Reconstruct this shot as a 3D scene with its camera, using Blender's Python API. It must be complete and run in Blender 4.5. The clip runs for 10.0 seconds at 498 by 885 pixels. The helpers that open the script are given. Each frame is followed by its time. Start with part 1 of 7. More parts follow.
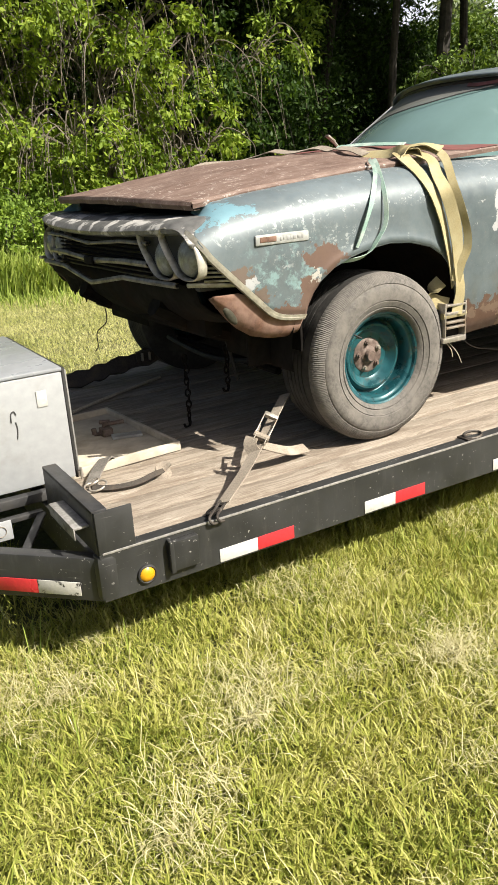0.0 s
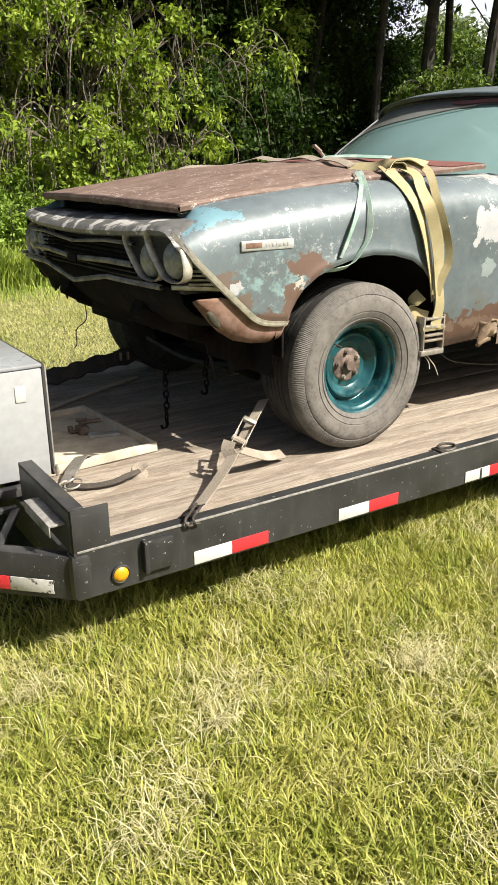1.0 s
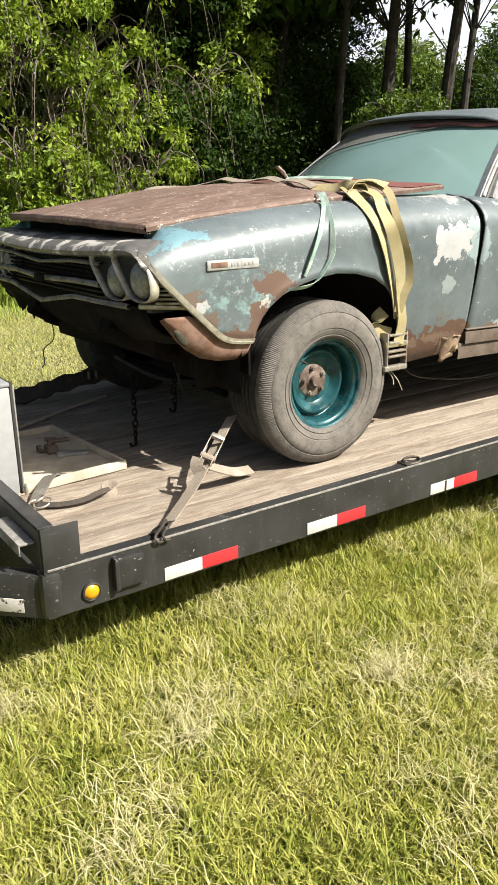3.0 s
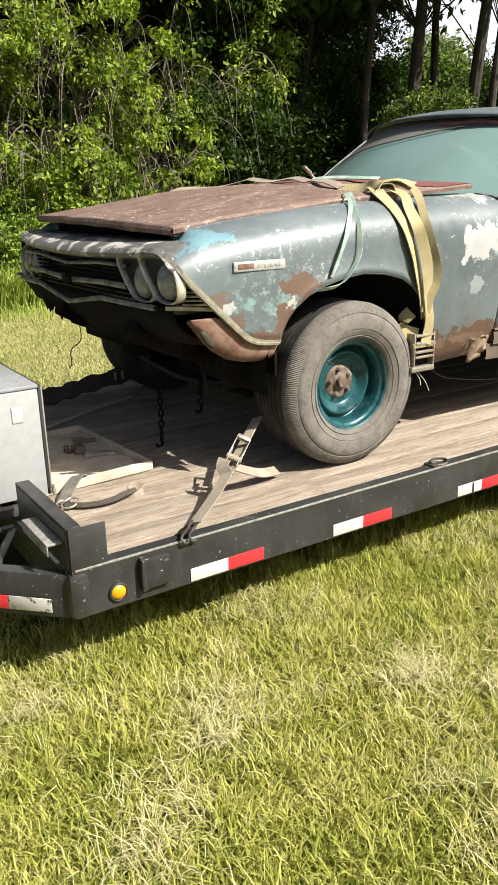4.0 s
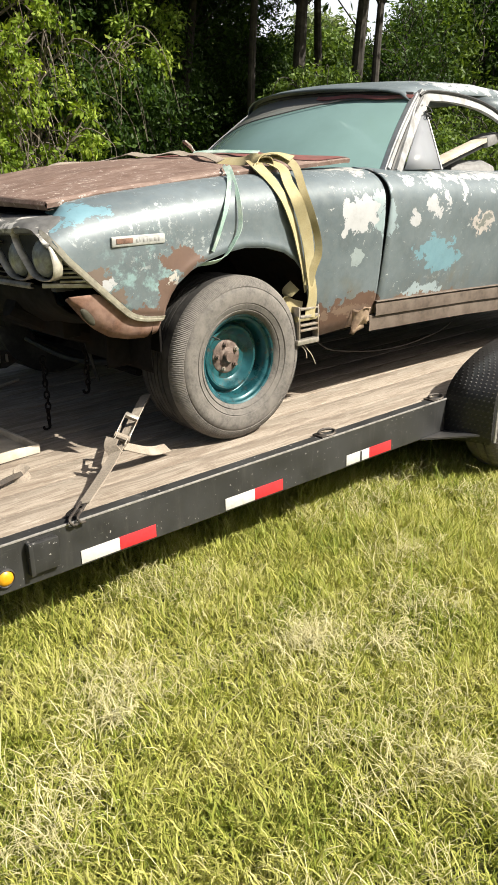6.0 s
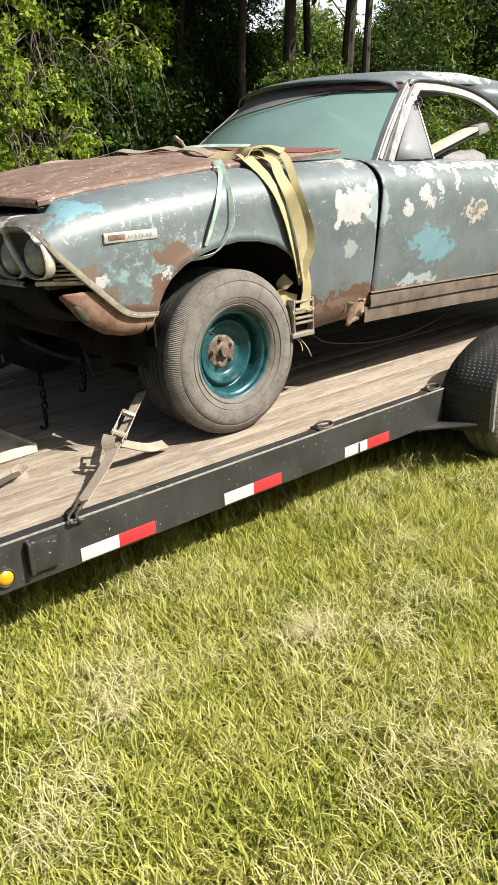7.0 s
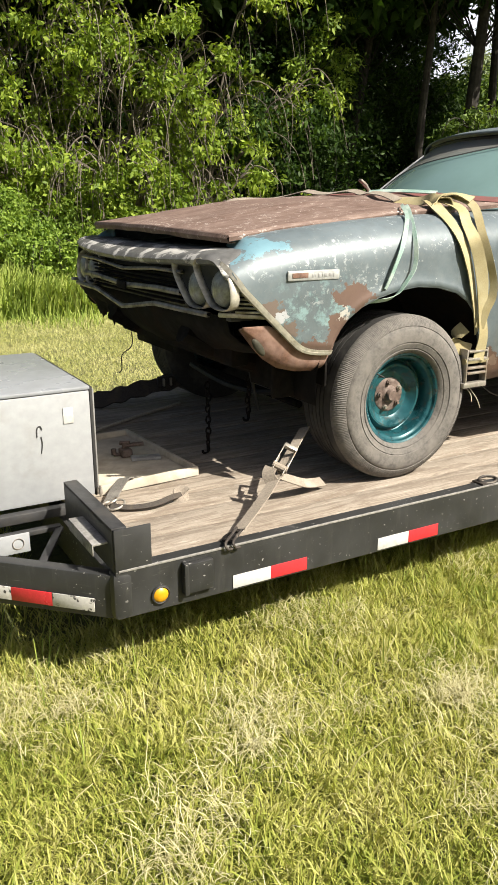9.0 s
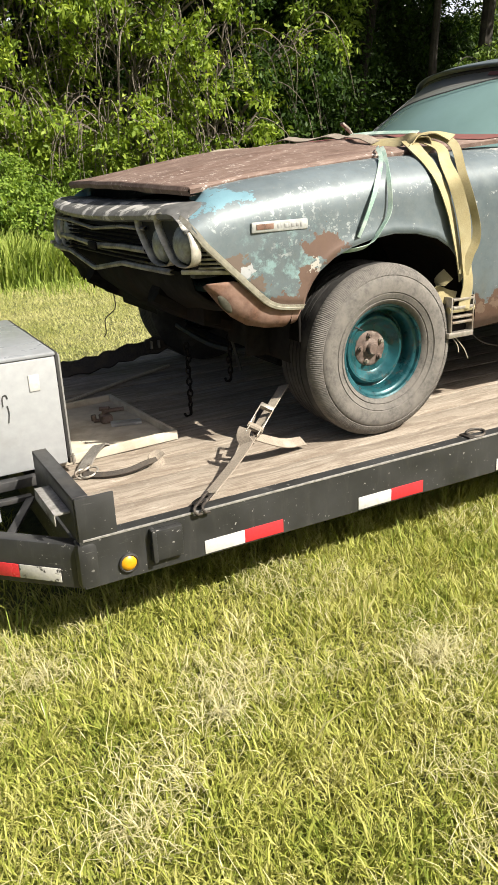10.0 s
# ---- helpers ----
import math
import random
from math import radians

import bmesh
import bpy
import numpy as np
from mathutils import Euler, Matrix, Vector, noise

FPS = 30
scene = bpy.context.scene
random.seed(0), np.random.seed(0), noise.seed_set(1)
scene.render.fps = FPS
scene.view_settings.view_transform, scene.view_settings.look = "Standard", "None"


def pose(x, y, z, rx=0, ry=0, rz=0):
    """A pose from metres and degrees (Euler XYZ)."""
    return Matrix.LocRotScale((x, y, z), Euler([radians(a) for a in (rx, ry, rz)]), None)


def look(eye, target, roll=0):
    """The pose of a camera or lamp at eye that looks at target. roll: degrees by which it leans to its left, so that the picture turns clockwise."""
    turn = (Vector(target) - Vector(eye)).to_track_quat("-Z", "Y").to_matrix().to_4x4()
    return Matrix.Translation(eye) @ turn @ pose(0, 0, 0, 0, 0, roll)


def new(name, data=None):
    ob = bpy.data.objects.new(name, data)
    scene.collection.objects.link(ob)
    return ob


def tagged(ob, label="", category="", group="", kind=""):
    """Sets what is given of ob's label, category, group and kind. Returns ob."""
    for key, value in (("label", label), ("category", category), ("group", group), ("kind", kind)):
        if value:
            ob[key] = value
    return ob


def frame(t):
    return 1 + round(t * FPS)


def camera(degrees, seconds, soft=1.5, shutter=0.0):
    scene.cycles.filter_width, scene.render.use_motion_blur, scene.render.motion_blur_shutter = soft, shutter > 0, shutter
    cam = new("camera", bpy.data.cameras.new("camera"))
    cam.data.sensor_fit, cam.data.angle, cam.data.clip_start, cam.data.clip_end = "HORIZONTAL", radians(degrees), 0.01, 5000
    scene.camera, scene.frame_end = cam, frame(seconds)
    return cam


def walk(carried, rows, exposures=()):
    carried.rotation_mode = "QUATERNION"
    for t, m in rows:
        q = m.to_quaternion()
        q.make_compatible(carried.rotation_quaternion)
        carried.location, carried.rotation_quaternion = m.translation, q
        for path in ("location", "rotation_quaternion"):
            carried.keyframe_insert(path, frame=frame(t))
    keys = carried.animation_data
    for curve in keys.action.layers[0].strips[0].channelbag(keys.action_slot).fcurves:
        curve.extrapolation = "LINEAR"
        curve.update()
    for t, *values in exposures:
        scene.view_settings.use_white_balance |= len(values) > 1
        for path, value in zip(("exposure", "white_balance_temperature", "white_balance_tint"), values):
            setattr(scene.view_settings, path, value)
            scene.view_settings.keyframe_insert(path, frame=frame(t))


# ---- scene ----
cam = camera(35.6, 10.0)
PATH = [
    (0, (-0.662, -2.126, 1.471), (0.2566, -0.5312, 0.8267), -3.78),
    (0.5, (-0.664, -2.135, 1.469), (0.2237, -0.5341, 0.7978), -2.13),
    (1, (-0.692, -2.123, 1.478), (0.2918, -0.5646, 0.8399), -0.83),
    (1.5, (-0.695, -2.135, 1.494), (0.3489, -0.5951, 0.9078), -0.36),
    (2, (-0.697, -2.144, 1.494), (0.4107, -0.6444, 0.9241), 0.00),
    (2.5, (-0.714, -2.153, 1.491), (0.3734, -0.6442, 0.9057), 0.41),
    (3, (-0.708, -2.155, 1.484), (0.3478, -0.6281, 0.8867), -0.93),
    (3.2, (-0.715, -2.154, 1.495), (0.3223, -0.6170, 0.8919), -0.94),
    (4.3, (-0.711, -2.149, 1.488), (0.2869, -0.5820, 0.8954), -1.54),
    (4.5, (-0.714, -2.150, 1.484), (0.2813, -0.5795, 0.8962), -1.60),
    (5, (-0.710, -2.150, 1.482), (0.3197, -0.6003, 0.8984), -1.44),
    (5.5, (-0.681, -2.168, 1.474), (0.4486, -0.7078, 0.8465), -1.76),
    (6, (-0.666, -2.185, 1.469), (0.5210, -0.7801, 0.8200), -1.48),
    (6.2, (-0.649, -2.194, 1.468), (0.5696, -0.8185, 0.8150), -2.18),
    (7.3, (-0.662, -2.186, 1.452), (0.5163, -0.7781, 0.7946), -3.01),
    (7.5, (-0.650, -2.185, 1.450), (0.5562, -0.7994, 0.7977), -3.44),
    (8, (-0.685, -2.192, 1.463), (0.4539, -0.7402, 0.8322), -2.32),
    (8.5, (-0.716, -2.172, 1.466), (0.3213, -0.6370, 0.8565), -0.51),
    (9, (-0.731, -2.141, 1.472), (0.1898, -0.5174, 0.9076), -0.05),
    (9.5, (-0.684, -2.129, 1.468), (0.2047, -0.4965, 0.8790), -0.06),
    (10, (-0.513, -2.164, 1.442), (0.3297, -0.5330, 0.7851), -2.86),
]
walk(cam, [(t, look(eye, target, roll)) for t, eye, target, roll in PATH])

# ---- world, sun, exposure ----
SUN = Vector((0.50, -0.85, 1.0)).normalized()          # towards the sun
world = bpy.data.worlds.new("world")
scene.world = world
world.use_nodes = True
wn = world.node_tree
sky = wn.nodes.new("ShaderNodeTexSky")
sky.sky_type = "NISHITA"
sky.sun_disc = False
sky.sun_elevation = math.asin(SUN.z)
sky.sun_rotation = math.atan2(SUN.x, SUN.y)
sky.air_density, sky.dust_density, sky.ozone_density = 1.0, 6.0, 0.6
wn.links.new(sky.outputs[0], wn.nodes["Background"].inputs[0])
wn.nodes["Background"].inputs[1].default_value = 0.050
sun_data = bpy.data.lights.new("sun", "SUN")
sun_data.energy, sun_data.angle, sun_data.color = 5.6, radians(0.55), (1.0, 0.935, 0.82)
sun = new("sun", sun_data)
sun.rotation_euler = SUN.to_track_quat("Z", "Y").to_euler()
scene.view_settings.exposure = 0.92

# ---- materials ----


def nodes_of(name):
    m = bpy.data.materials.new(name)
    m.use_nodes = True
    nt = m.node_tree
    return m, nt, nt.nodes["Principled BSDF"]


def put(nt, sock, value):
    """Set a socket, or link a node's output to it."""
    if isinstance(value, bpy.types.NodeSocket):
        nt.links.new(value, sock)
    elif isinstance(value, (tuple, list)) and len(value) == 3 and sock.type == "RGBA":
        sock.default_value = (*value, 1)
    else:
        sock.default_value = value


def coords(nt, kind="Object"):
    return nt.nodes.new("ShaderNodeTexCoord").outputs[kind]


def mapped(nt, vec, scale=(1, 1, 1), loc=(0, 0, 0), rot=(0, 0, 0)):
    n = nt.nodes.new("ShaderNodeMapping")
    put(nt, n.inputs["Vector"], vec)
    n.inputs["Scale"].default_value, n.inputs["Location"].default_value, n.inputs["Rotation"].default_value = scale, loc, rot
    return n.outputs[0]


def noise_tex(nt, vec, scale, detail=4.0, rough=0.55, colour=False, distort=0.0):
    n = nt.nodes.new("ShaderNodeTexNoise")
    put(nt, n.inputs["Vector"], vec)
    n.inputs["Scale"].default_value, n.inputs["Detail"].default_value = scale, detail
    n.inputs["Roughness"].default_value, n.inputs["Distortion"].default_value = rough, distort
    return n.outputs["Color" if colour else "Fac"]


def span(nt, fac, lo, hi, a=0.0, b=1.0):
    n = nt.nodes.new("ShaderNodeMapRange")
    put(nt, n.inputs[0], fac)
    for i, v in enumerate((lo, hi, a, b)):
        n.inputs[i + 1].default_value = v
    return n.outputs[0]


def mixc(nt, fac, a, b, mode="MIX"):
    n = nt.nodes.new("ShaderNodeMix")
    n.data_type, n.blend_type = "RGBA", mode
    put(nt, n.inputs["Factor"], fac)
    put(nt, n.inputs[6], a)
    put(nt, n.inputs[7], b)
    return n.outputs[2]


def calc(nt, op, a, b=0.0, clamp=False):
    n = nt.nodes.new("ShaderNodeMath")
    n.operation, n.use_clamp = op, clamp
    put(nt, n.inputs[0], a)
    put(nt, n.inputs[1], b)
    return n.outputs[0]


def ramp(nt, fac, stops):
    n = nt.nodes.new("ShaderNodeValToRGB")
    put(nt, n.inputs[0], fac)
    els = n.color_ramp.elements
    while len(els) < len(stops):
        els.new(0.5)
    for e, (p, c) in zip(els, stops):
        e.position, e.color = p, (*c, 1)
    return n.outputs[0]


def bump(nt, bsdf, height, strength=0.3, dist=0.01):
    n = nt.nodes.new("ShaderNodeBump")
    n.inputs["Strength"].default_value, n.inputs["Distance"].default_value = strength, dist
    put(nt, n.inputs["Height"], height)
    nt.links.new(n.outputs[0], bsdf.inputs["Normal"])


def plain(name, colour, rough=0.6, metal=0.0, grain=30.0, vary=0.25, relief=0.15, stain=None, stain_scale=4.0, spread=(0.5, 0.7), random_object=False):
    """A worn, slightly uneven surface: grain, larger stains and fine relief."""
    m, nt, b = nodes_of(name)
    v = coords(nt)
    fine = noise_tex(nt, v, grain, 6)
    big = noise_tex(nt, v, stain_scale, 5, 0.6)
    dark = tuple(c * (1 - vary) for c in colour)
    light = tuple(min(1, c * (1 + vary)) for c in colour)
    col = mixc(nt, span(nt, fine, 0.3, 0.7), dark, light)
    if stain:
        col = mixc(nt, span(nt, big, *spread), col, stain)
    if random_object:
        info = nt.nodes.new("ShaderNodeObjectInfo").outputs["Random"]
        col = mixc(nt, 1.0, col, ramp(nt, info, [(0, (0.72, 0.72, 0.72)), (1, (1.12, 1.1, 1.06))]), "MULTIPLY")
    put(nt, b.inputs["Base Color"], col)
    put(nt, b.inputs["Roughness"], span(nt, big, 0.3, 0.7, max(0.05, rough - 0.1), min(1, rough + 0.12)))
    b.inputs["Metallic"].default_value = metal
    if relief:
        bump(nt, b, fine, relief, 0.004)
    return m


def chipped(name, colour, rough):
    """Black paint dulled by dust, with runs down the face, scratches and a few pale stone chips."""
    m, nt, b = nodes_of(name)
    v = coords(nt)
    big = noise_tex(nt, v, 5, 6, 0.65)
    col = mixc(nt, span(nt, big, 0.35, 0.75), colour, tuple(c * 2.0 for c in colour))
    runs = noise_tex(nt, mapped(nt, v, (14, 14, 2.6)), 1.6, 8, 0.75)
    col = mixc(nt, span(nt, runs, 0.52, 0.80, 0, 0.40), col, (0.095, 0.090, 0.082))
    scuff = calc(nt, "MULTIPLY", span(nt, noise_tex(nt, v, 7, 3), 0.5, 0.62), span(nt, noise_tex(nt, mapped(nt, v, (3, 3, 60)), 3, 5, 0.7), 0.60, 0.68, 0, 0.6))
    col = mixc(nt, scuff, col, (0.16, 0.155, 0.145))
    where = span(nt, noise_tex(nt, v, 3.0, 3), 0.44, 0.60)
    chips = calc(nt, "MULTIPLY", where, span(nt, noise_tex(nt, v, 70, 4, 0.55), 0.655, 0.68))
    col = mixc(nt, chips, col, (0.42, 0.41, 0.39))
    put(nt, b.inputs["Base Color"], col)
    put(nt, b.inputs["Roughness"], span(nt, big, 0.3, 0.7, rough - 0.06, rough + 0.14))
    bump(nt, b, noise_tex(nt, v, 40, 4), 0.06, 0.003)
    return m


M_BLACK = chipped("black_steel_paint", (0.019, 0.0195, 0.020), 0.42)
M_BLACK_DUST = plain("dusty_black_steel", (0.028, 0.028, 0.029), 0.5, 0.0, 30, 0.3, 0.2, (0.06, 0.056, 0.05), 9, (0.5, 0.8))
def tread_plate():
    m, nt, b = nodes_of("black_tread_plate")
    v = coords(nt)
    hs = []
    for rot in (0.8, -0.8):
        w = nt.nodes.new("ShaderNodeTexWave")
        put(nt, w.inputs["Vector"], mapped(nt, v, (1, 1, 1), (0, 0, 0), (0.6, rot, 0.3)))
        w.inputs["Scale"].default_value = 16
        hs.append(span(nt, w.outputs["Fac"], 0.6, 0.9))
    h = calc(nt, "MULTIPLY", hs[0], hs[1])
    col = mixc(nt, h, (0.014, 0.014, 0.015), (0.05, 0.048, 0.045))
    put(nt, b.inputs["Base Color"], col)
    b.inputs["Roughness"].default_value = 0.45
    bump(nt, b, h, 0.6, 0.01)
    return m


M_PLATE = tread_plate()
M_EDGE = plain("worn_steel_edge", (0.27, 0.262, 0.25), 0.55, 0.2, 60, 0.3, 0.15, (0.12, 0.11, 0.10), 12)
M_RUBBER = plain("dusty_tyre_rubber", (0.105, 0.098, 0.090), 0.85, 0, 80, 0.35, 0.3, (0.165, 0.152, 0.138), 16, (0.40, 0.70))
# tread rubber, blackened in colour for the tyre's unlit side
M_RUBBER_DARK = plain("shade_black_tread_rubber", (0.022, 0.021, 0.02), 0.85, 0, 60, 0.3, 0.25, (0.07, 0.065, 0.06), 8)
M_CHROME = plain("dull_chrome_trim", (0.47, 0.45, 0.39), 0.42, 0.5, 40, 0.25, 0.08, (0.20, 0.17, 0.12), 14, (0.48, 0.68))
# grimy steel; shade under the car is put into its near-black, gloss cut
M_DARKMETAL = plain("grimy_shade_dark_steel", (0.008, 0.007, 0.0065), 0.9, 0.0, 30, 0.5, 0.3, (0.020, 0.013, 0.010), 6)
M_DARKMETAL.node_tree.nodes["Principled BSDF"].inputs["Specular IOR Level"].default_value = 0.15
M_RUST = plain("rusty_steel", (0.135, 0.072, 0.048), 0.85, 0, 45, 0.45, 0.4, (0.235, 0.150, 0.118), 9, (0.42, 0.65))
M_HUB = plain("rusty_hub_steel", (0.115, 0.082, 0.068), 0.7, 0.2, 60, 0.4, 0.3, (0.22, 0.18, 0.155), 26)
M_STRAP_GREY = plain("grey_grimy_webbing", (0.12, 0.112, 0.10), 0.9, 0, 160, 0.3, 0.3, (0.22, 0.205, 0.185), 12)
M_WHITE = plain("white_enamel", (0.292, 0.305, 0.318), 0.4, 0, 26, 0.08, 0.04, (0.25, 0.255, 0.255), 9, (0.52, 0.72))
M_GREYTOP = plain("grey_enamel_lid", (0.23, 0.245, 0.265), 0.28, 0, 25, 0.08, 0.05, (0.19, 0.20, 0.21), 3)
M_TAPE_W = plain("white_reflective_tape", (0.50, 0.50, 0.485), 0.35, 0, 90, 0.08, 0.05, (0.38, 0.365, 0.335), 12, (0.55, 0.75))
M_TAPE_WORN = plain("scratched_white_tape", (0.50, 0.49, 0.465), 0.45, 0, 90, 0.12, 0.1, (0.045, 0.043, 0.04), 22, (0.56, 0.60))
M_TAPE_R = plain("red_reflective_tape", (0.50, 0.03, 0.038), 0.35, 0, 90, 0.12, 0.05)
M_AMBER = plain("amber_lens", (0.55, 0.27, 0.008), 0.35, 0, 60, 0.1, 0.05)
M_STRAP_Y = plain("yellow_webbing", (0.315, 0.265, 0.135), 0.85, 0, 160, 0.10, 0.3, (0.40, 0.36, 0.225), 9, (0.42, 0.7))
M_STRAP_G = plain("green_webbing", (0.22, 0.34, 0.29), 0.8, 0, 160, 0.2, 0.3, (0.42, 0.50, 0.45), 7, (0.42, 0.6))
M_STRAP_T = plain("tan_grimy_webbing", (0.24, 0.205, 0.165), 0.9, 0, 160, 0.25, 0.3, (0.34, 0.30, 0.25), 9)
M_STRAP_D = plain("dark_dirty_webbing", (0.045, 0.038, 0.032), 0.9, 0, 120, 0.3, 0.3, (0.09, 0.07, 0.05), 9)
M_ZINC = plain("scuffed_zinc_steel", (0.36, 0.335, 0.295), 0.45, 0.6, 60, 0.25, 0.15, (0.25, 0.19, 0.14), 18)
M_MARKER = plain("grimy_marker_lens", (0.05, 0.048, 0.035), 0.6, 0, 60, 0.3, 0.1)
M_MARKER.node_tree.nodes["Principled BSDF"].inputs["Specular IOR Level"].default_value = 0.1
M_ENDPANEL = plain("grey_sheet_end", (0.22, 0.22, 0.21), 0.4, 0, 20, 0.05, 0.04)
# darker copy of the tarnished chrome, with the nose's shade in its colour
M_GRILLE = plain("tarnished_shade_toned_chrome", (0.24, 0.225, 0.195), 0.45, 0.5, 40, 0.3, 0.1, (0.09, 0.08, 0.06), 14, (0.48, 0.68))
M_GASKET = plain("black_rubber_gasket", (0.02, 0.02, 0.02), 0.6, 0, 40, 0.3)
M_ROPE = plain("weathered_rope", (0.34, 0.31, 0.26), 0.9, 0, 120, 0.25, 0.3)
M_SEAT = plain("faded_vinyl_seat", (0.19, 0.19, 0.19), 0.6, 0, 40, 0.2, 0.2)
M_LENS = plain("hazy_headlamp_glass", (0.25, 0.255, 0.235), 0.14, 0.1, 70, 0.25, 0.15, (0.17, 0.17, 0.14), 22)
# the shade on the trunks is put into this dark bark colour
M_BARK = plain("shade_dark_bark", (0.026, 0.023, 0.019), 0.95, 0, 14, 0.5, 0.8, (0.06, 0.053, 0.044), 5)
M_TWIG = plain("pale_dead_twig", (0.13, 0.112, 0.088), 0.95, 0, 20, 0.4, 0.4)
M_INK = plain("faded_marking_ink", (0.05, 0.05, 0.05), 0.7, 0, 50, 0.2, 0)


M_TRAYWOOD = plain("pale_plywood", (0.50, 0.455, 0.375), 0.8, 0, 22, 0.15, 0.2, (0.36, 0.315, 0.25), 7, (0.45, 0.66))


def blob(nt, warp, centre, radius, soft=0.25):
    """1 inside a ragged patch round centre with the radii (x, y, z), 0 outside."""
    d = nt.nodes.new("ShaderNodeVectorMath")
    d.operation = "SUBTRACT"
    nt.links.new(warp, d.inputs[0])
    d.inputs[1].default_value = centre
    s = nt.nodes.new("ShaderNodeVectorMath")
    s.operation = "DIVIDE"
    nt.links.new(d.outputs[0], s.inputs[0])
    s.inputs[1].default_value = radius
    l = nt.nodes.new("ShaderNodeVectorMath")
    l.operation = "LENGTH"
    nt.links.new(s.outputs[0], l.inputs[0])
    return span(nt, l.outputs["Value"], 1.0, 1.0 - soft)


def ragged(nt, warp, centre, radius, lace, grow):
    """Like blob, with lobes, bays and islands cut by the noise lace."""
    d = nt.nodes.new("ShaderNodeVectorMath")
    d.operation = "SUBTRACT"
    nt.links.new(warp, d.inputs[0])
    d.inputs[1].default_value = centre
    s = nt.nodes.new("ShaderNodeVectorMath")
    s.operation = "DIVIDE"
    nt.links.new(d.outputs[0], s.inputs[0])
    s.inputs[1].default_value = radius
    l = nt.nodes.new("ShaderNodeVectorMath")
    l.operation = "LENGTH"
    nt.links.new(s.outputs[0], l.inputs[0])
    return span(nt, calc(nt, "ADD", l.outputs["Value"], lace), 1.05 + grow, 0.99 + grow)


def warped(nt, v, scale, amount, detail=5):
    c = noise_tex(nt, v, scale, detail, 0.65, colour=True)
    d = nt.nodes.new("ShaderNodeVectorMath")
    d.operation = "SUBTRACT"
    nt.links.new(c, d.inputs[0])
    d.inputs[1].default_value = (0.5, 0.5, 0.5)
    s = nt.nodes.new("ShaderNodeVectorMath")
    s.operation = "SCALE"
    nt.links.new(d.outputs[0], s.inputs[0])
    s.inputs["Scale"].default_value = amount
    a = nt.nodes.new("ShaderNodeVectorMath")
    nt.links.new(v, a.inputs[0])
    nt.links.new(s.outputs[0], a.inputs[1])
    return a.outputs[0]


def wood_material():
    """Old softwood boards: wavering grain, dark weathered streaks, pale scuffed ridges."""
    m, nt, b = nodes_of("weathered_deck_wood")
    v = coords(nt, "Object")
    shift = nt.nodes.new("ShaderNodeVectorMath")
    info = nt.nodes.new("ShaderNodeObjectInfo").outputs["Random"]
    put(nt, shift.inputs[0], v)
    put(nt, shift.inputs[1], mixc(nt, info, (0, 0, 0), (9, 3, 1)))
    v = warped(nt, shift.outputs[0], 3.2, 0.05, 3)
    rings = noise_tex(nt, mapped(nt, v, (1.1, 17, 17)), 2.4, 8, 0.62, distort=0.9)
    lines = span(nt, calc(nt, "SINE", calc(nt, "MULTIPLY", rings, 46.0)), -1, 1)
    fine = noise_tex(nt, mapped(nt, v, (9, 190, 190)), 1.0, 5, 0.65)
    big = noise_tex(nt, mapped(nt, v, (1.3, 4.0, 1)), 2.6, 8, 0.7)
    mott = noise_tex(nt, mapped(nt, v, (7, 13, 13)), 2.0, 8, 0.72)
    col = ramp(nt, rings, [(0.30, (0.175, 0.142, 0.112)), (0.5, (0.30, 0.262, 0.218)), (0.70, (0.41, 0.372, 0.322))])
    col = mixc(nt, span(nt, lines, 0.60, 1.0, 0, 0.45), col, (0.155, 0.118, 0.088))
    col = mixc(nt, span(nt, fine, 0.56, 0.74, 0, 0.5), col, (0.12, 0.09, 0.065))
    col = mixc(nt, span(nt, big, 0.50, 0.62, 0, 0.62), col, (0.165, 0.130, 0.100))
    col = mixc(nt, span(nt, mott, 0.58, 0.72, 0, 0.55), col, (0.46, 0.425, 0.37))
    col = mixc(nt, 1.0, col, ramp(nt, info, [(0, (0.84, 0.82, 0.80)), (1, (1.1, 1.08, 1.05))]), "MULTIPLY")
    put(nt, b.inputs["Base Color"], col)
    b.inputs["Roughness"].default_value = 0.85
    bump(nt, b, calc(nt, "ADD", calc(nt, "MULTIPLY", lines, 0.4), fine), 0.45, 0.004)
    return m


M_WOOD = wood_material()


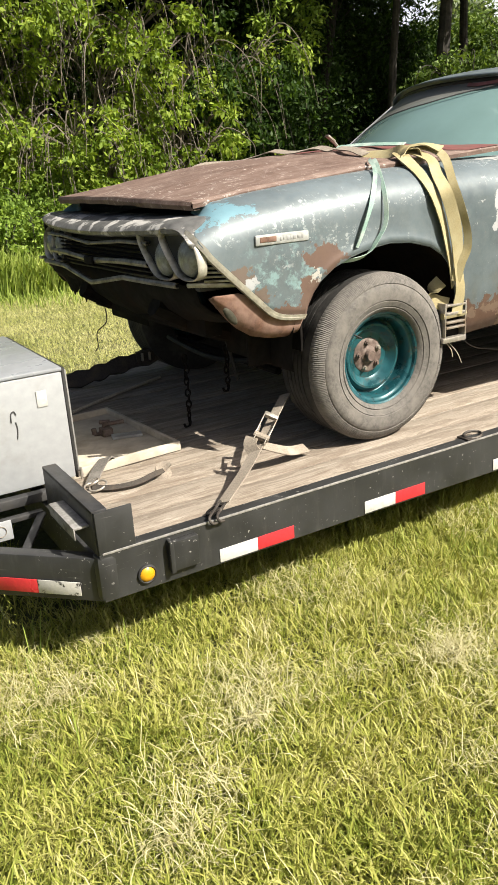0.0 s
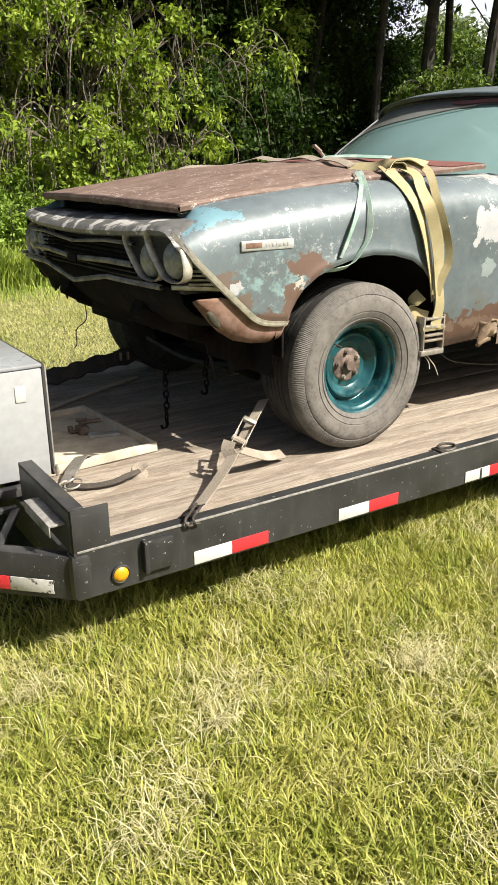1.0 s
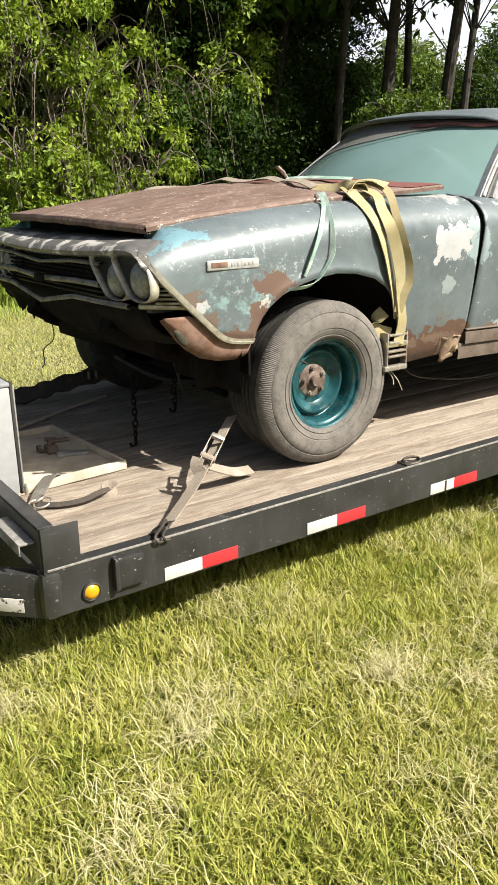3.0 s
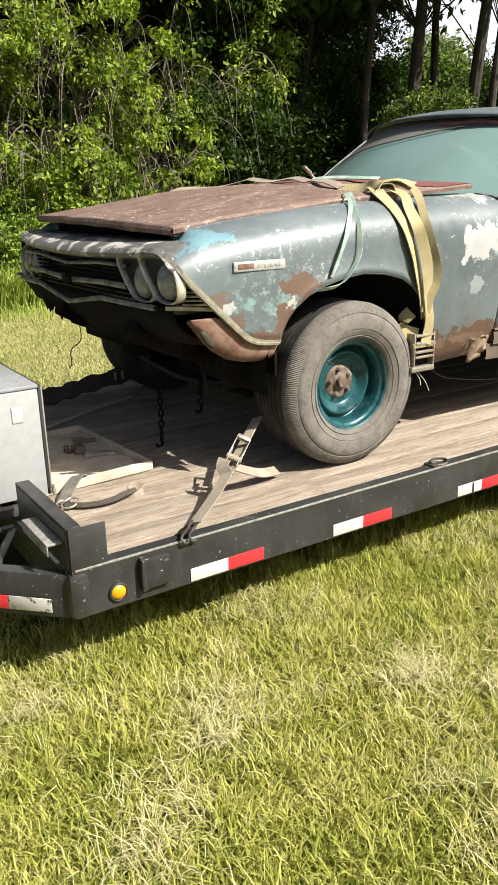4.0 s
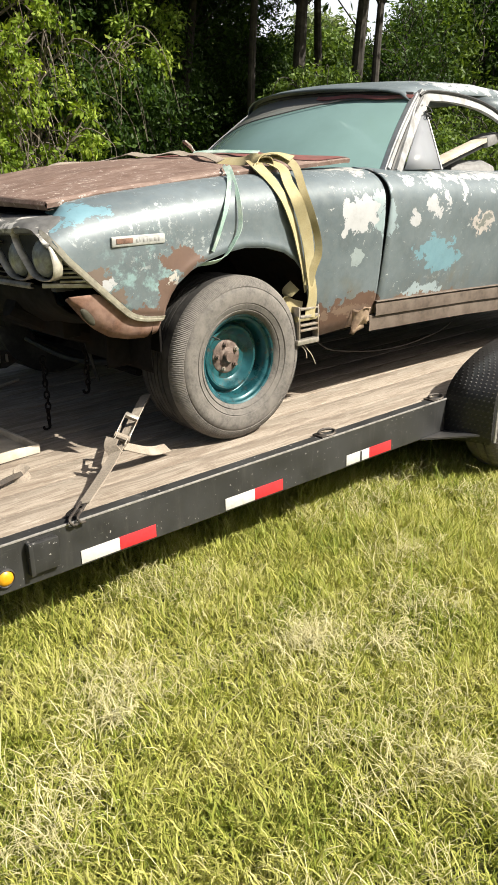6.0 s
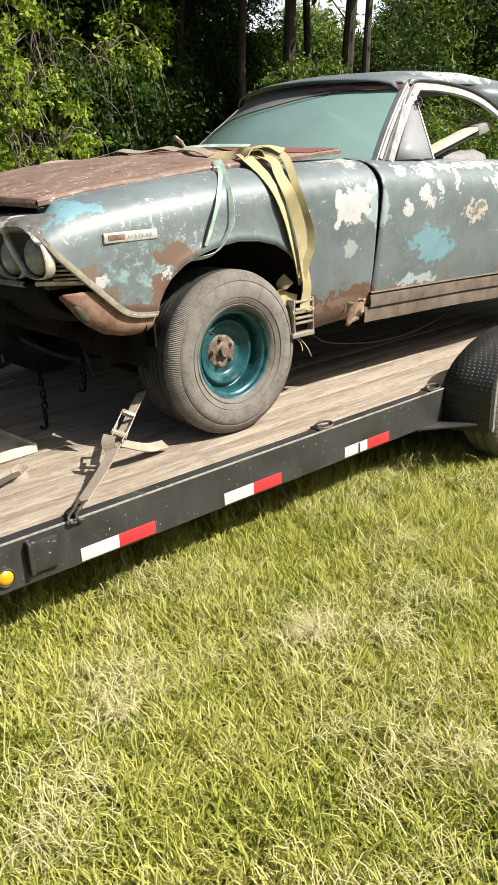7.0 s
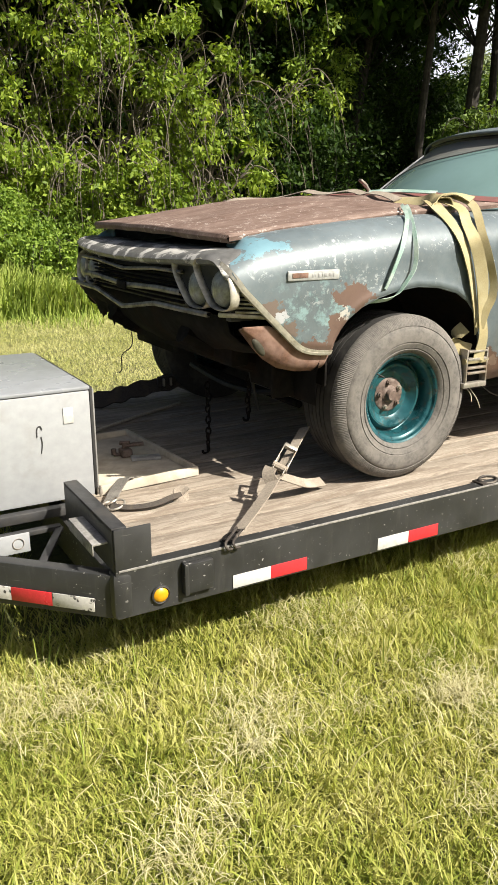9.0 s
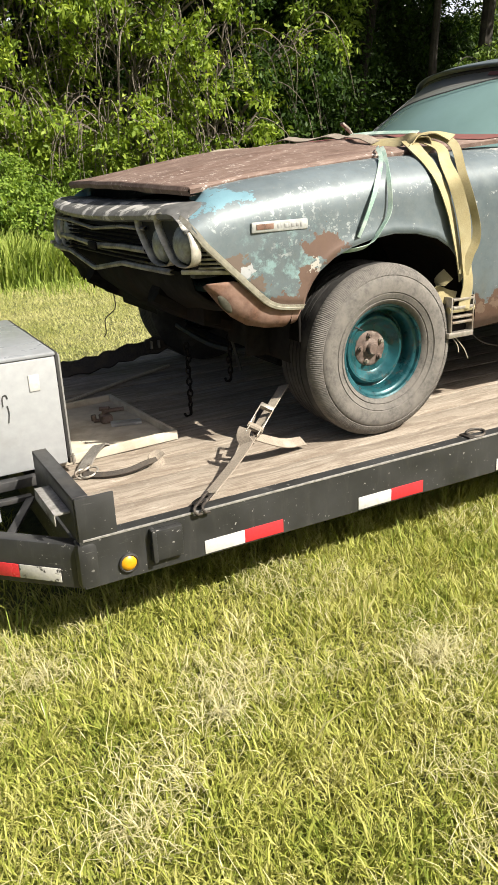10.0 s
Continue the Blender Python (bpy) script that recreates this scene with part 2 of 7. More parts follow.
def car_paint():
    """Oxidised grey-green paint, flaked to white primer, old turquoise and rust."""
    m, nt, b = nodes_of("flaking_grey_green_paint")
    v = coords(nt)
    w = warped(nt, v, 17, 0.20, 12)
    wf = warped(nt, v, 26, 0.075, 10)
    big = noise_tex(nt, v, 3.0, 5, 0.6)
    fine = noise_tex(nt, v, 34, 6, 0.7)
    col = mixc(nt, span(nt, big, 0.3, 0.7), (0.086, 0.111, 0.125), (0.145, 0.179, 0.198))
    col = mixc(nt, span(nt, fine, 0.40, 0.80, 0, 0.35), col, (0.20, 0.225, 0.22))
    # mottled turquoise under thin paint, low on the front wing
    low = blob(nt, w, (0.92, 0.3, 1.10), (0.30, 3, 0.20), 0.7)
    mott = span(nt, noise_tex(nt, v, 22, 7, 0.7), 0.50, 0.62)
    col = mixc(nt, calc(nt, "MULTIPLY", low, mott), col, (0.225, 0.335, 0.345))
    # scattered flakes
    flake_zone = span(nt, noise_tex(nt, v, 3.4, 4, 0.6), 0.46, 0.60)
    flake = span(nt, noise_tex(nt, mapped(nt, v, (1, 1, 1.5)), 30, 8, 0.72), 0.62, 0.64)
    col = mixc(nt, calc(nt, "MULTIPLY", flake_zone, flake), col, (0.42, 0.45, 0.45))
    pale = [((0.93, 0.3, 1.285), (0.22, 3, 0.035)), ((1.10, 0.3, 1.335), (0.20, 3, 0.03)), ((1.18, 0.3, 1.22), (0.13, 3, 0.05)), ((1.55, 0.3, 1.34), (0.14, 3, 0.03)), ((2.05, 0.3, 1.37), (0.16, 3, 0.02)),
            ((0.80, 0.36, 1.405), (0.30, 3, 0.014)), ((1.35, 0.4, 1.443), (0.45, 3, 0.012)), ((2.0, 0.4, 1.452), (0.36, 3, 0.013)), ((2.95, 0.4, 1.425), (0.75, 3, 0.022)), ((0.66, 0.3, 1.24), (0.05, 3, 0.035)), ((0.95, 0.3, 1.16), (0.12, 3, 0.03)), ((2.75, 0.3, 0.92), (0.2, 3, 0.012))]
    zone = None
    for c, r in pale:
        k = blob(nt, w, c, r, 0.6)
        zone = k if zone is None else calc(nt, "MAXIMUM", zone, k)
    speck = span(nt, noise_tex(nt, v, 46, 9, 0.75), 0.545, 0.565)
    col = mixc(nt, calc(nt, "MULTIPLY", zone, speck), col, (0.31, 0.345, 0.355))
    blue = (0.145, 0.268, 0.322)
    white = (0.42, 0.435, 0.455)
    rust = (0.150, 0.099, 0.080)
    patches = [
        ((0.66, 0.33, 1.345), (0.16, 3, 0.038), blue), ((0.60, 0.33, 1.33), (0.06, 3, 0.04), blue),
        ((2.22, 0.3, 1.315), (0.045, 3, 0.055), (0.30, 0.37, 0.39)), ((2.24, 0.3, 1.22), (0.045, 3, 0.05), (0.27, 0.35, 0.37)),
        ((2.08, 0.3, 1.26), (0.115, 3, 0.075), white), ((2.04, 0.3, 1.30), (0.06, 3, 0.03), white), ((2.14, 0.3, 1.29), (0.06, 3, 0.05), white), ((2.03, 0.3, 1.22), (0.045, 3, 0.035), white), ((2.12, 0.3, 1.215), (0.03, 3, 0.03), white),
        ((2.09, 0.3, 1.07), (0.05, 3, 0.03), (0.26, 0.31, 0.32)),
        ((2.17, 0.3, 1.452), (0.12, 3, 0.018), (0.42, 0.41, 0.40)),
        ((2.66, 0.3, 1.06), (0.14, 3, 0.055), blue), ((2.72, 0.3, 1.00), (0.09, 3, 0.06), blue), ((2.83, 0.3, 1.01), (0.08, 3, 0.04), blue),
        ((2.62, 0.3, 0.86), (0.16, 3, 0.03), (0.31, 0.38, 0.41)),
        ((2.47, 0.3, 1.395), (0.05, 3, 0.022), white), ((2.66, 0.3, 1.385), (0.07, 3, 0.022), white), ((2.61, 0.3, 1.29), (0.045, 3, 0.035), white), ((2.66, 0.3, 1.25), (0.02, 3, 0.035), white), ((2.74, 0.3, 1.30), (0.016, 3, 0.05), white), ((2.89, 0.3, 1.335), (0.025, 3, 0.055), white), ((2.48, 0.3, 1.225), (0.04, 3, 0.028), white),
        ((2.30, 0.3, 1.24), (0.03, 3, 0.10), (0.27, 0.34, 0.37)),
        ((3.35, 0.3, 1.32), (0.18, 3, 0.035), (0.36, 0.38, 0.39)), ((3.1, 0.3, 1.405), (0.5, 3, 0.016), (0.39, 0.40, 0.41)),
        ((3.06, 0.3, 1.172), (0.10, 3, 0.052), (0.40, 0.37, 0.35)), ((3.06, 0.3, 1.172), (0.060, 3, 0.030), (0.17, 0.185, 0.175)),
        ((1.09, 0.3, 1.15), (0.085, 3, 0.055), rust), ((1.02, 0.3, 1.02), (0.038, 3, 0.085), rust),
        ((1.045, 0.3, 1.095), (0.02, 3, 0.026), (0.46, 0.45, 0.42)), ((0.73, 0.3, 1.115), (0.052, 3, 0.028), (0.16, 0.125, 0.105)), ((0.80, 0.3, 1.045), (0.036, 3, 0.024), (0.16, 0.125, 0.105)), ((0.77, 0.3, 1.10), (0.03, 3, 0.016), white), ((0.95, 0.3, 0.97), (0.12, 3, 0.025), rust),
        ((2.0, 0.3, 0.78), (0.28, 3, 0.085), (0.110, 0.066, 0.048)), ((2.15, 0.3, 0.86), (0.14, 3, 0.04), (0.120, 0.074, 0.054)), ((2.4, 0.3, 0.82), (0.5, 3, 0.03), (0.17, 0.12, 0.09)),
        ((2.13, 0.3, 0.755), (0.055, 3, 0.055), (0.24, 0.17, 0.12)), ((3.9, 0.3, 0.85), (0.5, 3, 0.06), (0.17, 0.11, 0.08)),
        ((3.75, 0.6, 1.76), (0.12, 3, 0.05), (0.36, 0.37, 0.37)), ((3.3, 0.6, 1.86), (0.35, 3, 0.025), (0.36, 0.375, 0.39)),
    ]
    # dried mud along the lower door and fender
    mud = span(nt, noise_tex(nt, mapped(nt, v, (1, 1, 0.5)), 10, 8, 0.7), 0.42, 0.68, 0, 0.75)
    low = calc(nt, "MAXIMUM", blob(nt, w, (2.75, 0.3, 0.86), (0.62, 3, 0.13), 0.7), blob(nt, w, (1.98, 0.3, 0.88), (0.22, 3, 0.12), 0.7))
    col = mixc(nt, calc(nt, "MULTIPLY", low, mud), col, (0.135, 0.125, 0.092))
    lace = calc(nt, "MULTIPLY", calc(nt, "SUBTRACT", noise_tex(nt, v, 21, 9, 0.62), 0.5), 1.9)
    for c, r, colour in patches:
        col = mixc(nt, ragged(nt, w, c, r, lace, 0.0), col, colour)
    col = mixc(nt, span(nt, noise_tex(nt, v, 70, 6, 0.7), 0.66, 0.72, 0, 0.5), col, (0.28, 0.20, 0.16))
    col = mixc(nt, 1.0, col, ramp(nt, noise_tex(nt, v, 13, 10, 0.75), [(0.3, (0.84, 0.83, 0.82)), (0.5, (1.0, 1.0, 1.0)), (0.7, (1.08, 1.08, 1.07))]), "MULTIPLY")
    put(nt, b.inputs["Base Color"], col)
    put(nt, b.inputs["Roughness"], span(nt, fine, 0.3, 0.7, 0.37, 0.57))
    b.inputs["Metallic"].default_value = 0.15
    bump(nt, b, calc(nt, "ADD", fine, flake), 0.12, 0.003)
    return m


M_PAINT = car_paint()


def hood_material():
    m, nt, b = nodes_of("brown_rusted_hood")
    v = coords(nt)
    big = noise_tex(nt, mapped(nt, v, (0.6, 1.5, 1)), 9, 10, 0.75, distort=0.8)
    fine = noise_tex(nt, v, 48, 8, 0.75)
    col = ramp(nt, big, [(0.3, (0.070, 0.041, 0.031)), (0.46, (0.130, 0.084, 0.066)), (0.58, (0.185, 0.130, 0.106)), (0.72, (0.29, 0.225, 0.19))])
    col = mixc(nt, span(nt, fine, 0.5, 0.75, 0, 0.6), col, (0.12, 0.065, 0.05))
    fl = calc(nt, "MULTIPLY", span(nt, noise_tex(nt, v, 4, 3), 0.45, 0.62), span(nt, noise_tex(nt, v, 40, 8, 0.72), 0.575, 0.61))
    col = mixc(nt, fl, col, (0.55, 0.50, 0.46))
    scuff = calc(nt, "MULTIPLY", span(nt, noise_tex(nt, v, 2.3, 4), 0.42, 0.6), span(nt, noise_tex(nt, mapped(nt, v, (1, 5, 1)), 16, 8, 0.75), 0.56, 0.66, 0, 0.8))
    col = mixc(nt, scuff, col, (0.36, 0.29, 0.255))
    put(nt, b.inputs["Base Color"], col)
    b.inputs["Roughness"].default_value = 0.7
    bump(nt, b, fine, 0.3, 0.004)
    return m


M_HOOD = hood_material()
M_REDPRIMER = plain("dull_red_primer", (0.17, 0.062, 0.056), 0.55, 0, 40, 0.25, 0.2, (0.14, 0.075, 0.062), 10)
M_HEADER = plain("blotched_grey_header", (0.12, 0.12, 0.117), 0.5, 0.1, 30, 0.3, 0.15, (0.45, 0.44, 0.42), 11, (0.53, 0.58))
M_DOORTRIM = plain("bright_door_trim", (0.40, 0.41, 0.42), 0.4, 0.2, 40, 0.15, 0.05, (0.26, 0.26, 0.255), 14, (0.45, 0.62))
M_BADGE = plain("pale_worn_badge", (0.36, 0.37, 0.36), 0.5, 0.1, 60, 0.25, 0.1, (0.24, 0.25, 0.24), 30)
M_SILL = plain("dusty_brown_sill_steel", (0.080, 0.060, 0.046), 0.7, 0.05, 40, 0.35, 0.2, (0.145, 0.116, 0.092), 7, (0.42, 0.66))
M_FLAP = plain("bent_rust_flap", (0.26, 0.19, 0.13), 0.8, 0, 40, 0.3, 0.3, (0.15, 0.09, 0.06), 16)
M_RING = plain("rusty_tie_ring", (0.045, 0.038, 0.033), 0.6, 0.4, 60, 0.3, 0.2, (0.16, 0.14, 0.12), 22)


def rim_material():
    m, nt, b = nodes_of("worn_turquoise_rim_paint")
    v = coords(nt)
    n = noise_tex(nt, v, 14, 6, 0.65)
    col = mixc(nt, span(nt, n, 0.35, 0.7), (0.006, 0.046, 0.057), (0.022, 0.115, 0.135))
    col = mixc(nt, span(nt, noise_tex(nt, v, 30, 8, 0.7), 0.55, 0.66), col, (0.075, 0.062, 0.052))
    put(nt, b.inputs["Base Color"], col)
    put(nt, b.inputs["Roughness"], span(nt, n, 0.3, 0.7, 0.22, 0.4))
    b.inputs["Metallic"].default_value = 0.25
    return m


M_RIM = rim_material()


def glass_material(name, dust, amount, rough):
    """Glass under a film of dust."""
    m, nt, b = nodes_of(name)
    v = coords(nt)
    n = noise_tex(nt, v, 3, 5, 0.6)
    b.inputs["Base Color"].default_value = (*dust, 1)
    b.inputs["Roughness"].default_value = rough
    tr = nt.nodes.new("ShaderNodeBsdfTransparent")
    tr.inputs[0].default_value = (0.72, 0.85, 0.84, 1)
    mx = nt.nodes.new("ShaderNodeMixShader")
    put(nt, mx.inputs[0], span(nt, n, 0.3, 0.7, amount - 0.08, amount + 0.08))
    nt.links.new(tr.outputs[0], mx.inputs[1])
    nt.links.new(b.outputs[0], mx.inputs[2])
    nt.links.new(mx.outputs[0], nt.nodes["Material Output"].inputs[0])
    return m


# the windshield's teal holds dust and the reflected sky in one colour
M_GLASS = glass_material("dusty_sky_toned_windshield", (0.178, 0.285, 0.280), 0.91, 0.16)
M_TOPBAND = glass_material("brown_grey_band", (0.185, 0.185, 0.170), 0.88, 0.4)
M_VENT = glass_material("milky_vent_glass", (0.255, 0.27, 0.295), 0.86, 0.3)


def leaf_material(name, stops, trans=0.35, cell=0.7, share=0.35):
    m, nt, b = nodes_of(name)
    rnd = nt.nodes.new("ShaderNodeNewGeometry").outputs["Random Per Island"]
    big = span(nt, noise_tex(nt, coords(nt), cell, 4), 0.3, 0.7)
    col = ramp(nt, calc(nt, "ADD", calc(nt, "MULTIPLY", rnd, 1 - share), calc(nt, "MULTIPLY", big, share)), stops)
    put(nt, b.inputs["Base Color"], col)
    b.inputs["Roughness"].default_value = 0.55
    b.inputs["Specular IOR Level"].default_value = 0.22
    tl = nt.nodes.new("ShaderNodeBsdfTranslucent")
    put(nt, tl.inputs[0], mixc(nt, 1.0, col, (1.25, 1.25, 0.5), "MULTIPLY"))
    mx = nt.nodes.new("ShaderNodeMixShader")
    mx.inputs[0].default_value = trans
    nt.links.new(b.outputs[0], mx.inputs[1])
    nt.links.new(tl.outputs[0], mx.inputs[2])
    nt.links.new(mx.outputs[0], nt.nodes["Material Output"].inputs[0])
    return m


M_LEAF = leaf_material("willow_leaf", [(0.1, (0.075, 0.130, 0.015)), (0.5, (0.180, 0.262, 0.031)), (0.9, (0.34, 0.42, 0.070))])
# the next three leaf tones carry half-shade, sunlight and shade in their colour
M_LEAF_HALFSHADE = leaf_material("half_shade_toned_leaf", [(0.1, (0.04, 0.075, 0.016)), (0.5, (0.09, 0.145, 0.028)), (0.9, (0.17, 0.24, 0.05))])
M_LEAF_SUN = leaf_material("sun_toned_leaf", [(0.1, (0.10, 0.17, 0.03)), (0.5, (0.20, 0.30, 0.05)), (0.9, (0.34, 0.44, 0.09))], 0.4)
M_LEAF_SHADE = leaf_material("shade_toned_leaf", [(0.1, (0.014, 0.034, 0.008)), (0.5, (0.031, 0.066, 0.012)), (0.9, (0.066, 0.118, 0.020))])
M_GRASS = leaf_material("lawn_grass_blade", [(0.08, (0.135, 0.180, 0.025)), (0.35, (0.265, 0.295, 0.052)), (0.58, (0.385, 0.382, 0.105)), (0.78, (0.43, 0.42, 0.15)), (0.95, (0.53, 0.48, 0.25))], 0.25, 3.2, 0.45)
M_HAY = leaf_material("mown_yellow_grass", [(0.1, (0.25, 0.28, 0.07)), (0.4, (0.40, 0.41, 0.15)), (0.75, (0.52, 0.50, 0.24)), (1.0, (0.60, 0.57, 0.33))], 0.2, 1.3, 0.5)
# the haze of distance is mixed into this paler leaf colour
M_LEAF_HAZE = leaf_material("haze_toned_distant_leaf", [(0.1, (0.11, 0.15, 0.08)), (0.5, (0.17, 0.22, 0.125)), (0.9, (0.25, 0.29, 0.18))])
M_WEED = leaf_material("tall_weed", [(0.1, (0.14, 0.21, 0.04)), (0.6, (0.30, 0.375, 0.08)), (1.0, (0.45, 0.47, 0.17))], 0.3)
M_STRAW = leaf_material("dry_cut_straw", [(0.1, (0.33, 0.31, 0.14)), (0.6, (0.49, 0.455, 0.25)), (1.0, (0.62, 0.58, 0.38))], 0.15)


def soil_material():
    m, nt, b = nodes_of("lawn_ground")
    v = coords(nt)
    big = noise_tex(nt, v, 0.8, 5, 0.6)
    fine = noise_tex(nt, v, 26, 6, 0.7)
    col = mixc(nt, span(nt, big, 0.35, 0.65), (0.070, 0.086, 0.020), (0.14, 0.135, 0.048))
    col = mixc(nt, span(nt, fine, 0.4, 0.7, 0, 0.75), col, (0.026, 0.03, 0.009))
    put(nt, b.inputs["Base Color"], col)
    b.inputs["Roughness"].default_value = 0.95
    bump(nt, b, fine, 0.8, 0.03)
    return m


M_SOIL = soil_material()

# ---- building helpers ----


def mesh_of(name, bm, material, smooth=True):
    me = bpy.data.meshes.new(name)
    bmesh.ops.recalc_face_normals(bm, faces=bm.faces)
    bm.to_mesh(me)
    bm.free()
    me.materials.append(material)
    if smooth:
        me.polygons.foreach_set("use_smooth", [True] * len(me.polygons))
        me.set_sharp_from_angle(angle=radians(35))
    return me


def part(name, bm, material, parent, label="", smooth=True):
    ob = new(name, mesh_of(name, bm, material, smooth))
    ob.parent = parent
    return tagged(ob, label)


def thing(name, label, category, group="", kind=""):
    return tagged(new(name), label, category, group, kind)


def solid(ob, thickness, offset=0.0):
    md = ob.modifiers.new("thickness", "SOLIDIFY")
    md.thickness, md.offset = thickness, offset
    return ob


def slab(bm, x0, y0, z0, x1, y1, z1, bevel=0.0, m=None):
    """A box between two corners, its edges bevelled."""
    r = bmesh.ops.create_cube(bm, size=1)
    vs = r["verts"]
    for v in vs:
        v.co = Vector(((x0 + x1) / 2 + v.co.x * (x1 - x0), (y0 + y1) / 2 + v.co.y * (y1 - y0), (z0 + z1) / 2 + v.co.z * (z1 - z0)))
    if bevel:
        es = list({e for v in vs for e in v.link_edges})
        r2 = bmesh.ops.bevel(bm, geom=es, offset=bevel, segments=2, affect="EDGES", profile=0.5)
        vs = list({v for v in r2["verts"]} | {v for v in vs if v.is_valid})
    if m is not None:
        bmesh.ops.transform(bm, matrix=m, verts=vs)
    return bm


def box(x0, y0, z0, x1, y1, z1, bevel=0.004, m=None):
    return slab(bmesh.new(), x0, y0, z0, x1, y1, z1, bevel, m)


def beam(bm, a, b, width, height, bevel=0.003, up=(0, 0, 1)):
    """A bar of that section from a to b."""
    a, b = Vector(a), Vector(b)
    d = b - a
    x = d.normalized()
    y = Vector(up).cross(x).normalized()
    z = x.cross(y)
    m = Matrix((x, y, z)).transposed().to_4x4()
    m.translation = a
    return slab(bm, 0, -width / 2, -height / 2, d.length, width / 2, height / 2, bevel, m)


def tube(bm, pts, radius, seg=8, closed=False, caps=True):
    """A round bar through points; radius: one number or one for each point."""
    pts = [Vector(p) for p in pts]
    n = len(pts)
    rs = radius if isinstance(radius, (list, tuple)) else [radius] * n
    rings = []
    prev = None
    for i, p in enumerate(pts):
        a = pts[(i - 1) % n] if closed or i else p
        c = pts[(i + 1) % n] if closed or i < n - 1 else p
        t = (c - a).normalized()
        if prev is None:
            prev = t.orthogonal().normalized()
        prev = (prev - t * prev.dot(t)).normalized()
        s = t.cross(prev)
        rings.append([bm.verts.new(p + (prev * math.cos(2 * math.pi * k / seg) + s * math.sin(2 * math.pi * k / seg)) * rs[i]) for k in range(seg)])
    for i in range(n if closed else n - 1):
        r0, r1 = rings[i], rings[(i + 1) % n]
        for k in range(seg):
            bm.faces.new((r0[k], r0[(k + 1) % seg], r1[(k + 1) % seg], r1[k]))
    if caps and not closed:
        bm.faces.new(list(reversed(rings[0])))
        bm.faces.new(rings[-1])
    return bm


def smooth_line(pts, steps=6):
    """Catmull-Rom through the points."""
    pts = [Vector(p) for p in pts]
    out = []
    for i in range(len(pts) - 1):
        p0, p1, p2, p3 = pts[max(0, i - 1)], pts[i], pts[i + 1], pts[min(len(pts) - 1, i + 2)]
        for k in range(steps):
            t = k / steps
            out.append(0.5 * ((2 * p1) + (p2 - p0) * t + (2 * p0 - 5 * p1 + 4 * p2 - p3) * t * t + (3 * p1 - p0 - 3 * p2 + p3) * t ** 3))
    return out + [pts[-1]]


def ribbon(bm, pts, sides, width, thick=0.003):
    """A strap: a flat band through pts; sides: the direction across it, one or one for each point."""
    n = len(pts)
    sides = [Vector(s).normalized() for s in sides] if isinstance(sides[0], (tuple, list, Vector)) else [Vector(sides).normalized()] * n
    ws = width if isinstance(width, (tuple, list)) else [width] * n
    rows = []
    for i, p in enumerate(pts):
        p = Vector(p)
        t = (Vector(pts[min(n - 1, i + 1)]) - Vector(pts[max(0, i - 1)])).normalized()
        s = (sides[i] - t * sides[i].dot(t)).normalized()
        nrm = t.cross(s)
        h, k = s * ws[i] / 2, nrm * thick / 2
        rows.append([bm.verts.new(p - h - k), bm.verts.new(p + h - k), bm.verts.new(p + h + k), bm.verts.new(p - h + k)])
    for a, b in zip(rows, rows[1:]):
        for k in range(4):
            bm.faces.new((a[k], a[(k + 1) % 4], b[(k + 1) % 4], b[k]))
    bm.faces.new(rows[0][::-1])
    bm.faces.new(rows[-1])
    return bm


def sheet(bm, rows, close=False):
    """A surface through rows of points."""
    vs = [[bm.verts.new(p) for p in r] for r in rows]
    for a, b in zip(vs, vs[1:]):
        m = len(a)
        for k in range(m if close else m - 1):
            bm.faces.new((a[k], a[(k + 1) % m], b[(k + 1) % m], b[k]))
    return vs


def lathe(bm, profile, seg, centre, axis=-1, notch=(), deep=0.004):
    """Turn (radius, y) points round the y axis at centre. notch: rows whose radius shrinks at every other step."""
    rows = []
    for i, (r, y) in enumerate(profile):
        row = []
        for k in range(seg):
            a = 2 * math.pi * k / seg
            low = i in notch and (k + 2 * (i % 2)) % 4 == 0
            q = r - (deep if low else 0)
            yy = y - (0.6 * deep if low else 0)
            row.append((centre[0] + q * math.cos(a), centre[1] + axis * yy, centre[2] + q * math.sin(a)))
        rows.append(row)
    return sheet(bm, rows, True)


def lerp(table, x):
    """Piecewise linear with rounded joints: the value at x in rows of (x, value)."""
    if x <= table[0][0]:
        return table[0][1]
    for (a, p), (b, q) in zip(table, table[1:]):
        if x <= b:
            return p + (q - p) * (x - a) / (b - a)
    return table[-1][1]


def from_arrays(name, verts, faces_flat, sizes, material, kind_label, category):
    me = bpy.data.meshes.new(name)
    me.vertices.add(len(verts))
    me.vertices.foreach_set("co", verts.astype(np.float32).ravel())
    me.loops.add(len(faces_flat))
    me.loops.foreach_set("vertex_index", faces_flat.astype(np.int32))
    starts = np.concatenate(([0], np.cumsum(sizes)[:-1])).astype(np.int32)
    me.polygons.add(len(sizes))
    me.polygons.foreach_set("loop_start", starts)
    me.update(calc_edges=True)
    me.materials.append(material)
    ob = new(name, me)
    if kind_label:
        ob.location.z = GROUND
        tagged(ob, kind_label, category, "", "stuff")
    return ob


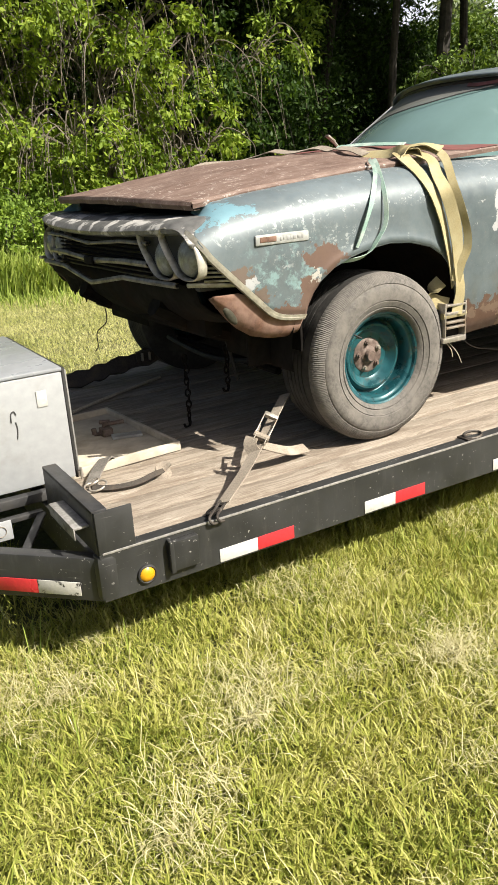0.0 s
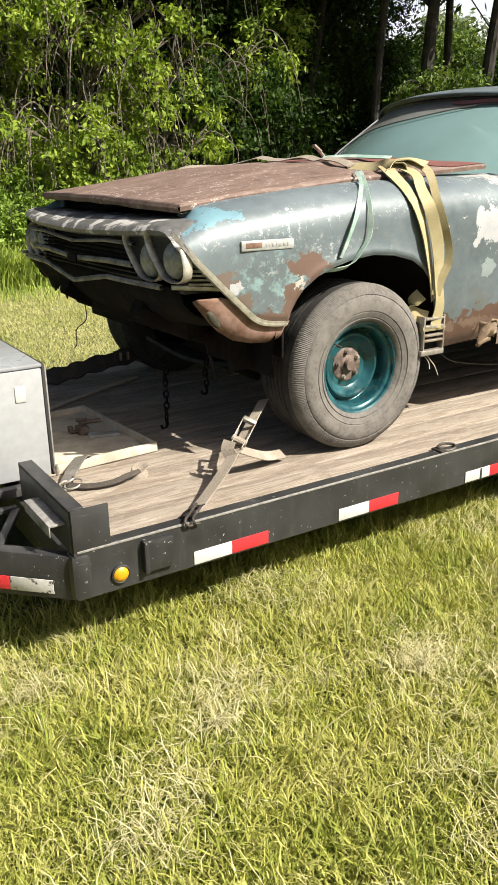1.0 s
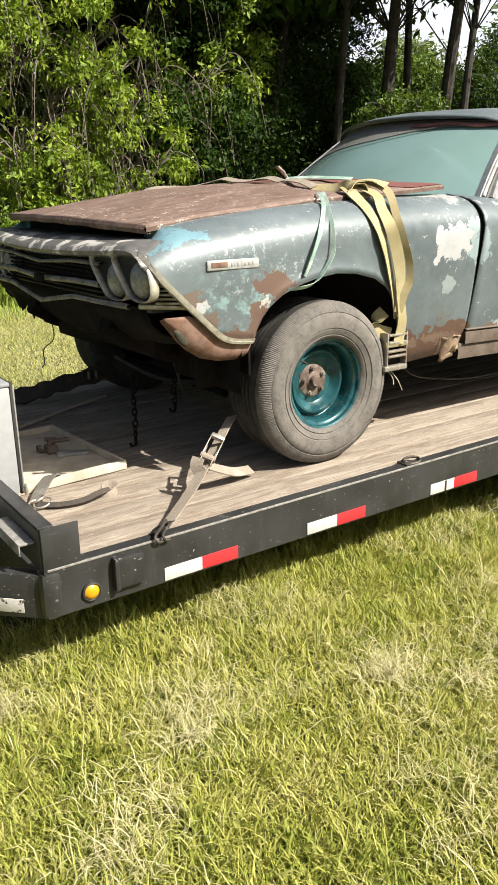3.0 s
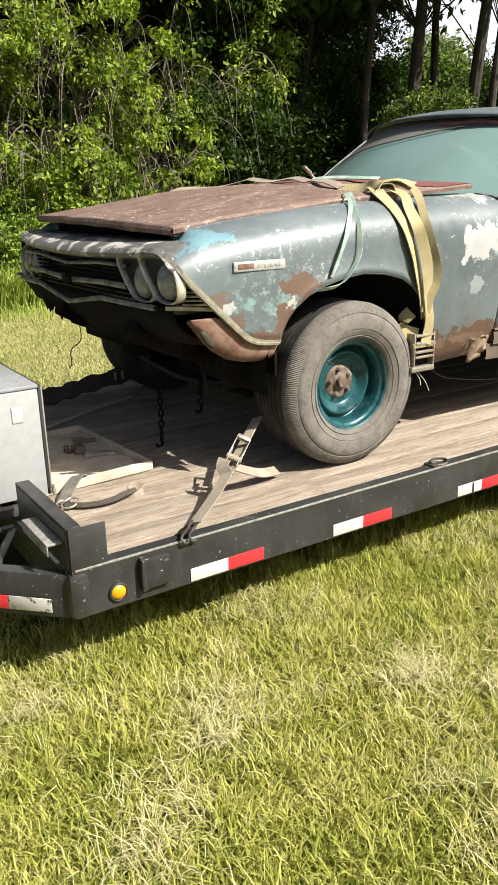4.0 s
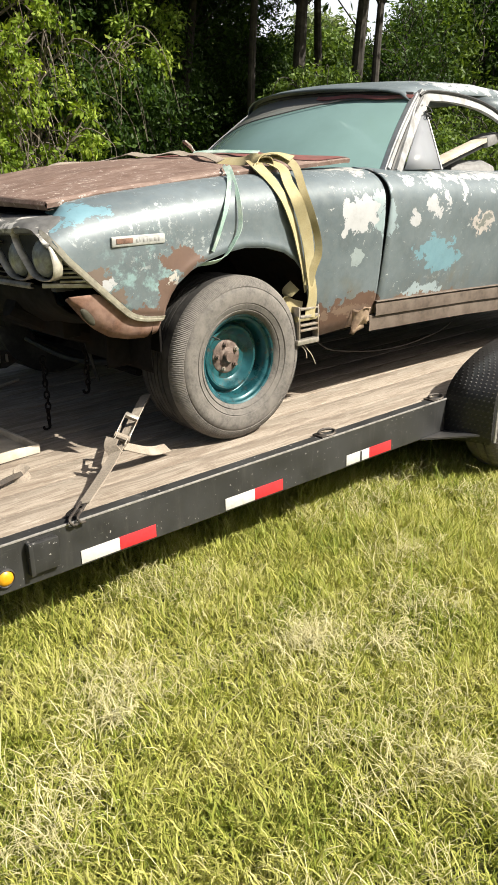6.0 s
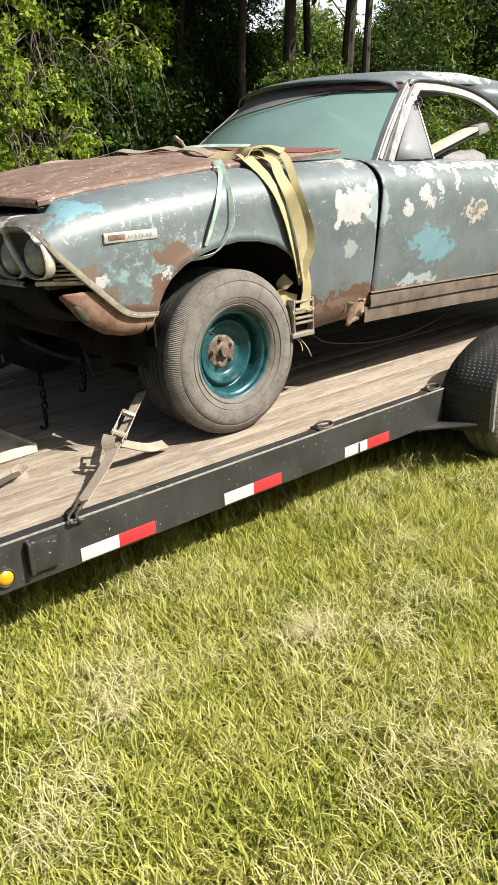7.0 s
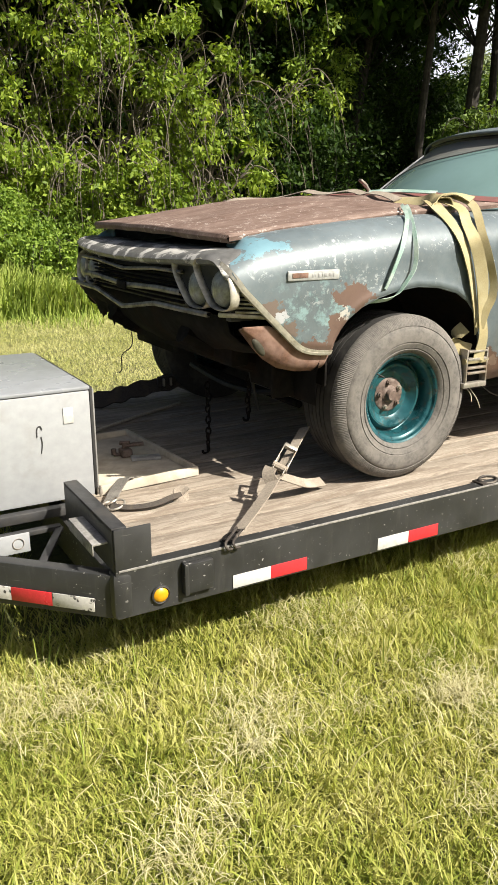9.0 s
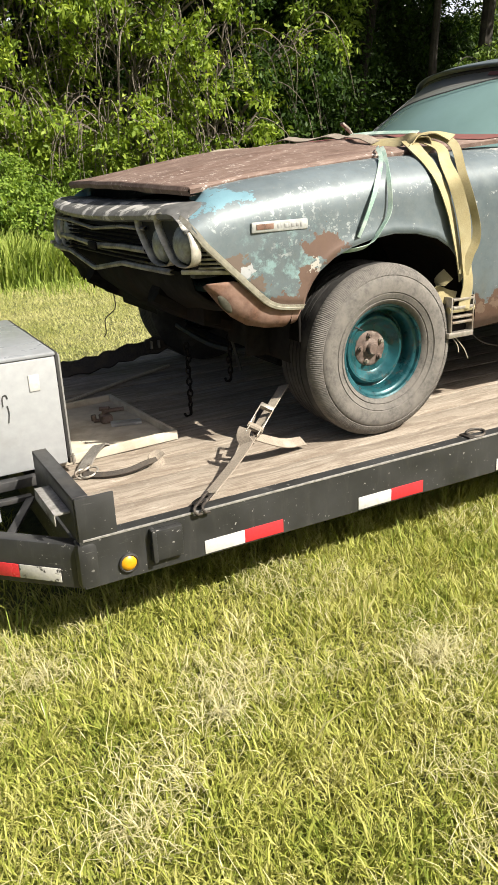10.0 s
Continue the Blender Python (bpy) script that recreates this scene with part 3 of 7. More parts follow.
def blades(rng, base, length, width, lean, fold=0.5):
    """Grass: two quads and a tip a blade, bending over more and more. Arrays in, vertices and faces out."""
    n = len(base)
    az = rng.uniform(0, 2 * np.pi, n)
    turn = rng.normal(0, 0.35, n)
    az2 = az + np.pi / 2 + rng.uniform(-0.6, 0.6, n)
    s = np.stack([np.cos(az2), np.sin(az2), np.zeros(n)], 1) * (width / 2)[:, None]
    up = np.array([0, 0, 1.0])

    def step(angle, swing, share):
        d = np.stack([np.cos(az + swing), np.sin(az + swing), np.zeros(n)], 1)
        return (d * np.sin(angle)[:, None] + up * np.cos(angle)[:, None]) * (length * share)[:, None]

    a = base + step(lean * 0.45, 0, fold * 0.7)
    b = a + step(lean * 0.9, turn, 1 - fold * 1.2)
    tip = b + step(np.minimum(lean * 1.45, 1.9), turn * 2, fold * 0.5)
    v = np.stack([base - s * 0.7, base + s * 0.7, a + s, a - s, b + s * 0.75, b - s * 0.75, tip], 1).reshape(-1, 3)
    i = np.arange(n)[:, None] * 7
    f = np.concatenate([i + np.array([[0, 1, 2, 3]]), i + np.array([[3, 2, 4, 5]]), i + np.array([[5, 4, 6]])], 1).ravel()
    return v, f, np.tile([4, 4, 3], n)


def value_noise(rng, p, cell):
    """Smooth noise of places on the ground, 0 to 1."""
    g = rng.uniform(0, 1, (64, 64))
    q = p[:, :2] / cell + 1000
    i = np.floor(q).astype(int)
    f = q - i
    f = f * f * (3 - 2 * f)
    x0, y0, x1, y1 = i[:, 0] % 64, i[:, 1] % 64, (i[:, 0] + 1) % 64, (i[:, 1] + 1) % 64
    return (g[x0, y0] * (1 - f[:, 0]) + g[x1, y0] * f[:, 0]) * (1 - f[:, 1]) + (g[x0, y1] * (1 - f[:, 0]) + g[x1, y1] * f[:, 0]) * f[:, 1]


# ---- ground and lawn ----
GROUND = -0.065        # the trailer deck stands 0.43 m above the grass


def build_ground():
    bm = bmesh.new()
    n = 48
    steps = [-300, -80, -30, -14] + [-8 + 24 * k / (n - 1) for k in range(n)] + [22, 34, 60, 120, 600]
    rows = []
    for x in steps:
        rows.append([(x, y, 0.015 * noise.noise(Vector((x * 0.7, y * 0.7, 0))) + (0.02 * noise.noise(Vector((x * 2.1, y * 2.1, 3)))) - 0.01) for y in [-300, -60, -20, -8] + [-5 + 21 * k / (n - 1) for k in range(n)] + [20, 30, 60, 150, 600]])
    sheet(bm, rows)
    ob = new("ground", mesh_of("ground", bm, M_SOIL))
    ob.location.z = GROUND
    return tagged(ob, "mown lawn ground, green and straw-coloured", "lawn", "", "structure")


def build_lawn():
    rng = np.random.default_rng(3)

    def scatter(n, x0, x1, y0, y1):
        return np.stack([rng.uniform(x0, x1, n), rng.uniform(y0, y1, n), np.full(n, -0.012)], 1)

    near = np.concatenate([scatter(345000, -1.15, 3.6, -1.8, 0.45), scatter(46000, 3.4, 6.5, -1.5, 0.35), scatter(16000, -3.2, -1.1, -1.0, 1.6), scatter(14000, -1.1, 0.0, 0.35, 2.6)])
    thick = 0.6 * value_noise(rng, near, 0.20) + 0.4 * value_noise(rng, near, 0.07)
    rim = np.clip((near[:, 1] + 1.85) / 0.5, 0.12, 1) * np.clip((near[:, 0] + 1.15) / 0.5, 0.12, 1) * np.clip((4.1 - near[:, 0]) / 0.6, 0.3, 1)      # thins out towards the outer lawn
    near = near[rng.uniform(0, 1, len(near)) < (0.26 + 0.95 * thick) * rim]
    k = len(near)
    tuft = 0.5 * value_noise(rng, near, 0.30) + 0.5 * value_noise(rng, near, 0.09)
    ln = (0.034 + 0.078 * rng.uniform(0, 1, k) ** 1.6) * (0.45 + 1.1 * tuft)
    v, f, s = blades(rng, near, ln, rng.uniform(0.0022, 0.0056, k), rng.uniform(0.35, 1.6, k))
    from_arrays("lawn_grass", v, f, s, M_GRASS, "short green and yellowed lawn grass", "grass")
    far = np.concatenate([scatter(230000, -2.0, 7.0, 2.4, 9.5), scatter(26000, 6.0, 14, -2.0, 6.0)])
    far[:, 2] = 0
    far = far[(far[:, 0] < 1.6 + 0.45 * far[:, 1]) | (rng.uniform(0, 1, len(far)) < 0.3)]
    k = len(far)
    v, f, s = blades(rng, far, rng.uniform(0.025, 0.07, k), rng.uniform(0.0022, 0.005, k), rng.uniform(0.8, 1.65, k))
    from_arrays("far_lawn_grass", v, f, s, M_HAY, "sunlit lawn grass behind the trailer", "grass")
    mid = scatter(80000, -2.5, 9.0, 6.4, 13.0)
    mid[:, 2] = 0
    mid = mid[rng.uniform(0, 1, len(mid)) < (mid[:, 1] - 8.2) / 3.0 + 0.35 * value_noise(rng, mid, 0.8) - 0.1]
    k = len(mid)
    v, f, s = blades(rng, mid, rng.uniform(0.05, 0.22, k) * (0.4 + value_noise(rng, mid, 0.7)), rng.uniform(0.007, 0.016, k), rng.uniform(0.2, 1.2, k))
    from_arrays("unmown_grass", v, f, s, M_WEED, "bright green unmown grass before the thicket", "grass")
    # the lawn goes on all round, behind the camera too
    out = scatter(150000, -9.0, 13.0, -11.0, 9.0)
    gone = (out[:, 0] > -0.9) & (out[:, 0] < 6.6) & (out[:, 1] > -1.5) & (out[:, 1] < 9.0)
    keep = rng.uniform(0, 1, len(out)) < 1.25 - np.hypot(out[:, 0] - 2, out[:, 1] + 1) / 13
    out = out[~gone & keep]
    k = len(out)
    v, f, s = blades(rng, out, rng.uniform(0.05, 0.13, k), rng.uniform(0.008, 0.02, k), rng.uniform(0.5, 1.6, k))
    from_arrays("outer_lawn_grass", v, f, s, M_GRASS, "lawn grass further out round the trailer", "grass")
    # dry cuttings lying in drifts
    dry = scatter(90000, -1.1, 5.0, -1.5, 0.2)
    q = value_noise(rng, dry, 0.34) * 0.6 + value_noise(rng, dry, 0.12) * 0.4
    dry = dry[(q > 0.55) & (rng.uniform(0, 1, len(dry)) < (q - 0.51) * 1.7)]
    for cx, cy in [(-0.18, -0.05), (0.22, -0.49), (0.93, -0.60), (0.92, -0.58), (1.12, -0.80), (0.80, -1.28), (-0.16, -0.75), (1.65, -0.42)]:      # raked-up heaps
        n = 330
        a, r = rng.uniform(0, 2 * np.pi, n), np.abs(rng.normal(0, 1, n))
        heap = np.stack([cx + np.cos(a) * r * 0.15, cy + np.sin(a) * r * 0.12, np.zeros(n)], 1)
        dry = np.concatenate([dry, heap])
    dry[:, 2] = rng.uniform(0.015, 0.05, len(dry))
    k = len(dry)
    v, f, s = blades(rng, dry, rng.uniform(0.03, 0.11, k), rng.uniform(0.0012, 0.003, k), rng.uniform(1.2, 1.7, k))
    from_arrays("dry_straw", v, f, s, M_STRAW, "drifts of dry straw-coloured cut grass", "straw")
    # long fallen stems
    ls = np.concatenate([scatter(110, -0.9, 3.2, -1.7, 0.0), scatter(14, 0.17, 0.59, -0.47, -0.25)])
    ls[:, 2] = rng.uniform(0.03, 0.06, len(ls))
    v, f, s = blades(rng, ls, rng.uniform(0.12, 0.26, len(ls)), rng.uniform(0.002, 0.004, len(ls)), rng.uniform(1.2, 1.55, len(ls)))
    from_arrays("fallen_stems", v, f, s, M_STRAW, "long pale fallen grass stems on the lawn", "straw")
    # long seed stalks beside the rail
    st = np.concatenate([scatter(40, -0.3, 3.0, -0.35, 0.1), scatter(190, 1.2, 3.4, -0.1, 0.7), scatter(130, -0.6, 1.2, 0.0, 0.8)])
    k = len(st)
    v, f, s = blades(rng, st, rng.uniform(0.08, 0.20, k), rng.uniform(0.002, 0.005, k), rng.uniform(0.05, 0.6, k))
    from_arrays("seed_stalk", v, f, s, M_WEED, "thin pale grass stalks standing by the trailer", "grass")
    # a few tall bare stems in front of the rail
    tall = np.array([(1.33, -0.70, -0.01), (1.38, -0.68, -0.01), (1.44, -0.74, -0.01), (1.39, -0.77, -0.01), (1.16, -0.65, -0.01), (1.55, -0.75, -0.01)])
    k = len(tall)
    v, f, s = blades(rng, tall, rng.uniform(0.34, 0.46, k), np.full(k, 0.0032), rng.uniform(0.04, 0.16, k), 0.7)
    from_arrays("tall_stem", v, f, s, M_WEED, "tall thin grass stems before the trailer rail", "grass")
    # tall weeds at the wood's edge
    w = scatter(52000, -2.5, 9.0, 9.2, 13.5)
    w = w[(w[:, 1] > 11.7 - 0.22 * np.maximum(w[:, 0] - 1, 0) - 1.6 * rng.uniform(0, 1, len(w)) ** 2)]
    k = len(w)
    lush = np.concatenate([scatter(9500, 0.8, 3.4, 9.1, 10.9), scatter(2600, 3.0, 4.6, 9.9, 10.8)])
    w = np.concatenate([w, lush])
    k = len(w)
    hump = value_noise(rng, w, 0.9)
    v, f, s = blades(rng, w, rng.uniform(0.25, 0.9, k) * (0.5 + 0.8 * hump), rng.uniform(0.012, 0.03, k), rng.uniform(0.1, 0.9, k))
    from_arrays("tall_weeds", v, f, s, M_WEED, "tall pale green weeds along the thicket", "weeds")


build_ground()
build_lawn()

# ---- trees ----


def leaf_cloud(rng, centres, spread, count, size, droop=0.3, narrow=1.0):
    """Leaves of four corners round the centres; arrays for from_arrays."""
    c = np.repeat(centres, count, 0)
    n = len(c)
    p = c + rng.normal(0, 1, (n, 3)) * spread
    a = rng.uniform(0, 2 * np.pi, n)
    el = rng.uniform(-1.0, 0.6, n) - droop
    d = np.stack([np.cos(a) * np.cos(el), np.sin(a) * np.cos(el), np.sin(el)], 1)
    r = rng.normal(0, 1, (n, 3))
    s = np.cross(d, r)
    s /= np.linalg.norm(s, axis=1)[:, None]
    ln = size * rng.uniform(0.6, 1.3, n)[:, None]
    w = ln * rng.uniform(0.13, 0.22, n)[:, None] * narrow
    v = np.stack([p, p + d * ln * 0.5 + s * w, p + d * ln, p + d * ln * 0.5 - s * w], 1).reshape(-1, 3)
    f = np.arange(n * 4)
    return v, f, np.full(n, 4)


def shrub(seed, x, y, height, reach, stems, sprays, leaves, size, leaf, twig, label, name, full=0.34, tight=0.056):
    """Arching stems whose side sprays droop at their ends and carry the leaves in clusters."""
    rnd = random.Random(seed)
    rng = np.random.default_rng(seed)
    root = thing(name, label, "shrub")
    root.location = (x, y, GROUND)
    ends = []
    for i in range(stems):
        a = 2 * math.pi * (i + rnd.uniform(0, 0.7)) / stems
        h = height * rnd.uniform(0.55, 1.0)
        out = reach * rnd.uniform(0.3, 0.9)
        d = Vector((math.cos(a), math.sin(a), 0))
        line = smooth_line([d * 0.12, d * out * 0.25 + Vector((0, 0, h * 0.45)), d * out * 0.6 + Vector((rnd.gauss(0, .1), rnd.gauss(0, .1), h * 0.82)), d * out * 1.05 + Vector((0, 0, h))], 5)
        bm = bmesh.new()
        tube(bm, line, [0.022 * (1.15 - k / (len(line) - 1)) + 0.005 for k in range(len(line))], 6)
        for j in range(sprays):
            k = rnd.uniform(0.22, 1.0)
            p = line[min(len(line) - 1, int(k * len(line)))]
            b = a + rnd.gauss(0, 1.1)
            e = Vector((math.cos(b), math.sin(b), 0))
            r = reach * rnd.uniform(0.25, 0.75)
            up = rnd.uniform(0.05, 0.35) * reach
            leafy = 0.8 if rnd.random() < full else 0.03
            drop = rnd.uniform(-0.05, 0.25) if leafy > 0.5 else rnd.uniform(0.2, 0.9)
            tip = p + e * r + Vector((0, 0, -drop * reach * 0.6))
            if tip.z < 0.1:
                tip.z = 0.1 + 0.2 * rnd.random()
            sp = smooth_line([p, p + e * r * 0.45 + Vector((0, 0, up)), p + e * r * 0.85 + Vector((rnd.gauss(0, .05), rnd.gauss(0, .05), up * 0.3)), tip], 4)
            tube(bm, sp, [0.011 * (1.1 - q / (len(sp) - 1)) + 0.0025 for q in range(len(sp))], 4, caps=False)
            for q in range(5, len(sp)):
                if rnd.random() < leafy:
                    ends.append(sp[q] + Vector((rnd.gauss(0, .07), rnd.gauss(0, .07), rnd.gauss(0, .04))))
        part("stem", bm, twig, root)
    c = np.array([tuple(e) for e in ends])
    v, f, s = leaf_cloud(rng, c, np.array([tight * 1.35, tight * 1.35, tight * 0.75]) * (0.7 + 0.3 * reach), leaves, size, 0.45, 1.25)
    v[:, 2] = np.maximum(v[:, 2], 0.03)
    crown = from_arrays("crown", v, f, s, leaf, "", "")
    crown.parent = root
    return root


def tree(seed, x, y, height, reach, leaves, clumps, size, leaf, trunk_r, low, lean, label, name, loose=0.5):
    """A tapered trunk with limbs and a crown of leaf clumps at their ends; low: the height at which the crown begins."""
    rnd = random.Random(seed)
    rng = np.random.default_rng(seed)
    root = thing(name, label, "tree")
    root.location = (x, y, GROUND)
    bm = bmesh.new()
    line = smooth_line([(0, 0, -0.1), (lean[0] * 0.2 + rnd.uniform(-.1, .1), lean[1] * 0.2, height * 0.25), (lean[0] * 0.55, lean[1] * 0.55 + rnd.uniform(-.15, .15), height * 0.52), (lean[0], lean[1], height * 0.86)], 4)
    tube(bm, line, [trunk_r * (1.2 - 0.95 * i / (len(line) - 1)) + 0.012 for i in range(len(line))], 10)
    trunk = part("trunk", bm, M_BARK, root)
    ends = []
    bm = bmesh.new()
    for i in range(clumps):
        z = low + (height - low) * rnd.random() ** 0.9
        a = rnd.uniform(0, 2 * math.pi)
        t = (z - low) / (height - low)
        rad = reach * math.sqrt(max(0.08, 1 - (t * 1.5 - 0.5) ** 2)) * rnd.uniform(0.35, 1.05)
        k = max(0.08, min(0.98, (z / height - 0.05) / 0.86))
        p = line[int(k * (len(line) - 1))]
        e = Vector((p.x + math.cos(a) * rad, p.y + math.sin(a) * rad, z))
        mid = p.lerp(e, 0.5) + Vector((rnd.gauss(0, .1), rnd.gauss(0, .1), 0.10 * reach))
        w = 0.004 + trunk_r * 0.08 * rnd.uniform(0.5, 1.3)
        sp = smooth_line([p, mid, e], 4)
        tube(bm, sp, [w * (1.2 - q / (len(sp) - 1)) + 0.003 for q in range(len(sp))], 5, caps=False)
        for q in (4, 5, 6, 7, 8):
            if rnd.random() < 0.85:
                ends.append(sp[q] + Vector((rnd.gauss(0, .2), rnd.gauss(0, .2), rnd.gauss(0, .16))) * loose)
    part("limb_work", bm, M_BARK, trunk)
    c = np.array([tuple(e) for e in ends])
    v, f, s = leaf_cloud(rng, c, np.array([0.3, 0.3, 0.2]) * loose, leaves, size)
    v[:, 2] = np.maximum(v[:, 2], 0.03)
    crown = from_arrays("crown", v, f, s, leaf, "", "")
    crown.parent = root
    return root


def forked_tree(seed, x, y, height, trunk_r):
    """A crooked trunk that forks again and again into dark boughs with a few leaves at their ends."""
    rnd = random.Random(seed)
    rng = np.random.default_rng(seed)
    root = thing("spreading_tree", "small crooked tree with dark spreading boughs and sparse leaves", "tree")
    root.location = (x, y, GROUND)
    ends = []
    wood = bmesh.new()

    def grow(p, d, length, r, level):
        side = Vector((rnd.gauss(0, 1), rnd.gauss(0, 1), rnd.gauss(0, 0.5)))
        mid = p + d * length * 0.5 + side * length * 0.09
        tip = p + d * length
        line = smooth_line([p, mid, tip], 4)
        tube(bm if level == 0 else wood, line, [r * (1 - 0.4 * k / (len(line) - 1)) for k in range(len(line))], 7 if level < 2 else 4, caps=False)
        if level >= 2:
            ends.extend(line[2::3])
        if level == 4:
            return
        for _ in range(3 if level < 3 else 2):
            e = (d + Vector((rnd.gauss(0, 0.55), rnd.gauss(0, 0.55), rnd.gauss(0.08, 0.35)))).normalized()
            grow(line[-1 - rnd.randint(0, 2)], e, length * rnd.uniform(0.55, 0.8), r * 0.55, level + 1)

    bm = bmesh.new()
    grow(Vector((0, 0, -0.1)), Vector((rnd.gauss(0, 0.16), rnd.gauss(0, 0.1), 1)).normalized(), height * 0.36, trunk_r, 0)
    trunk = part("trunk", bm, M_BARK, root)
    part("limb_work", wood, M_BARK, trunk)
    c = np.array([tuple(e) for e in ends])
    v, f, s = leaf_cloud(rng, c, np.array([0.22, 0.22, 0.16]), 9, 0.12)
    crown = from_arrays("crown", v, f, s, M_LEAF_SHADE, "", "")
    crown.parent = root
    return root


def build_woods():
    # front row of the thicket, in the sun
    spots = [(1.3, 12.7, 4.6, 1.9), (3.0, 12.5, 5.2, 2.0), (4.5, 11.9, 5.0, 1.9), (5.9, 11.5, 5.2, 1.8), (-0.6, 13.4, 5.0, 2.0), (2.1, 11.9, 2.6, 1.5), (4.0, 11.4, 2.6, 1.4), (0.2, 12.3, 2.8, 1.5), (5.4, 11.0, 2.2, 1.2)]
    for i, (x, y, h, r) in enumerate(spots):
        shrub(20 + i, x, y, h, r, 10, 24, 20, 0.108, M_LEAF, M_TWIG, "sprawling green willow thicket with bare drooping twigs", "thicket_shrub", 0.38, 0.054)
    # its depth, with the shade put into dark leaf colour
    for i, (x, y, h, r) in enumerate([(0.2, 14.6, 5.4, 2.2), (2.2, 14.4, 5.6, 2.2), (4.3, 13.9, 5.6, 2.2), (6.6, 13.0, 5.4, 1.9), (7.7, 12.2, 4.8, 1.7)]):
        shrub(40 + i, x, y, h, r, 9, 12, 40, 0.11, M_LEAF_SHADE, M_BARK, "willow shrub inside the thicket, shade put into its dark leaves", "inner_shrub", 0.6, 0.09)
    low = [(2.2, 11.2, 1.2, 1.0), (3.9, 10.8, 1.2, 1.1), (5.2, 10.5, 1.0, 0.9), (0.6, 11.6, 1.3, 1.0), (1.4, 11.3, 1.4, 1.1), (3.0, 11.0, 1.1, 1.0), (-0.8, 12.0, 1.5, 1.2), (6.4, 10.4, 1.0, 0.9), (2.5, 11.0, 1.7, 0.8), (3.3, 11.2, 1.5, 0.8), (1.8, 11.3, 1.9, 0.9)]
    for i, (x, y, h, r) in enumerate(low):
        shrub(60 + i, x, y, h, r, 10, 9, 34, 0.08, M_LEAF_SUN, M_BARK, "low leafy shrub at the wood's edge, sunlight put into its leaf colour", "low_shrub", 0.8, 0.07)
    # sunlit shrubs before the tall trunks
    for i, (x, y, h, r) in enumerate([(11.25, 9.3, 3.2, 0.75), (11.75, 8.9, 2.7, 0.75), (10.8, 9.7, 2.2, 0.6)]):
        shrub(74 + i, x, y, h, r, 10, 12, 26, 0.11, M_LEAF_HALFSHADE, M_BARK, "leafy shrub in the sun under tall trunks", "sunlit_shrub", 0.75, 0.08)
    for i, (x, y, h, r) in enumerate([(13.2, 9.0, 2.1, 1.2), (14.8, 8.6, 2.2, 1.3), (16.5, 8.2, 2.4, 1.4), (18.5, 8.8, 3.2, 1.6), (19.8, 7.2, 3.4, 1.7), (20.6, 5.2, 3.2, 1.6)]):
        shrub(64 + i, x, y, h, r, 10, 10, 40, 0.10, M_LEAF_HALFSHADE, M_BARK, "leafy shrub under the tall trees, half-shade put into its leaf colour", "wood_shrub", 0.7, 0.08)
    # a bough hanging out of the dark, sunlight put into its leaf colour
    tree(90, 8.55, 11.9, 6.4, 1.0, 44, 40, 0.125, M_LEAF_SUN, 0.07, 3.3, (-0.2, -0.3), "slender tree with a hanging crown, sunlight put into its bright leaf colour", "sun_toned_tree", 0.34)
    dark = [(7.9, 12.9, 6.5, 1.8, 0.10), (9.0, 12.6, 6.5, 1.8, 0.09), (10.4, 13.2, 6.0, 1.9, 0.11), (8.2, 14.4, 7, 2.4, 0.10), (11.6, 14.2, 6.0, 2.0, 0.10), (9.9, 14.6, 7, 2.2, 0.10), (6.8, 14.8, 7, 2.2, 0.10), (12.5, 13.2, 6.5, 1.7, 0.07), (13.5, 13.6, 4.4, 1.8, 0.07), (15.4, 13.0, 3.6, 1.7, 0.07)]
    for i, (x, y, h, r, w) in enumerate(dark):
        tree(80 + i, x, y, h, r, 40, 130, 0.12, M_LEAF_SHADE, w, 0.2, (0.3 * math.cos(i), 0), "broadleaf tree with shade put into its dark green leaves", "shade_toned_tree", 0.6)
    # tall trunks against the sky; wide unseen crowns added to shade the wood behind
    trunks = [(12.58, 9.95, 13, 0.135, 6.2, 0.10, 3.0), (12.98, 9.66, 12, 0.085, 6.0, 0.75, 2.2), (11.76, 10.84, 12, 0.15, 5.9, 0.05, 3.0), (11.15, 11.35, 11, 0.085, 5.8, -0.75, 2.8), (12.9, 11.3, 12, 0.10, 6.4, 0.2, 2.2)]
    for i, (x, y, h, w, lo, ln, r) in enumerate(trunks):
        tree(120 + i, x, y, h, r, 26, 95, 0.22, M_LEAF_SHADE, w, lo, (ln, -0.9 if r > 2.5 else 0.0), "tall bare-trunked tree, its high dark crown added for shade", "tall_tree", 1.0)
    # high crowns added out of view to keep sun off the thicket's depth
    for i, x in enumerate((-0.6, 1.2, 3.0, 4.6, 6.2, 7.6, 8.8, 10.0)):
        tree(240 + i, x, 12.9 - 0.12 * max(0, x - 4) + 0.5 * (i % 2), 9.2, 2.5, 30, 110, 0.34, M_LEAF_SHADE, 0.12, 5.5, (0.3, -0.9), "willow with a high crown added above view to shade the thicket", "shade_willow", 0.8)
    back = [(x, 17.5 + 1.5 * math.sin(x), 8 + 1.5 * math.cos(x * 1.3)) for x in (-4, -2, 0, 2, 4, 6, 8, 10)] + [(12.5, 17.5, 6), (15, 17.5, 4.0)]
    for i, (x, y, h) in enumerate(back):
        tree(160 + i, x, y, h, 2.4, 26, 110, 0.22, M_LEAF_SHADE, 0.12, 0.0, (0, 0), "dense tree deep in the wood, shade put into its dark leaf colour", "wood_tree", 0.8)
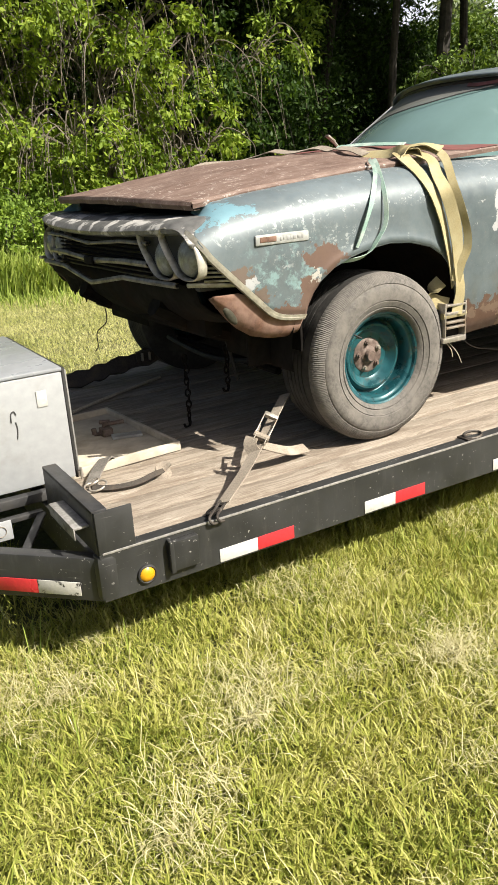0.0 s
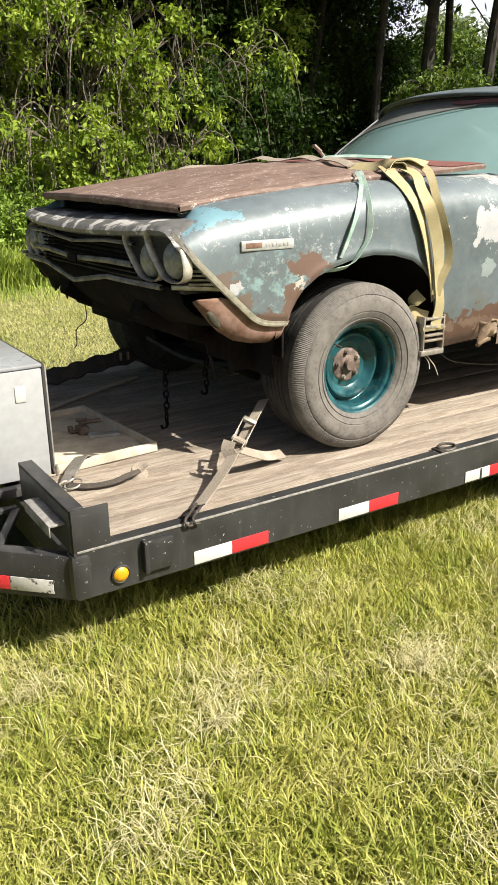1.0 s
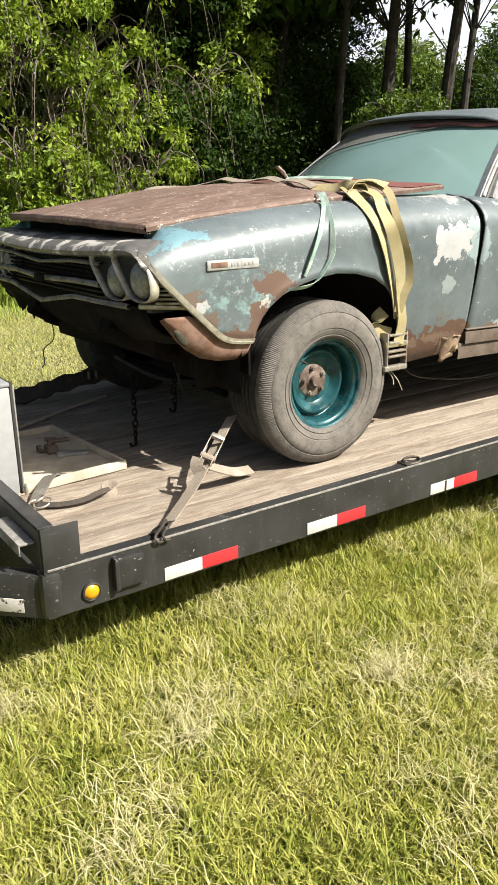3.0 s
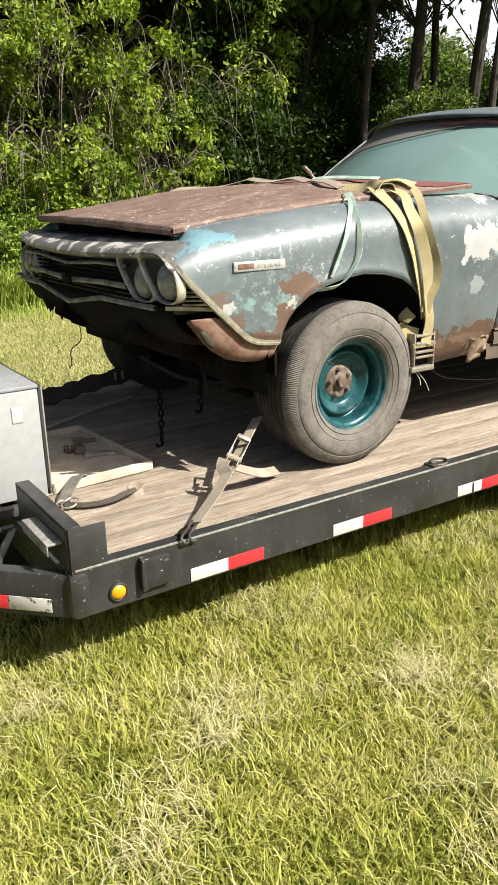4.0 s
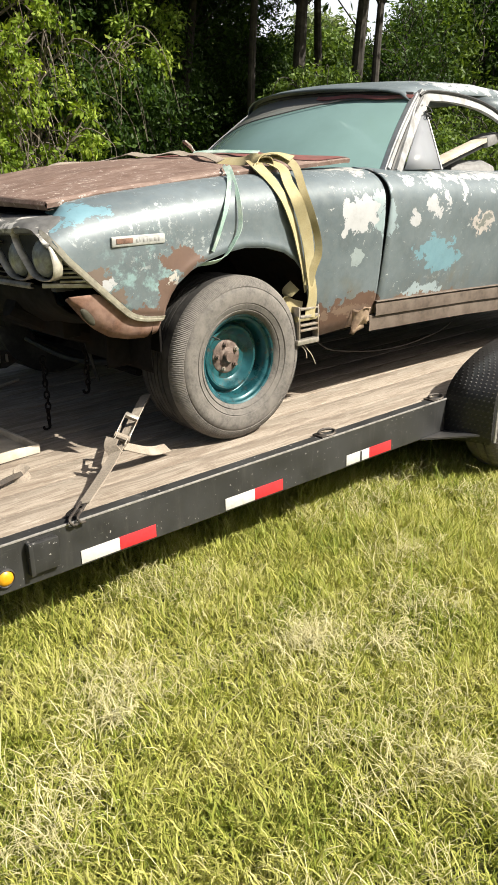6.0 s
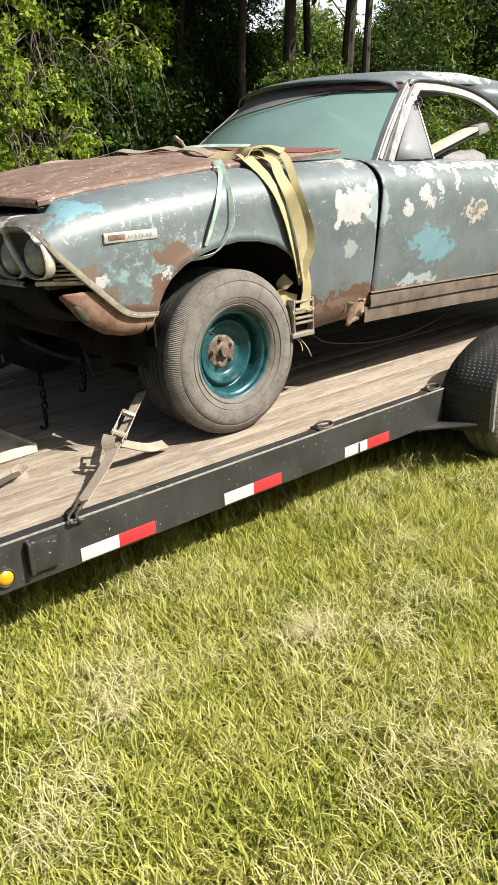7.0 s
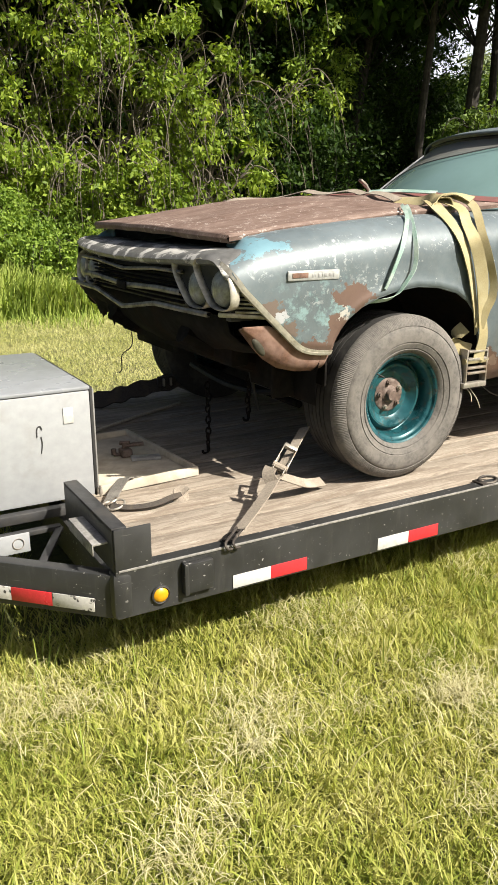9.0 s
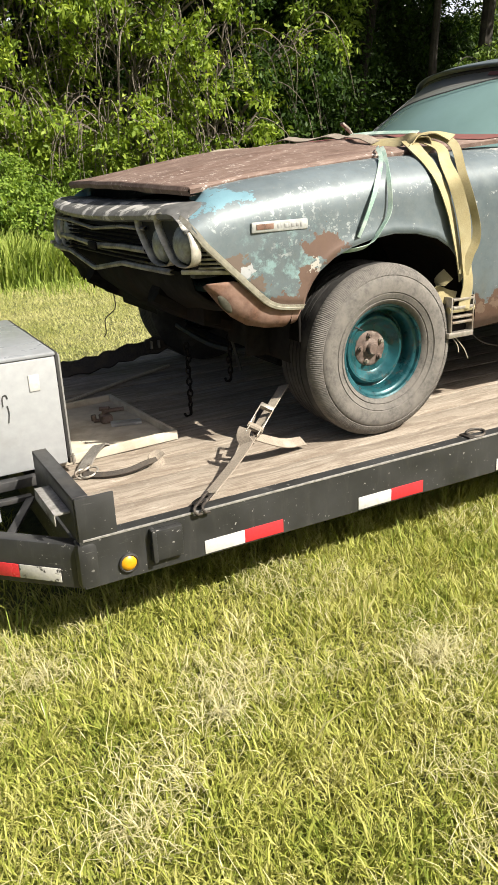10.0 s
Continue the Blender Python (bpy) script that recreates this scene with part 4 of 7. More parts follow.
    # small spreading trees; their dark outline is put into bark and leaf colour
    for i, (x, y, h, w) in enumerate([(18.4, 13.0, 7.0, 0.10), (20.3, 11.6, 7.4, 0.12), (18.9, 9.0, 7.0, 0.11), (21.5, 9.4, 7.5, 0.12), (22.5, 6.6, 7.2, 0.12), (16.2, 12.6, 6.6, 0.08)]):
        forked_tree(300 + i, x, y, h, w)
    for i, (x, y, h) in enumerate([(17.5, 15.5, 5.2), (20.5, 15.0, 5.0), (24.5, 12.5, 5.2), (26.0, 9.6, 5.6), (18.8, 19.0, 5.4), (27.5, 3.0, 5.8), (22.6, 13.6, 6.6), (25.4, 6.6, 6.8), (19.6, 13.4, 6.0), (21.4, 12.6, 6.8), (23.6, 11.2, 6.8), (24.0, 9.0, 6.6)]):
        tree(180 + i, x, y, h, 2.3, 36, 110, 0.19, M_LEAF_SHADE if i % 2 else M_LEAF_HALFSHADE, 0.09, 0.0, (0, 0), "mid-green bushy tree behind the trunks", "bushy_tree", 0.8)
    # a hedge in sunny leaf tone; beyond, trees with haze in their colour
    for i, (x, y) in enumerate([(27, 21), (29.5, 18.6), (31.5, 16.0), (33, 13.2), (34, 10.2)]):
        shrub(330 + i, x, y, 2.9, 1.9, 9, 9, 30, 0.22, M_LEAF_SUN, M_BARK, "yellow-green hedge shrub across the field, sunlight put into its leaf colour", "hedge_shrub", 0.85, 0.14)
    for i, (x, y, h) in enumerate([(38, 46, 10.5), (44, 42, 11.6), (50, 38, 10.8), (54, 32, 12.0), (58, 25, 11.2), (60, 18, 12.0), (62, 10, 11.5), (31, 50, 11.5)]):
        tree(200 + i, x, y, h, 5.0, 30, 150, 0.58, M_LEAF_HAZE, 0.25, 0.0, (0, 0), "distant pale green tree, haze put into its leaf colour", "distant_tree", 1.7)


build_woods()

# hazy bright sky low behind the far trees
bm = bmesh.new()
sheet(bm, [[(420 * math.sin(radians(a)), 420 * math.cos(radians(a)), z) for z in (-2, 60, 150)] for a in range(-12, 126, 6)])
haze, nt, bsdf = nodes_of("bright_haze")
em = nt.nodes.new("ShaderNodeEmission")
put(nt, em.inputs[0], mixc(nt, span(nt, noise_tex(nt, mapped(nt, coords(nt), (1, 1, 2.5)), 0.012, 4), 0.35, 0.7), (0.80, 0.88, 1.0), (1.0, 1.0, 1.0)))
em.inputs[1].default_value = 0.60
nt.links.new(em.outputs[0], nt.nodes["Material Output"].inputs[0])
tagged(new("sky_backdrop", mesh_of("sky_backdrop", bm, haze)), "pale hazy sky behind the trees", "sky", "", "structure")

# ---- trailer ----
DECK, RAIL_TOP, RAIL_BOT, WIDE, LONG = 0.368, 0.372, 0.200, 2.43, 5.6
trailer = thing("flatbed_trailer", "black steel flatbed car trailer with a weathered plank deck", "trailer")


def channel(x0, x1, side):
    """A side rail: a web with flanges turned inwards. side: 1 near, -1 far."""
    bm = bmesh.new()
    y0, s = (0.0, 1) if side > 0 else (WIDE, -1)
    prof = [(0.0, RAIL_BOT + 0.004), (0.004, RAIL_BOT), (0.06, RAIL_BOT), (0.06, RAIL_BOT + 0.008), (0.008, RAIL_BOT + 0.010), (0.008, RAIL_TOP - 0.010), (0.052, RAIL_TOP - 0.008), (0.052, RAIL_TOP), (0.005, RAIL_TOP), (0.0, RAIL_TOP - 0.005)]
    ends = sheet(bm, [[(x0 + (x1 - x0) * k / 12, y0 + s * a, b) for a, b in prof] for k in range(13)], True)
    bm.faces.new(ends[0])
    bm.faces.new(ends[-1])
    return bm


part("side_rail", channel(0.0, 2.49, 1), M_BLACK, trailer, "near black channel rail with dusty paint")
part("side_rail", channel(4.36, LONG, 1), M_BLACK, trailer)
part("side_rail", channel(0.0, LONG, -1), M_BLACK, trailer)
part("worn_edge", box(0.01, -0.0025, RAIL_TOP - 0.006, 2.485, 0.004, RAIL_TOP + 0.0015, 0.001), M_EDGE, trailer, "rubbed bright top edge of the rail")
part("inner_rail", box(2.49, 0.012, RAIL_BOT, 4.36, 0.024, RAIL_TOP - 0.012, 0.003), M_BLACK, trailer)

# tongue
TIP = Vector((-1.20, WIDE / 2, 0.277))
for y in (0.0, WIDE):
    bm = bmesh.new()
    inward = 0.026 if y == 0 else -0.026
    beam(bm, (0.018, y + inward, 0.277), TIP, 0.05, 0.154, 0.005)
    part("tongue_bar", bm, M_BLACK, trailer, "scuffed black tongue beam")
part("corner_cap", box(-0.014, -0.005, 0.198, 0.060, 0.060, 0.366, 0.022), M_BLACK, trailer)
part("cross_member", box(0.002, 0.06, RAIL_BOT, 0.05, WIDE - 0.06, 0.335, 0.004), M_BLACK, trailer)
for x in (0.7, 1.4, 2.1, 2.8, 3.5, 4.2, 4.9, 5.5):
    part("cross_member", box(x, 0.06, 0.225, x + 0.05, WIDE - 0.06, 0.330, 0.003), M_BLACK, trailer)
bm = bmesh.new()
tube(bm, [(-1.15, WIDE / 2, 0.27), (-1.42, WIDE / 2, 0.27)], 0.05, 12)
part("coupler", bm, M_BLACK, trailer)
bm = bmesh.new()
tube(bm, [(-0.98, WIDE / 2, GROUND + 0.02), (-0.98, WIDE / 2, 0.75)], 0.03, 12)
bmesh.ops.create_cone(bm, cap_ends=True, segments=16, radius1=0.09, radius2=0.07, depth=0.02, matrix=Matrix.Translation((-0.98, WIDE / 2, GROUND + 0.012)))
part("jack", bm, M_BLACK_DUST, trailer)

# front stop plates at the corner
bm = box(0.0, 0.0, 0.366, 0.124, 0.009, 0.512, 0.002)
part("stake_plate", bm, M_BLACK, trailer, "square black upright plate on the rail")
bm = box(-0.004, 0.010, 0.366, 0.012, 0.515, 0.512, 0.002)
slab(bm, -0.004, 0.010, 0.504, 0.046, 0.515, 0.516, 0.002)
part("stop_plate", bm, M_BLACK_DUST, trailer, "black angle-iron front stop, dusty on top")
bm = bmesh.new()
beam(bm, (-0.030, 0.05, 0.455), (-0.030, 0.30, 0.455), 0.052, 0.008, 0.002)
beam(bm, (-0.054, 0.05, 0.437), (-0.054, 0.30, 0.437), 0.004, 0.036, 0.001)
part("angle_bracket", bm, M_EDGE, trailer, "short dusty angle-iron bracket")
# box shelf on the tongue
bm = bmesh.new()
beam(bm, (-0.70, 0.575, 0.385), (0.06, 0.575, 0.385), 0.04, 0.035)
part("shelf_bar", bm, M_BLACK_DUST, trailer)
bm = bmesh.new()
beam(bm, (-0.62, 0.50, 0.352), (-0.03, 0.50, 0.352), 0.03, 0.018)
part("shelf_bar", bm, M_BLACK_DUST, trailer)
bm = bmesh.new()
beam(bm, (-0.035, 0.49, 0.352), (-0.165, 0.30, 0.300), 0.03, 0.012)
part("diagonal_brace", bm, M_BLACK_DUST, trailer)
for x in (-0.6, -0.3):
    part("shelf_bar", box(x, 0.52, 0.345, x + 0.04, 1.85, 0.368, 0.003), M_BLACK, trailer)
plate = part("sign_plate", box(-0.40, 0.478, 0.288, -0.150, 0.484, 0.362, 0.003), M_WHITE, trailer, "small white metal plate with a faded ring")
bm = bmesh.new()
tube(bm, [(-0.192 + 0.020 * math.cos(a * math.pi / 8), 0.4755, 0.326 + 0.020 * math.sin(a * math.pi / 8)) for a in range(16)], 0.0014, 5, True)
part("ring_mark", bm, M_STRAP_T, plate)

# lights, reflectors, pockets on the near rail
lamp = part("marker_lamp_base", bmesh.new(), M_GASKET, trailer)
bm = bmesh.new()
lathe(bm, [(0.0, 0.006), (0.026, 0.006), (0.029, 0.010), (0.033, 0.008), (0.034, 0.0)], 28, (0.148, 0.0, 0.257))
lamp.data = mesh_of("marker_lamp_base", bm, M_GASKET)
bm = bmesh.new()
lathe(bm, [(0.0, 0.016), (0.010, 0.0158), (0.019, 0.013), (0.0255, 0.007), (0.026, 0.002)], 28, (0.148, 0.0, 0.257))
part("amber_lens", bm, M_AMBER, lamp, "round amber marker lens")
bm = box(0.240, -0.022, 0.243, 0.335, 0.0, 0.350, 0.004)
slab(bm, 0.226, -0.028, 0.240, 0.242, 0.0, 0.356, 0.003)
part("stake_pocket", bm, M_BLACK, trailer, "black steel pocket on the rail")
for x in (0.418, 1.050, 1.742, 4.5, 5.1):
    part("white_tape", box(x, -0.0035, 0.209, x + 0.152, -0.0008, 0.258, 0.0008), M_TAPE_W, trailer, "white reflective strip")
    part("red_tape", box(x + 0.1525, -0.0035, 0.209, x + 0.306, -0.0008, 0.258, 0.0008), M_TAPE_R, trailer, "red reflective strip")
part("tape_gap", box(1.832, -0.0042, 0.210, 1.844, -0.0036, 0.257, 0.0002), M_BLACK, trailer)
D45 = Matrix.Translation((0.0, 0.0, 0.0)) @ Matrix.Rotation(radians(135), 4, "Z")
for k, (m, name) in enumerate(((M_TAPE_WORN, "white_tape"), (M_TAPE_R, "red_tape"), (M_TAPE_WORN, "white_tape"), (M_TAPE_R, "red_tape"))):
    a = 0.080 + 0.152 * k
    part(name, box(a, 0.0008, 0.222, a + 0.1515, 0.0035, 0.270, 0.0008, D45), m, trailer, "scratched reflective strip on the tongue")

# deck
deck = part("deck", box(0.05, 0.055, 0.322, LONG - 0.01, WIDE - 0.055, 0.332, 0.002), M_BLACK, trailer, "plank deck of grey-brown weathered boards")
random.seed(5)
y = 0.056
while y < WIDE - 0.07:
    w = min(random.uniform(0.150, 0.172), WIDE - 0.056 - y)
    bm = box(0.052, y + 0.003, 0.333, LONG - 0.02, y + w - 0.003, DECK - random.uniform(0, 0.004), 0.003)
    part("plank", bm, M_WOOD, deck)
    y += w


def d_ring(x, y):
    g = part("tie_ring", bmesh.new(), M_RING, trailer, "steel tie-down ring lying at the deck edge")
    bm = bmesh.new()
    tube(bm, [(x + 0.045 * math.cos(a * math.pi / 8), y + 0.026 * math.sin(a * math.pi / 8), DECK + 0.012 + 0.006 * math.sin(a * math.pi / 8)) for a in range(16)], 0.006, 8, True)
    slab(bm, x - 0.06, y - 0.032, DECK + 0.002, x - 0.03, y + 0.03, DECK + 0.012, 0.003)
    g.data = mesh_of("tie_ring", bm, M_RING)


for x, yy in ((1.655, 0.036), (2.43, 0.036), (1.655, WIDE - 0.036), (2.43, WIDE - 0.036)):
    d_ring(x, yy)

# fenders and wheels
FX = 3.40


def trailer_fender(y_in, y_out):
    """An arched fender over two wheels with a rolled outer lip."""
    prof = [(2.458, 0.168), (2.472, 0.38), (2.525, 0.465), (2.63, 0.532), (2.78, 0.585), (2.95, 0.608), (3.3, 0.612), (3.85, 0.608), (4.02, 0.592), (4.17, 0.545), (4.275, 0.475), (4.328, 0.39), (4.342, 0.190)]
    line = smooth_line([(a, 0, b) for a, b in prof], 4)
    s = 1 if y_out < y_in else -1
    bm = bmesh.new()
    rows = []
    for p in line:
        c = Vector((FX, 0, 0.33))
        d = (c - Vector((p.x, 0, p.z))).normalized()
        k = 0.07 * max(0.0, 1 - (p.x - 2.458) / 0.28)      # the outer corner is bent back
        rows.append([(p.x, y_in, p.z), (p.x + k * 0.5, y_in * 0.5 + y_out * 0.5, p.z), (p.x + k, y_out + s * 0.008, p.z), (p.x + k + d.x * 0.004, y_out, p.z + d.z * 0.004), (p.x + k + d.x * 0.034, y_out - s * 0.001, p.z + d.z * 0.034)])
    sheet(bm, rows)
    ob = part("fender", bm, M_PLATE, trailer, "black tread-plate fender arched over two wheels")
    solid(ob, 0.004)
    bm = bmesh.new()
    tube(bm, [(r[4][0], r[4][1], r[4][2]) for r in rows], 0.011, 8)
    part("rolled_lip", bm, M_EDGE, ob, "scuffed bright fender lip")
    return ob


trailer_fender(0.006, -0.225)
trailer_fender(WIDE - 0.006, WIDE + 0.225)
bm = bmesh.new()
v = [bm.verts.new(p) for p in ((2.27, -0.003, 0.200), (2.49, -0.003, 0.200), (2.49, -0.19, 0.212), (2.27, -0.003, 0.208), (2.49, -0.003, 0.208), (2.49, -0.19, 0.220))]
for f in ((0, 2, 1), (3, 4, 5), (0, 1, 4, 3), (1, 2, 5, 4), (2, 0, 3, 5)):
    bm.faces.new([v[i] for i in f])
part("gusset", bm, M_BLACK_DUST, trailer, "triangular black gusset plate", smooth=False)


def trailer_wheel(x, y, s):
    """A road tyre with grooves and shoulder blocks on a pale steel wheel with slots."""
    zc = GROUND + 0.313
    w = part("wheel", bmesh.new(), M_RUBBER, trailer, "trailer wheel with a worn road tyre")
    bm = bmesh.new()
    lathe(bm, [(0.190, -0.012), (0.205, 0.008), (0.235, 0.018), (0.268, 0.014), (0.294, 0.0), (0.307, -0.014), (0.315, -0.032), (0.315, -0.062), (0.306, -0.064), (0.306, -0.071), (0.315, -0.073), (0.315, -0.112), (0.306, -0.114), (0.306, -0.121), (0.315, -0.123), (0.315, -0.165), (0.294, -0.198), (0.220, -0.200), (0.190, -0.18)], 240, (x, y, zc), s, (4, 5, 6, 9, 10), 0.005)
    w.data = mesh_of("wheel", bm, M_RUBBER)
    bm = bmesh.new()
    lathe(bm, [(0.0, -0.02), (0.05, -0.018), (0.06, -0.03), (0.14, -0.045), (0.160, -0.06), (0.170, -0.02), (0.190, -0.004), (0.198, -0.010)], 48, (x, y, zc), s)
    rim = part("rim", bm, M_DOORTRIM, w, "dusty pale steel wheel rim")
    for k in range(8):
        a = k * math.pi / 4
        c = (x + 0.118 * math.cos(a), y + s * -0.034, zc + 0.118 * math.sin(a))
        bm = bmesh.new()
        lathe(bm, [(0.0, 0.0), (0.016, 0.0), (0.018, -0.012)], 14, c, s)
        part("rim_hole", bm, M_GASKET, rim)


for x in (2.895, 3.790):
    trailer_wheel(x, -0.215, -1)
    trailer_wheel(x, WIDE + 0.215, 1)
    bm = bmesh.new()
    tube(bm, [(x, -0.1, GROUND + 0.313), (x, WIDE + 0.1, GROUND + 0.313)], 0.035, 10)
    part("axle", bm, M_DARKMETAL, trailer)

# ---- the car ----
CY, Y0 = 1.215, 0.250        # its middle line and near flank
car = thing("old_pickup_coupe", "rusty grey-green vintage pickup coupe with flaking paint and no bumper", "car")

TOP = [(0.54, 1.322), (0.66, 1.360), (0.85, 1.389), (1.13, 1.418), (1.43, 1.440), (1.9, 1.452), (2.28, 1.455), (3.44, 1.412), (4.4, 1.395), (5.5, 1.37)]
BOT = [(2.27, 0.735), (2.6, 0.712), (3.55, 0.680), (5.5, 0.66)]
DROP = [(0, 0.0), (0.06, 0.001), (0.15, 0.008), (0.25, 0.018), (0.38, 0.034), (0.5, 0.058), (0.58, 0.085), (0.66, 0.12)]


def flank(x, z):
    """How far the side lies inside the widest line at x and height z."""
    zt = lerp(TOP, x)
    zc = zt - 0.150
    nose = 0.025 * max(0.0, (0.95 - x) / 0.40) ** 2
    if z <= zc:
        return lerp(DROP, zc - z) + nose
    k = min(1.0, (z - zc) / 0.150)
    return 0.185 * (1 - math.sqrt(max(0.0, 1 - k ** 2.3))) + nose


def column(x, zb, near=True, top_in=0.185, n=22):
    """Points of a cross-section at x from the lower edge zb to the hood's gap."""
    zt = lerp(TOP, x)
    out = []
    for k in range(n):
        t = k / (n - 1)
        z = zb + (zt - zb) * (1 - (1 - t) ** 1.7)
        flare = 0.017 * math.exp(-(z - zb) / 0.032) * max(0.0, 1 - (abs(x - 1.40) / 0.37) ** 6) if 1.03 < x < 1.77 else 0.0
        out.append((x, Y0 + flank(x, z) - flare, z))
    e = out[-1][1]
    for k in range(1, 4):
        out.append((x, e + 0.02 * k, zt + 0.003 * k))
    if x < 0.72:      # the nose seam runs back towards the hood
        f = 1 - (x - 0.555) / 0.165
        out = [(a + 0.125 * f * min(1.0, max(0.0, (b - 0.285) / 0.17)), b, c) for a, b, c in out]
    tuck = 0.10 * max(0.0, (1.25 - x) / 0.70) ** 2       # the far corner is pushed in
    return out if near else [(a + 0.4 * tuck, 2 * CY - b - tuck, c) for a, b, c in out]


STRIP = [(0.555, 1.285), (0.60, 1.215), (0.626, 1.182), (0.737, 1.075), (0.831, 0.989), (0.870, 0.963), (0.906, 0.951), (0.950, 0.944), (1.000, 0.940)]
ARCH = [(1.001, 0.945), (1.012, 0.985), (1.035, 1.03), (1.062, 1.068), (1.12, 1.112), (1.195, 1.143), (1.29, 1.166), (1.392, 1.177), (1.50, 1.168), (1.606, 1.141), (1.68, 1.100), (1.725, 1.059), (1.765, 1.0), (1.795, 0.92), (1.808, 0.84), (1.815, 0.735)]
FENDER_BOT = STRIP + ARCH + [(1.83, 0.722), (2.0, 0.735), (2.25, 0.745)]


def fender(near):
    xs = sorted({0.555 + k * 0.0125 for k in range(136)} | {a for a, b in ARCH + STRIP} | {2.255})
    xs = [x for x in xs if x <= 2.256]
    bm = bmesh.new()
    sheet(bm, [column(x, lerp(FENDER_BOT, x), near) for x in xs])
    ob = part("front_fender", bm, M_PAINT, car, "faded grey-green front fender with flaking paint and rust")
    solid(ob, 0.006)
    # rolled lip round the wheel opening
    bm = bmesh.new()
    lip = [(x, z, Y0 + flank(x, z) + 0.004 - 0.016 * max(0.0, 1 - (abs(x - 1.40) / 0.37) ** 6)) for x, z in ARCH]
    pts = [(x, y if near else 2 * CY - y, z) for x, z, y in lip]
    tube(bm, pts, 0.0065, 6)
    part("arch_lip", bm, M_PAINT, ob)
    # inner housing, the wheel well's shade put into its colour
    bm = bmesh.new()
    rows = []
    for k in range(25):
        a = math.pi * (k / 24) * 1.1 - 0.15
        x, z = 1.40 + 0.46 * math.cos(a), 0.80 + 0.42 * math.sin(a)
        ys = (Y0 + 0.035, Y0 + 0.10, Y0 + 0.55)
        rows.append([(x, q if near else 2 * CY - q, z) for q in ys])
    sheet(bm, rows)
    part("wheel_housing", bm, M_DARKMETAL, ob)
    return ob


fender(True)
fender(False)


def side_panel(name, x0, x1, near, label, arch=None):
    xs = [x0 + (x1 - x0) * k / 60 for k in range(61)]
    bm = bmesh.new()
    rows = []
    for i, x in enumerate(xs):
        zb = lerp(BOT, x)
        if arch and abs(x - arch) < 0.40:
            zb = max(zb, 0.74 + 0.36 * math.sqrt(max(0, 1 - ((x - arch) / 0.40) ** 2)))
        rows.append(column(x, zb, near))
        if i == 0 and x0 < 2.4:      # the door hangs away from the fender at the top
            rows[0] = [(a - 0.034 * max(0.0, (1.30 - c) / 0.5) ** 0.7 if c < 1.30 else a, b, c) for a, b, c in rows[0]]
    sheet(bm, rows)
    ob = part(name, bm, M_PAINT, car, label)
    solid(ob, 0.006)
    return ob


door = side_panel("door", 2.292, 3.56, True, "closed grey-green door with turquoise and white patches")
side_panel("door", 2.272, 3.56, False, "closed faded grey-green door")
for near in (True, False):
    side_panel("bed_side", 3.572, 5.45, near, "faded grey-green pickup bed side", 4.31)
# black shut line behind the front fender
bm = bmesh.new()
sheet(bm, [[(2.25, Y0 + flank(2.26, z) + 0.022, z), (2.31, Y0 + flank(2.26, z) + 0.022, z)] for z in [0.74 + 0.0235 * k for k in range(31)]])
part("door_gap", bm, M_GASKET, car, "dark open door gap")


def rail_shape(pts, y_off, half, depth):
    """A moulding along the flank through (x, z) points."""
    bm = bmesh.new()
    rows = []
    for p in smooth_line([(x, 0, z) for x, z in pts], 6):
        y = Y0 + flank(p.x, p.z)
        rows.append([(p.x, y + 0.006, p.z - half), (p.x, y - depth, p.z - half * 0.8), (p.x, y - depth - 0.003, p.z), (p.x, y - depth, p.z + half * 0.8), (p.x, y + 0.006, p.z + half)])
    sheet(bm, rows)
    return bm


part("rocker_moulding", rail_shape([(2.25, 0.806), (3.0, 0.782), (3.56, 0.760), (5.4, 0.71)], 0, 0.036, 0.022), M_SILL, car, "dusty brown rocker moulding")
part("rocker_trim", rail_shape([(2.25, 0.846), (3.0, 0.822), (3.56, 0.800)], 0, 0.005, 0.018), M_SILL, car)
part("lower_sill", rail_shape([(2.22, 0.742), (3.0, 0.718), (3.56, 0.694), (5.4, 0.66)], 0, 0.046, 0.030), M_SILL, car, "dusty brown lower sill with drips")
# chrome strip along the fender's lower front edge
bm = bmesh.new()
rows = []
for p in smooth_line([(x, 0, z) for x, z in STRIP], 5):
    y = Y0 + flank(p.x, p.z + 0.01)
    t = 0.0088
    rows.append([(p.x - t * 0.8, y + 0.012, p.z - t), (p.x - t * 0.7, y - 0.006, p.z - t), (p.x, y - 0.009, p.z - 0.001), (p.x, y - 0.006, p.z), (p.x + t * 0.7, y - 0.008, p.z + t), (p.x + t * 0.8, y + 0.004, p.z + t * 1.1)])
sheet(bm, rows)
part("fender_trim", bm, M_CHROME, car, "dull chrome strip curving along the fender edge")
# rusty lower corner in front of the wheel
for near in (True, False):
    bm = bmesh.new()
    low = [(0.618, 1.052), (0.632, 1.035), (0.68, 0.975), (0.721, 0.934), (0.78, 0.896), (0.86, 0.876), (0.931, 0.871), (0.985, 0.880), (1.003, 0.93)]
    rows = []
    for x, z in low:
        zt = lerp(STRIP, x) + 0.004
        zt = max(z + 0.006, min(zt, 1.062))
        r = []
        for k in range(7):
            q = z + (zt - z) * k / 6
            y = Y0 + flank(x, max(q, 0.93)) + 0.012 + 0.05 * max(0, (1 - k / 3)) ** 2 * 0.5
            r.append((x, y if near else 2 * CY - y, q))
        rows.append(r)
    sheet(bm, rows)
    solid(part("fender_corner", bm, M_RUST, car, "rusty brown lower fender corner"), 0.006)

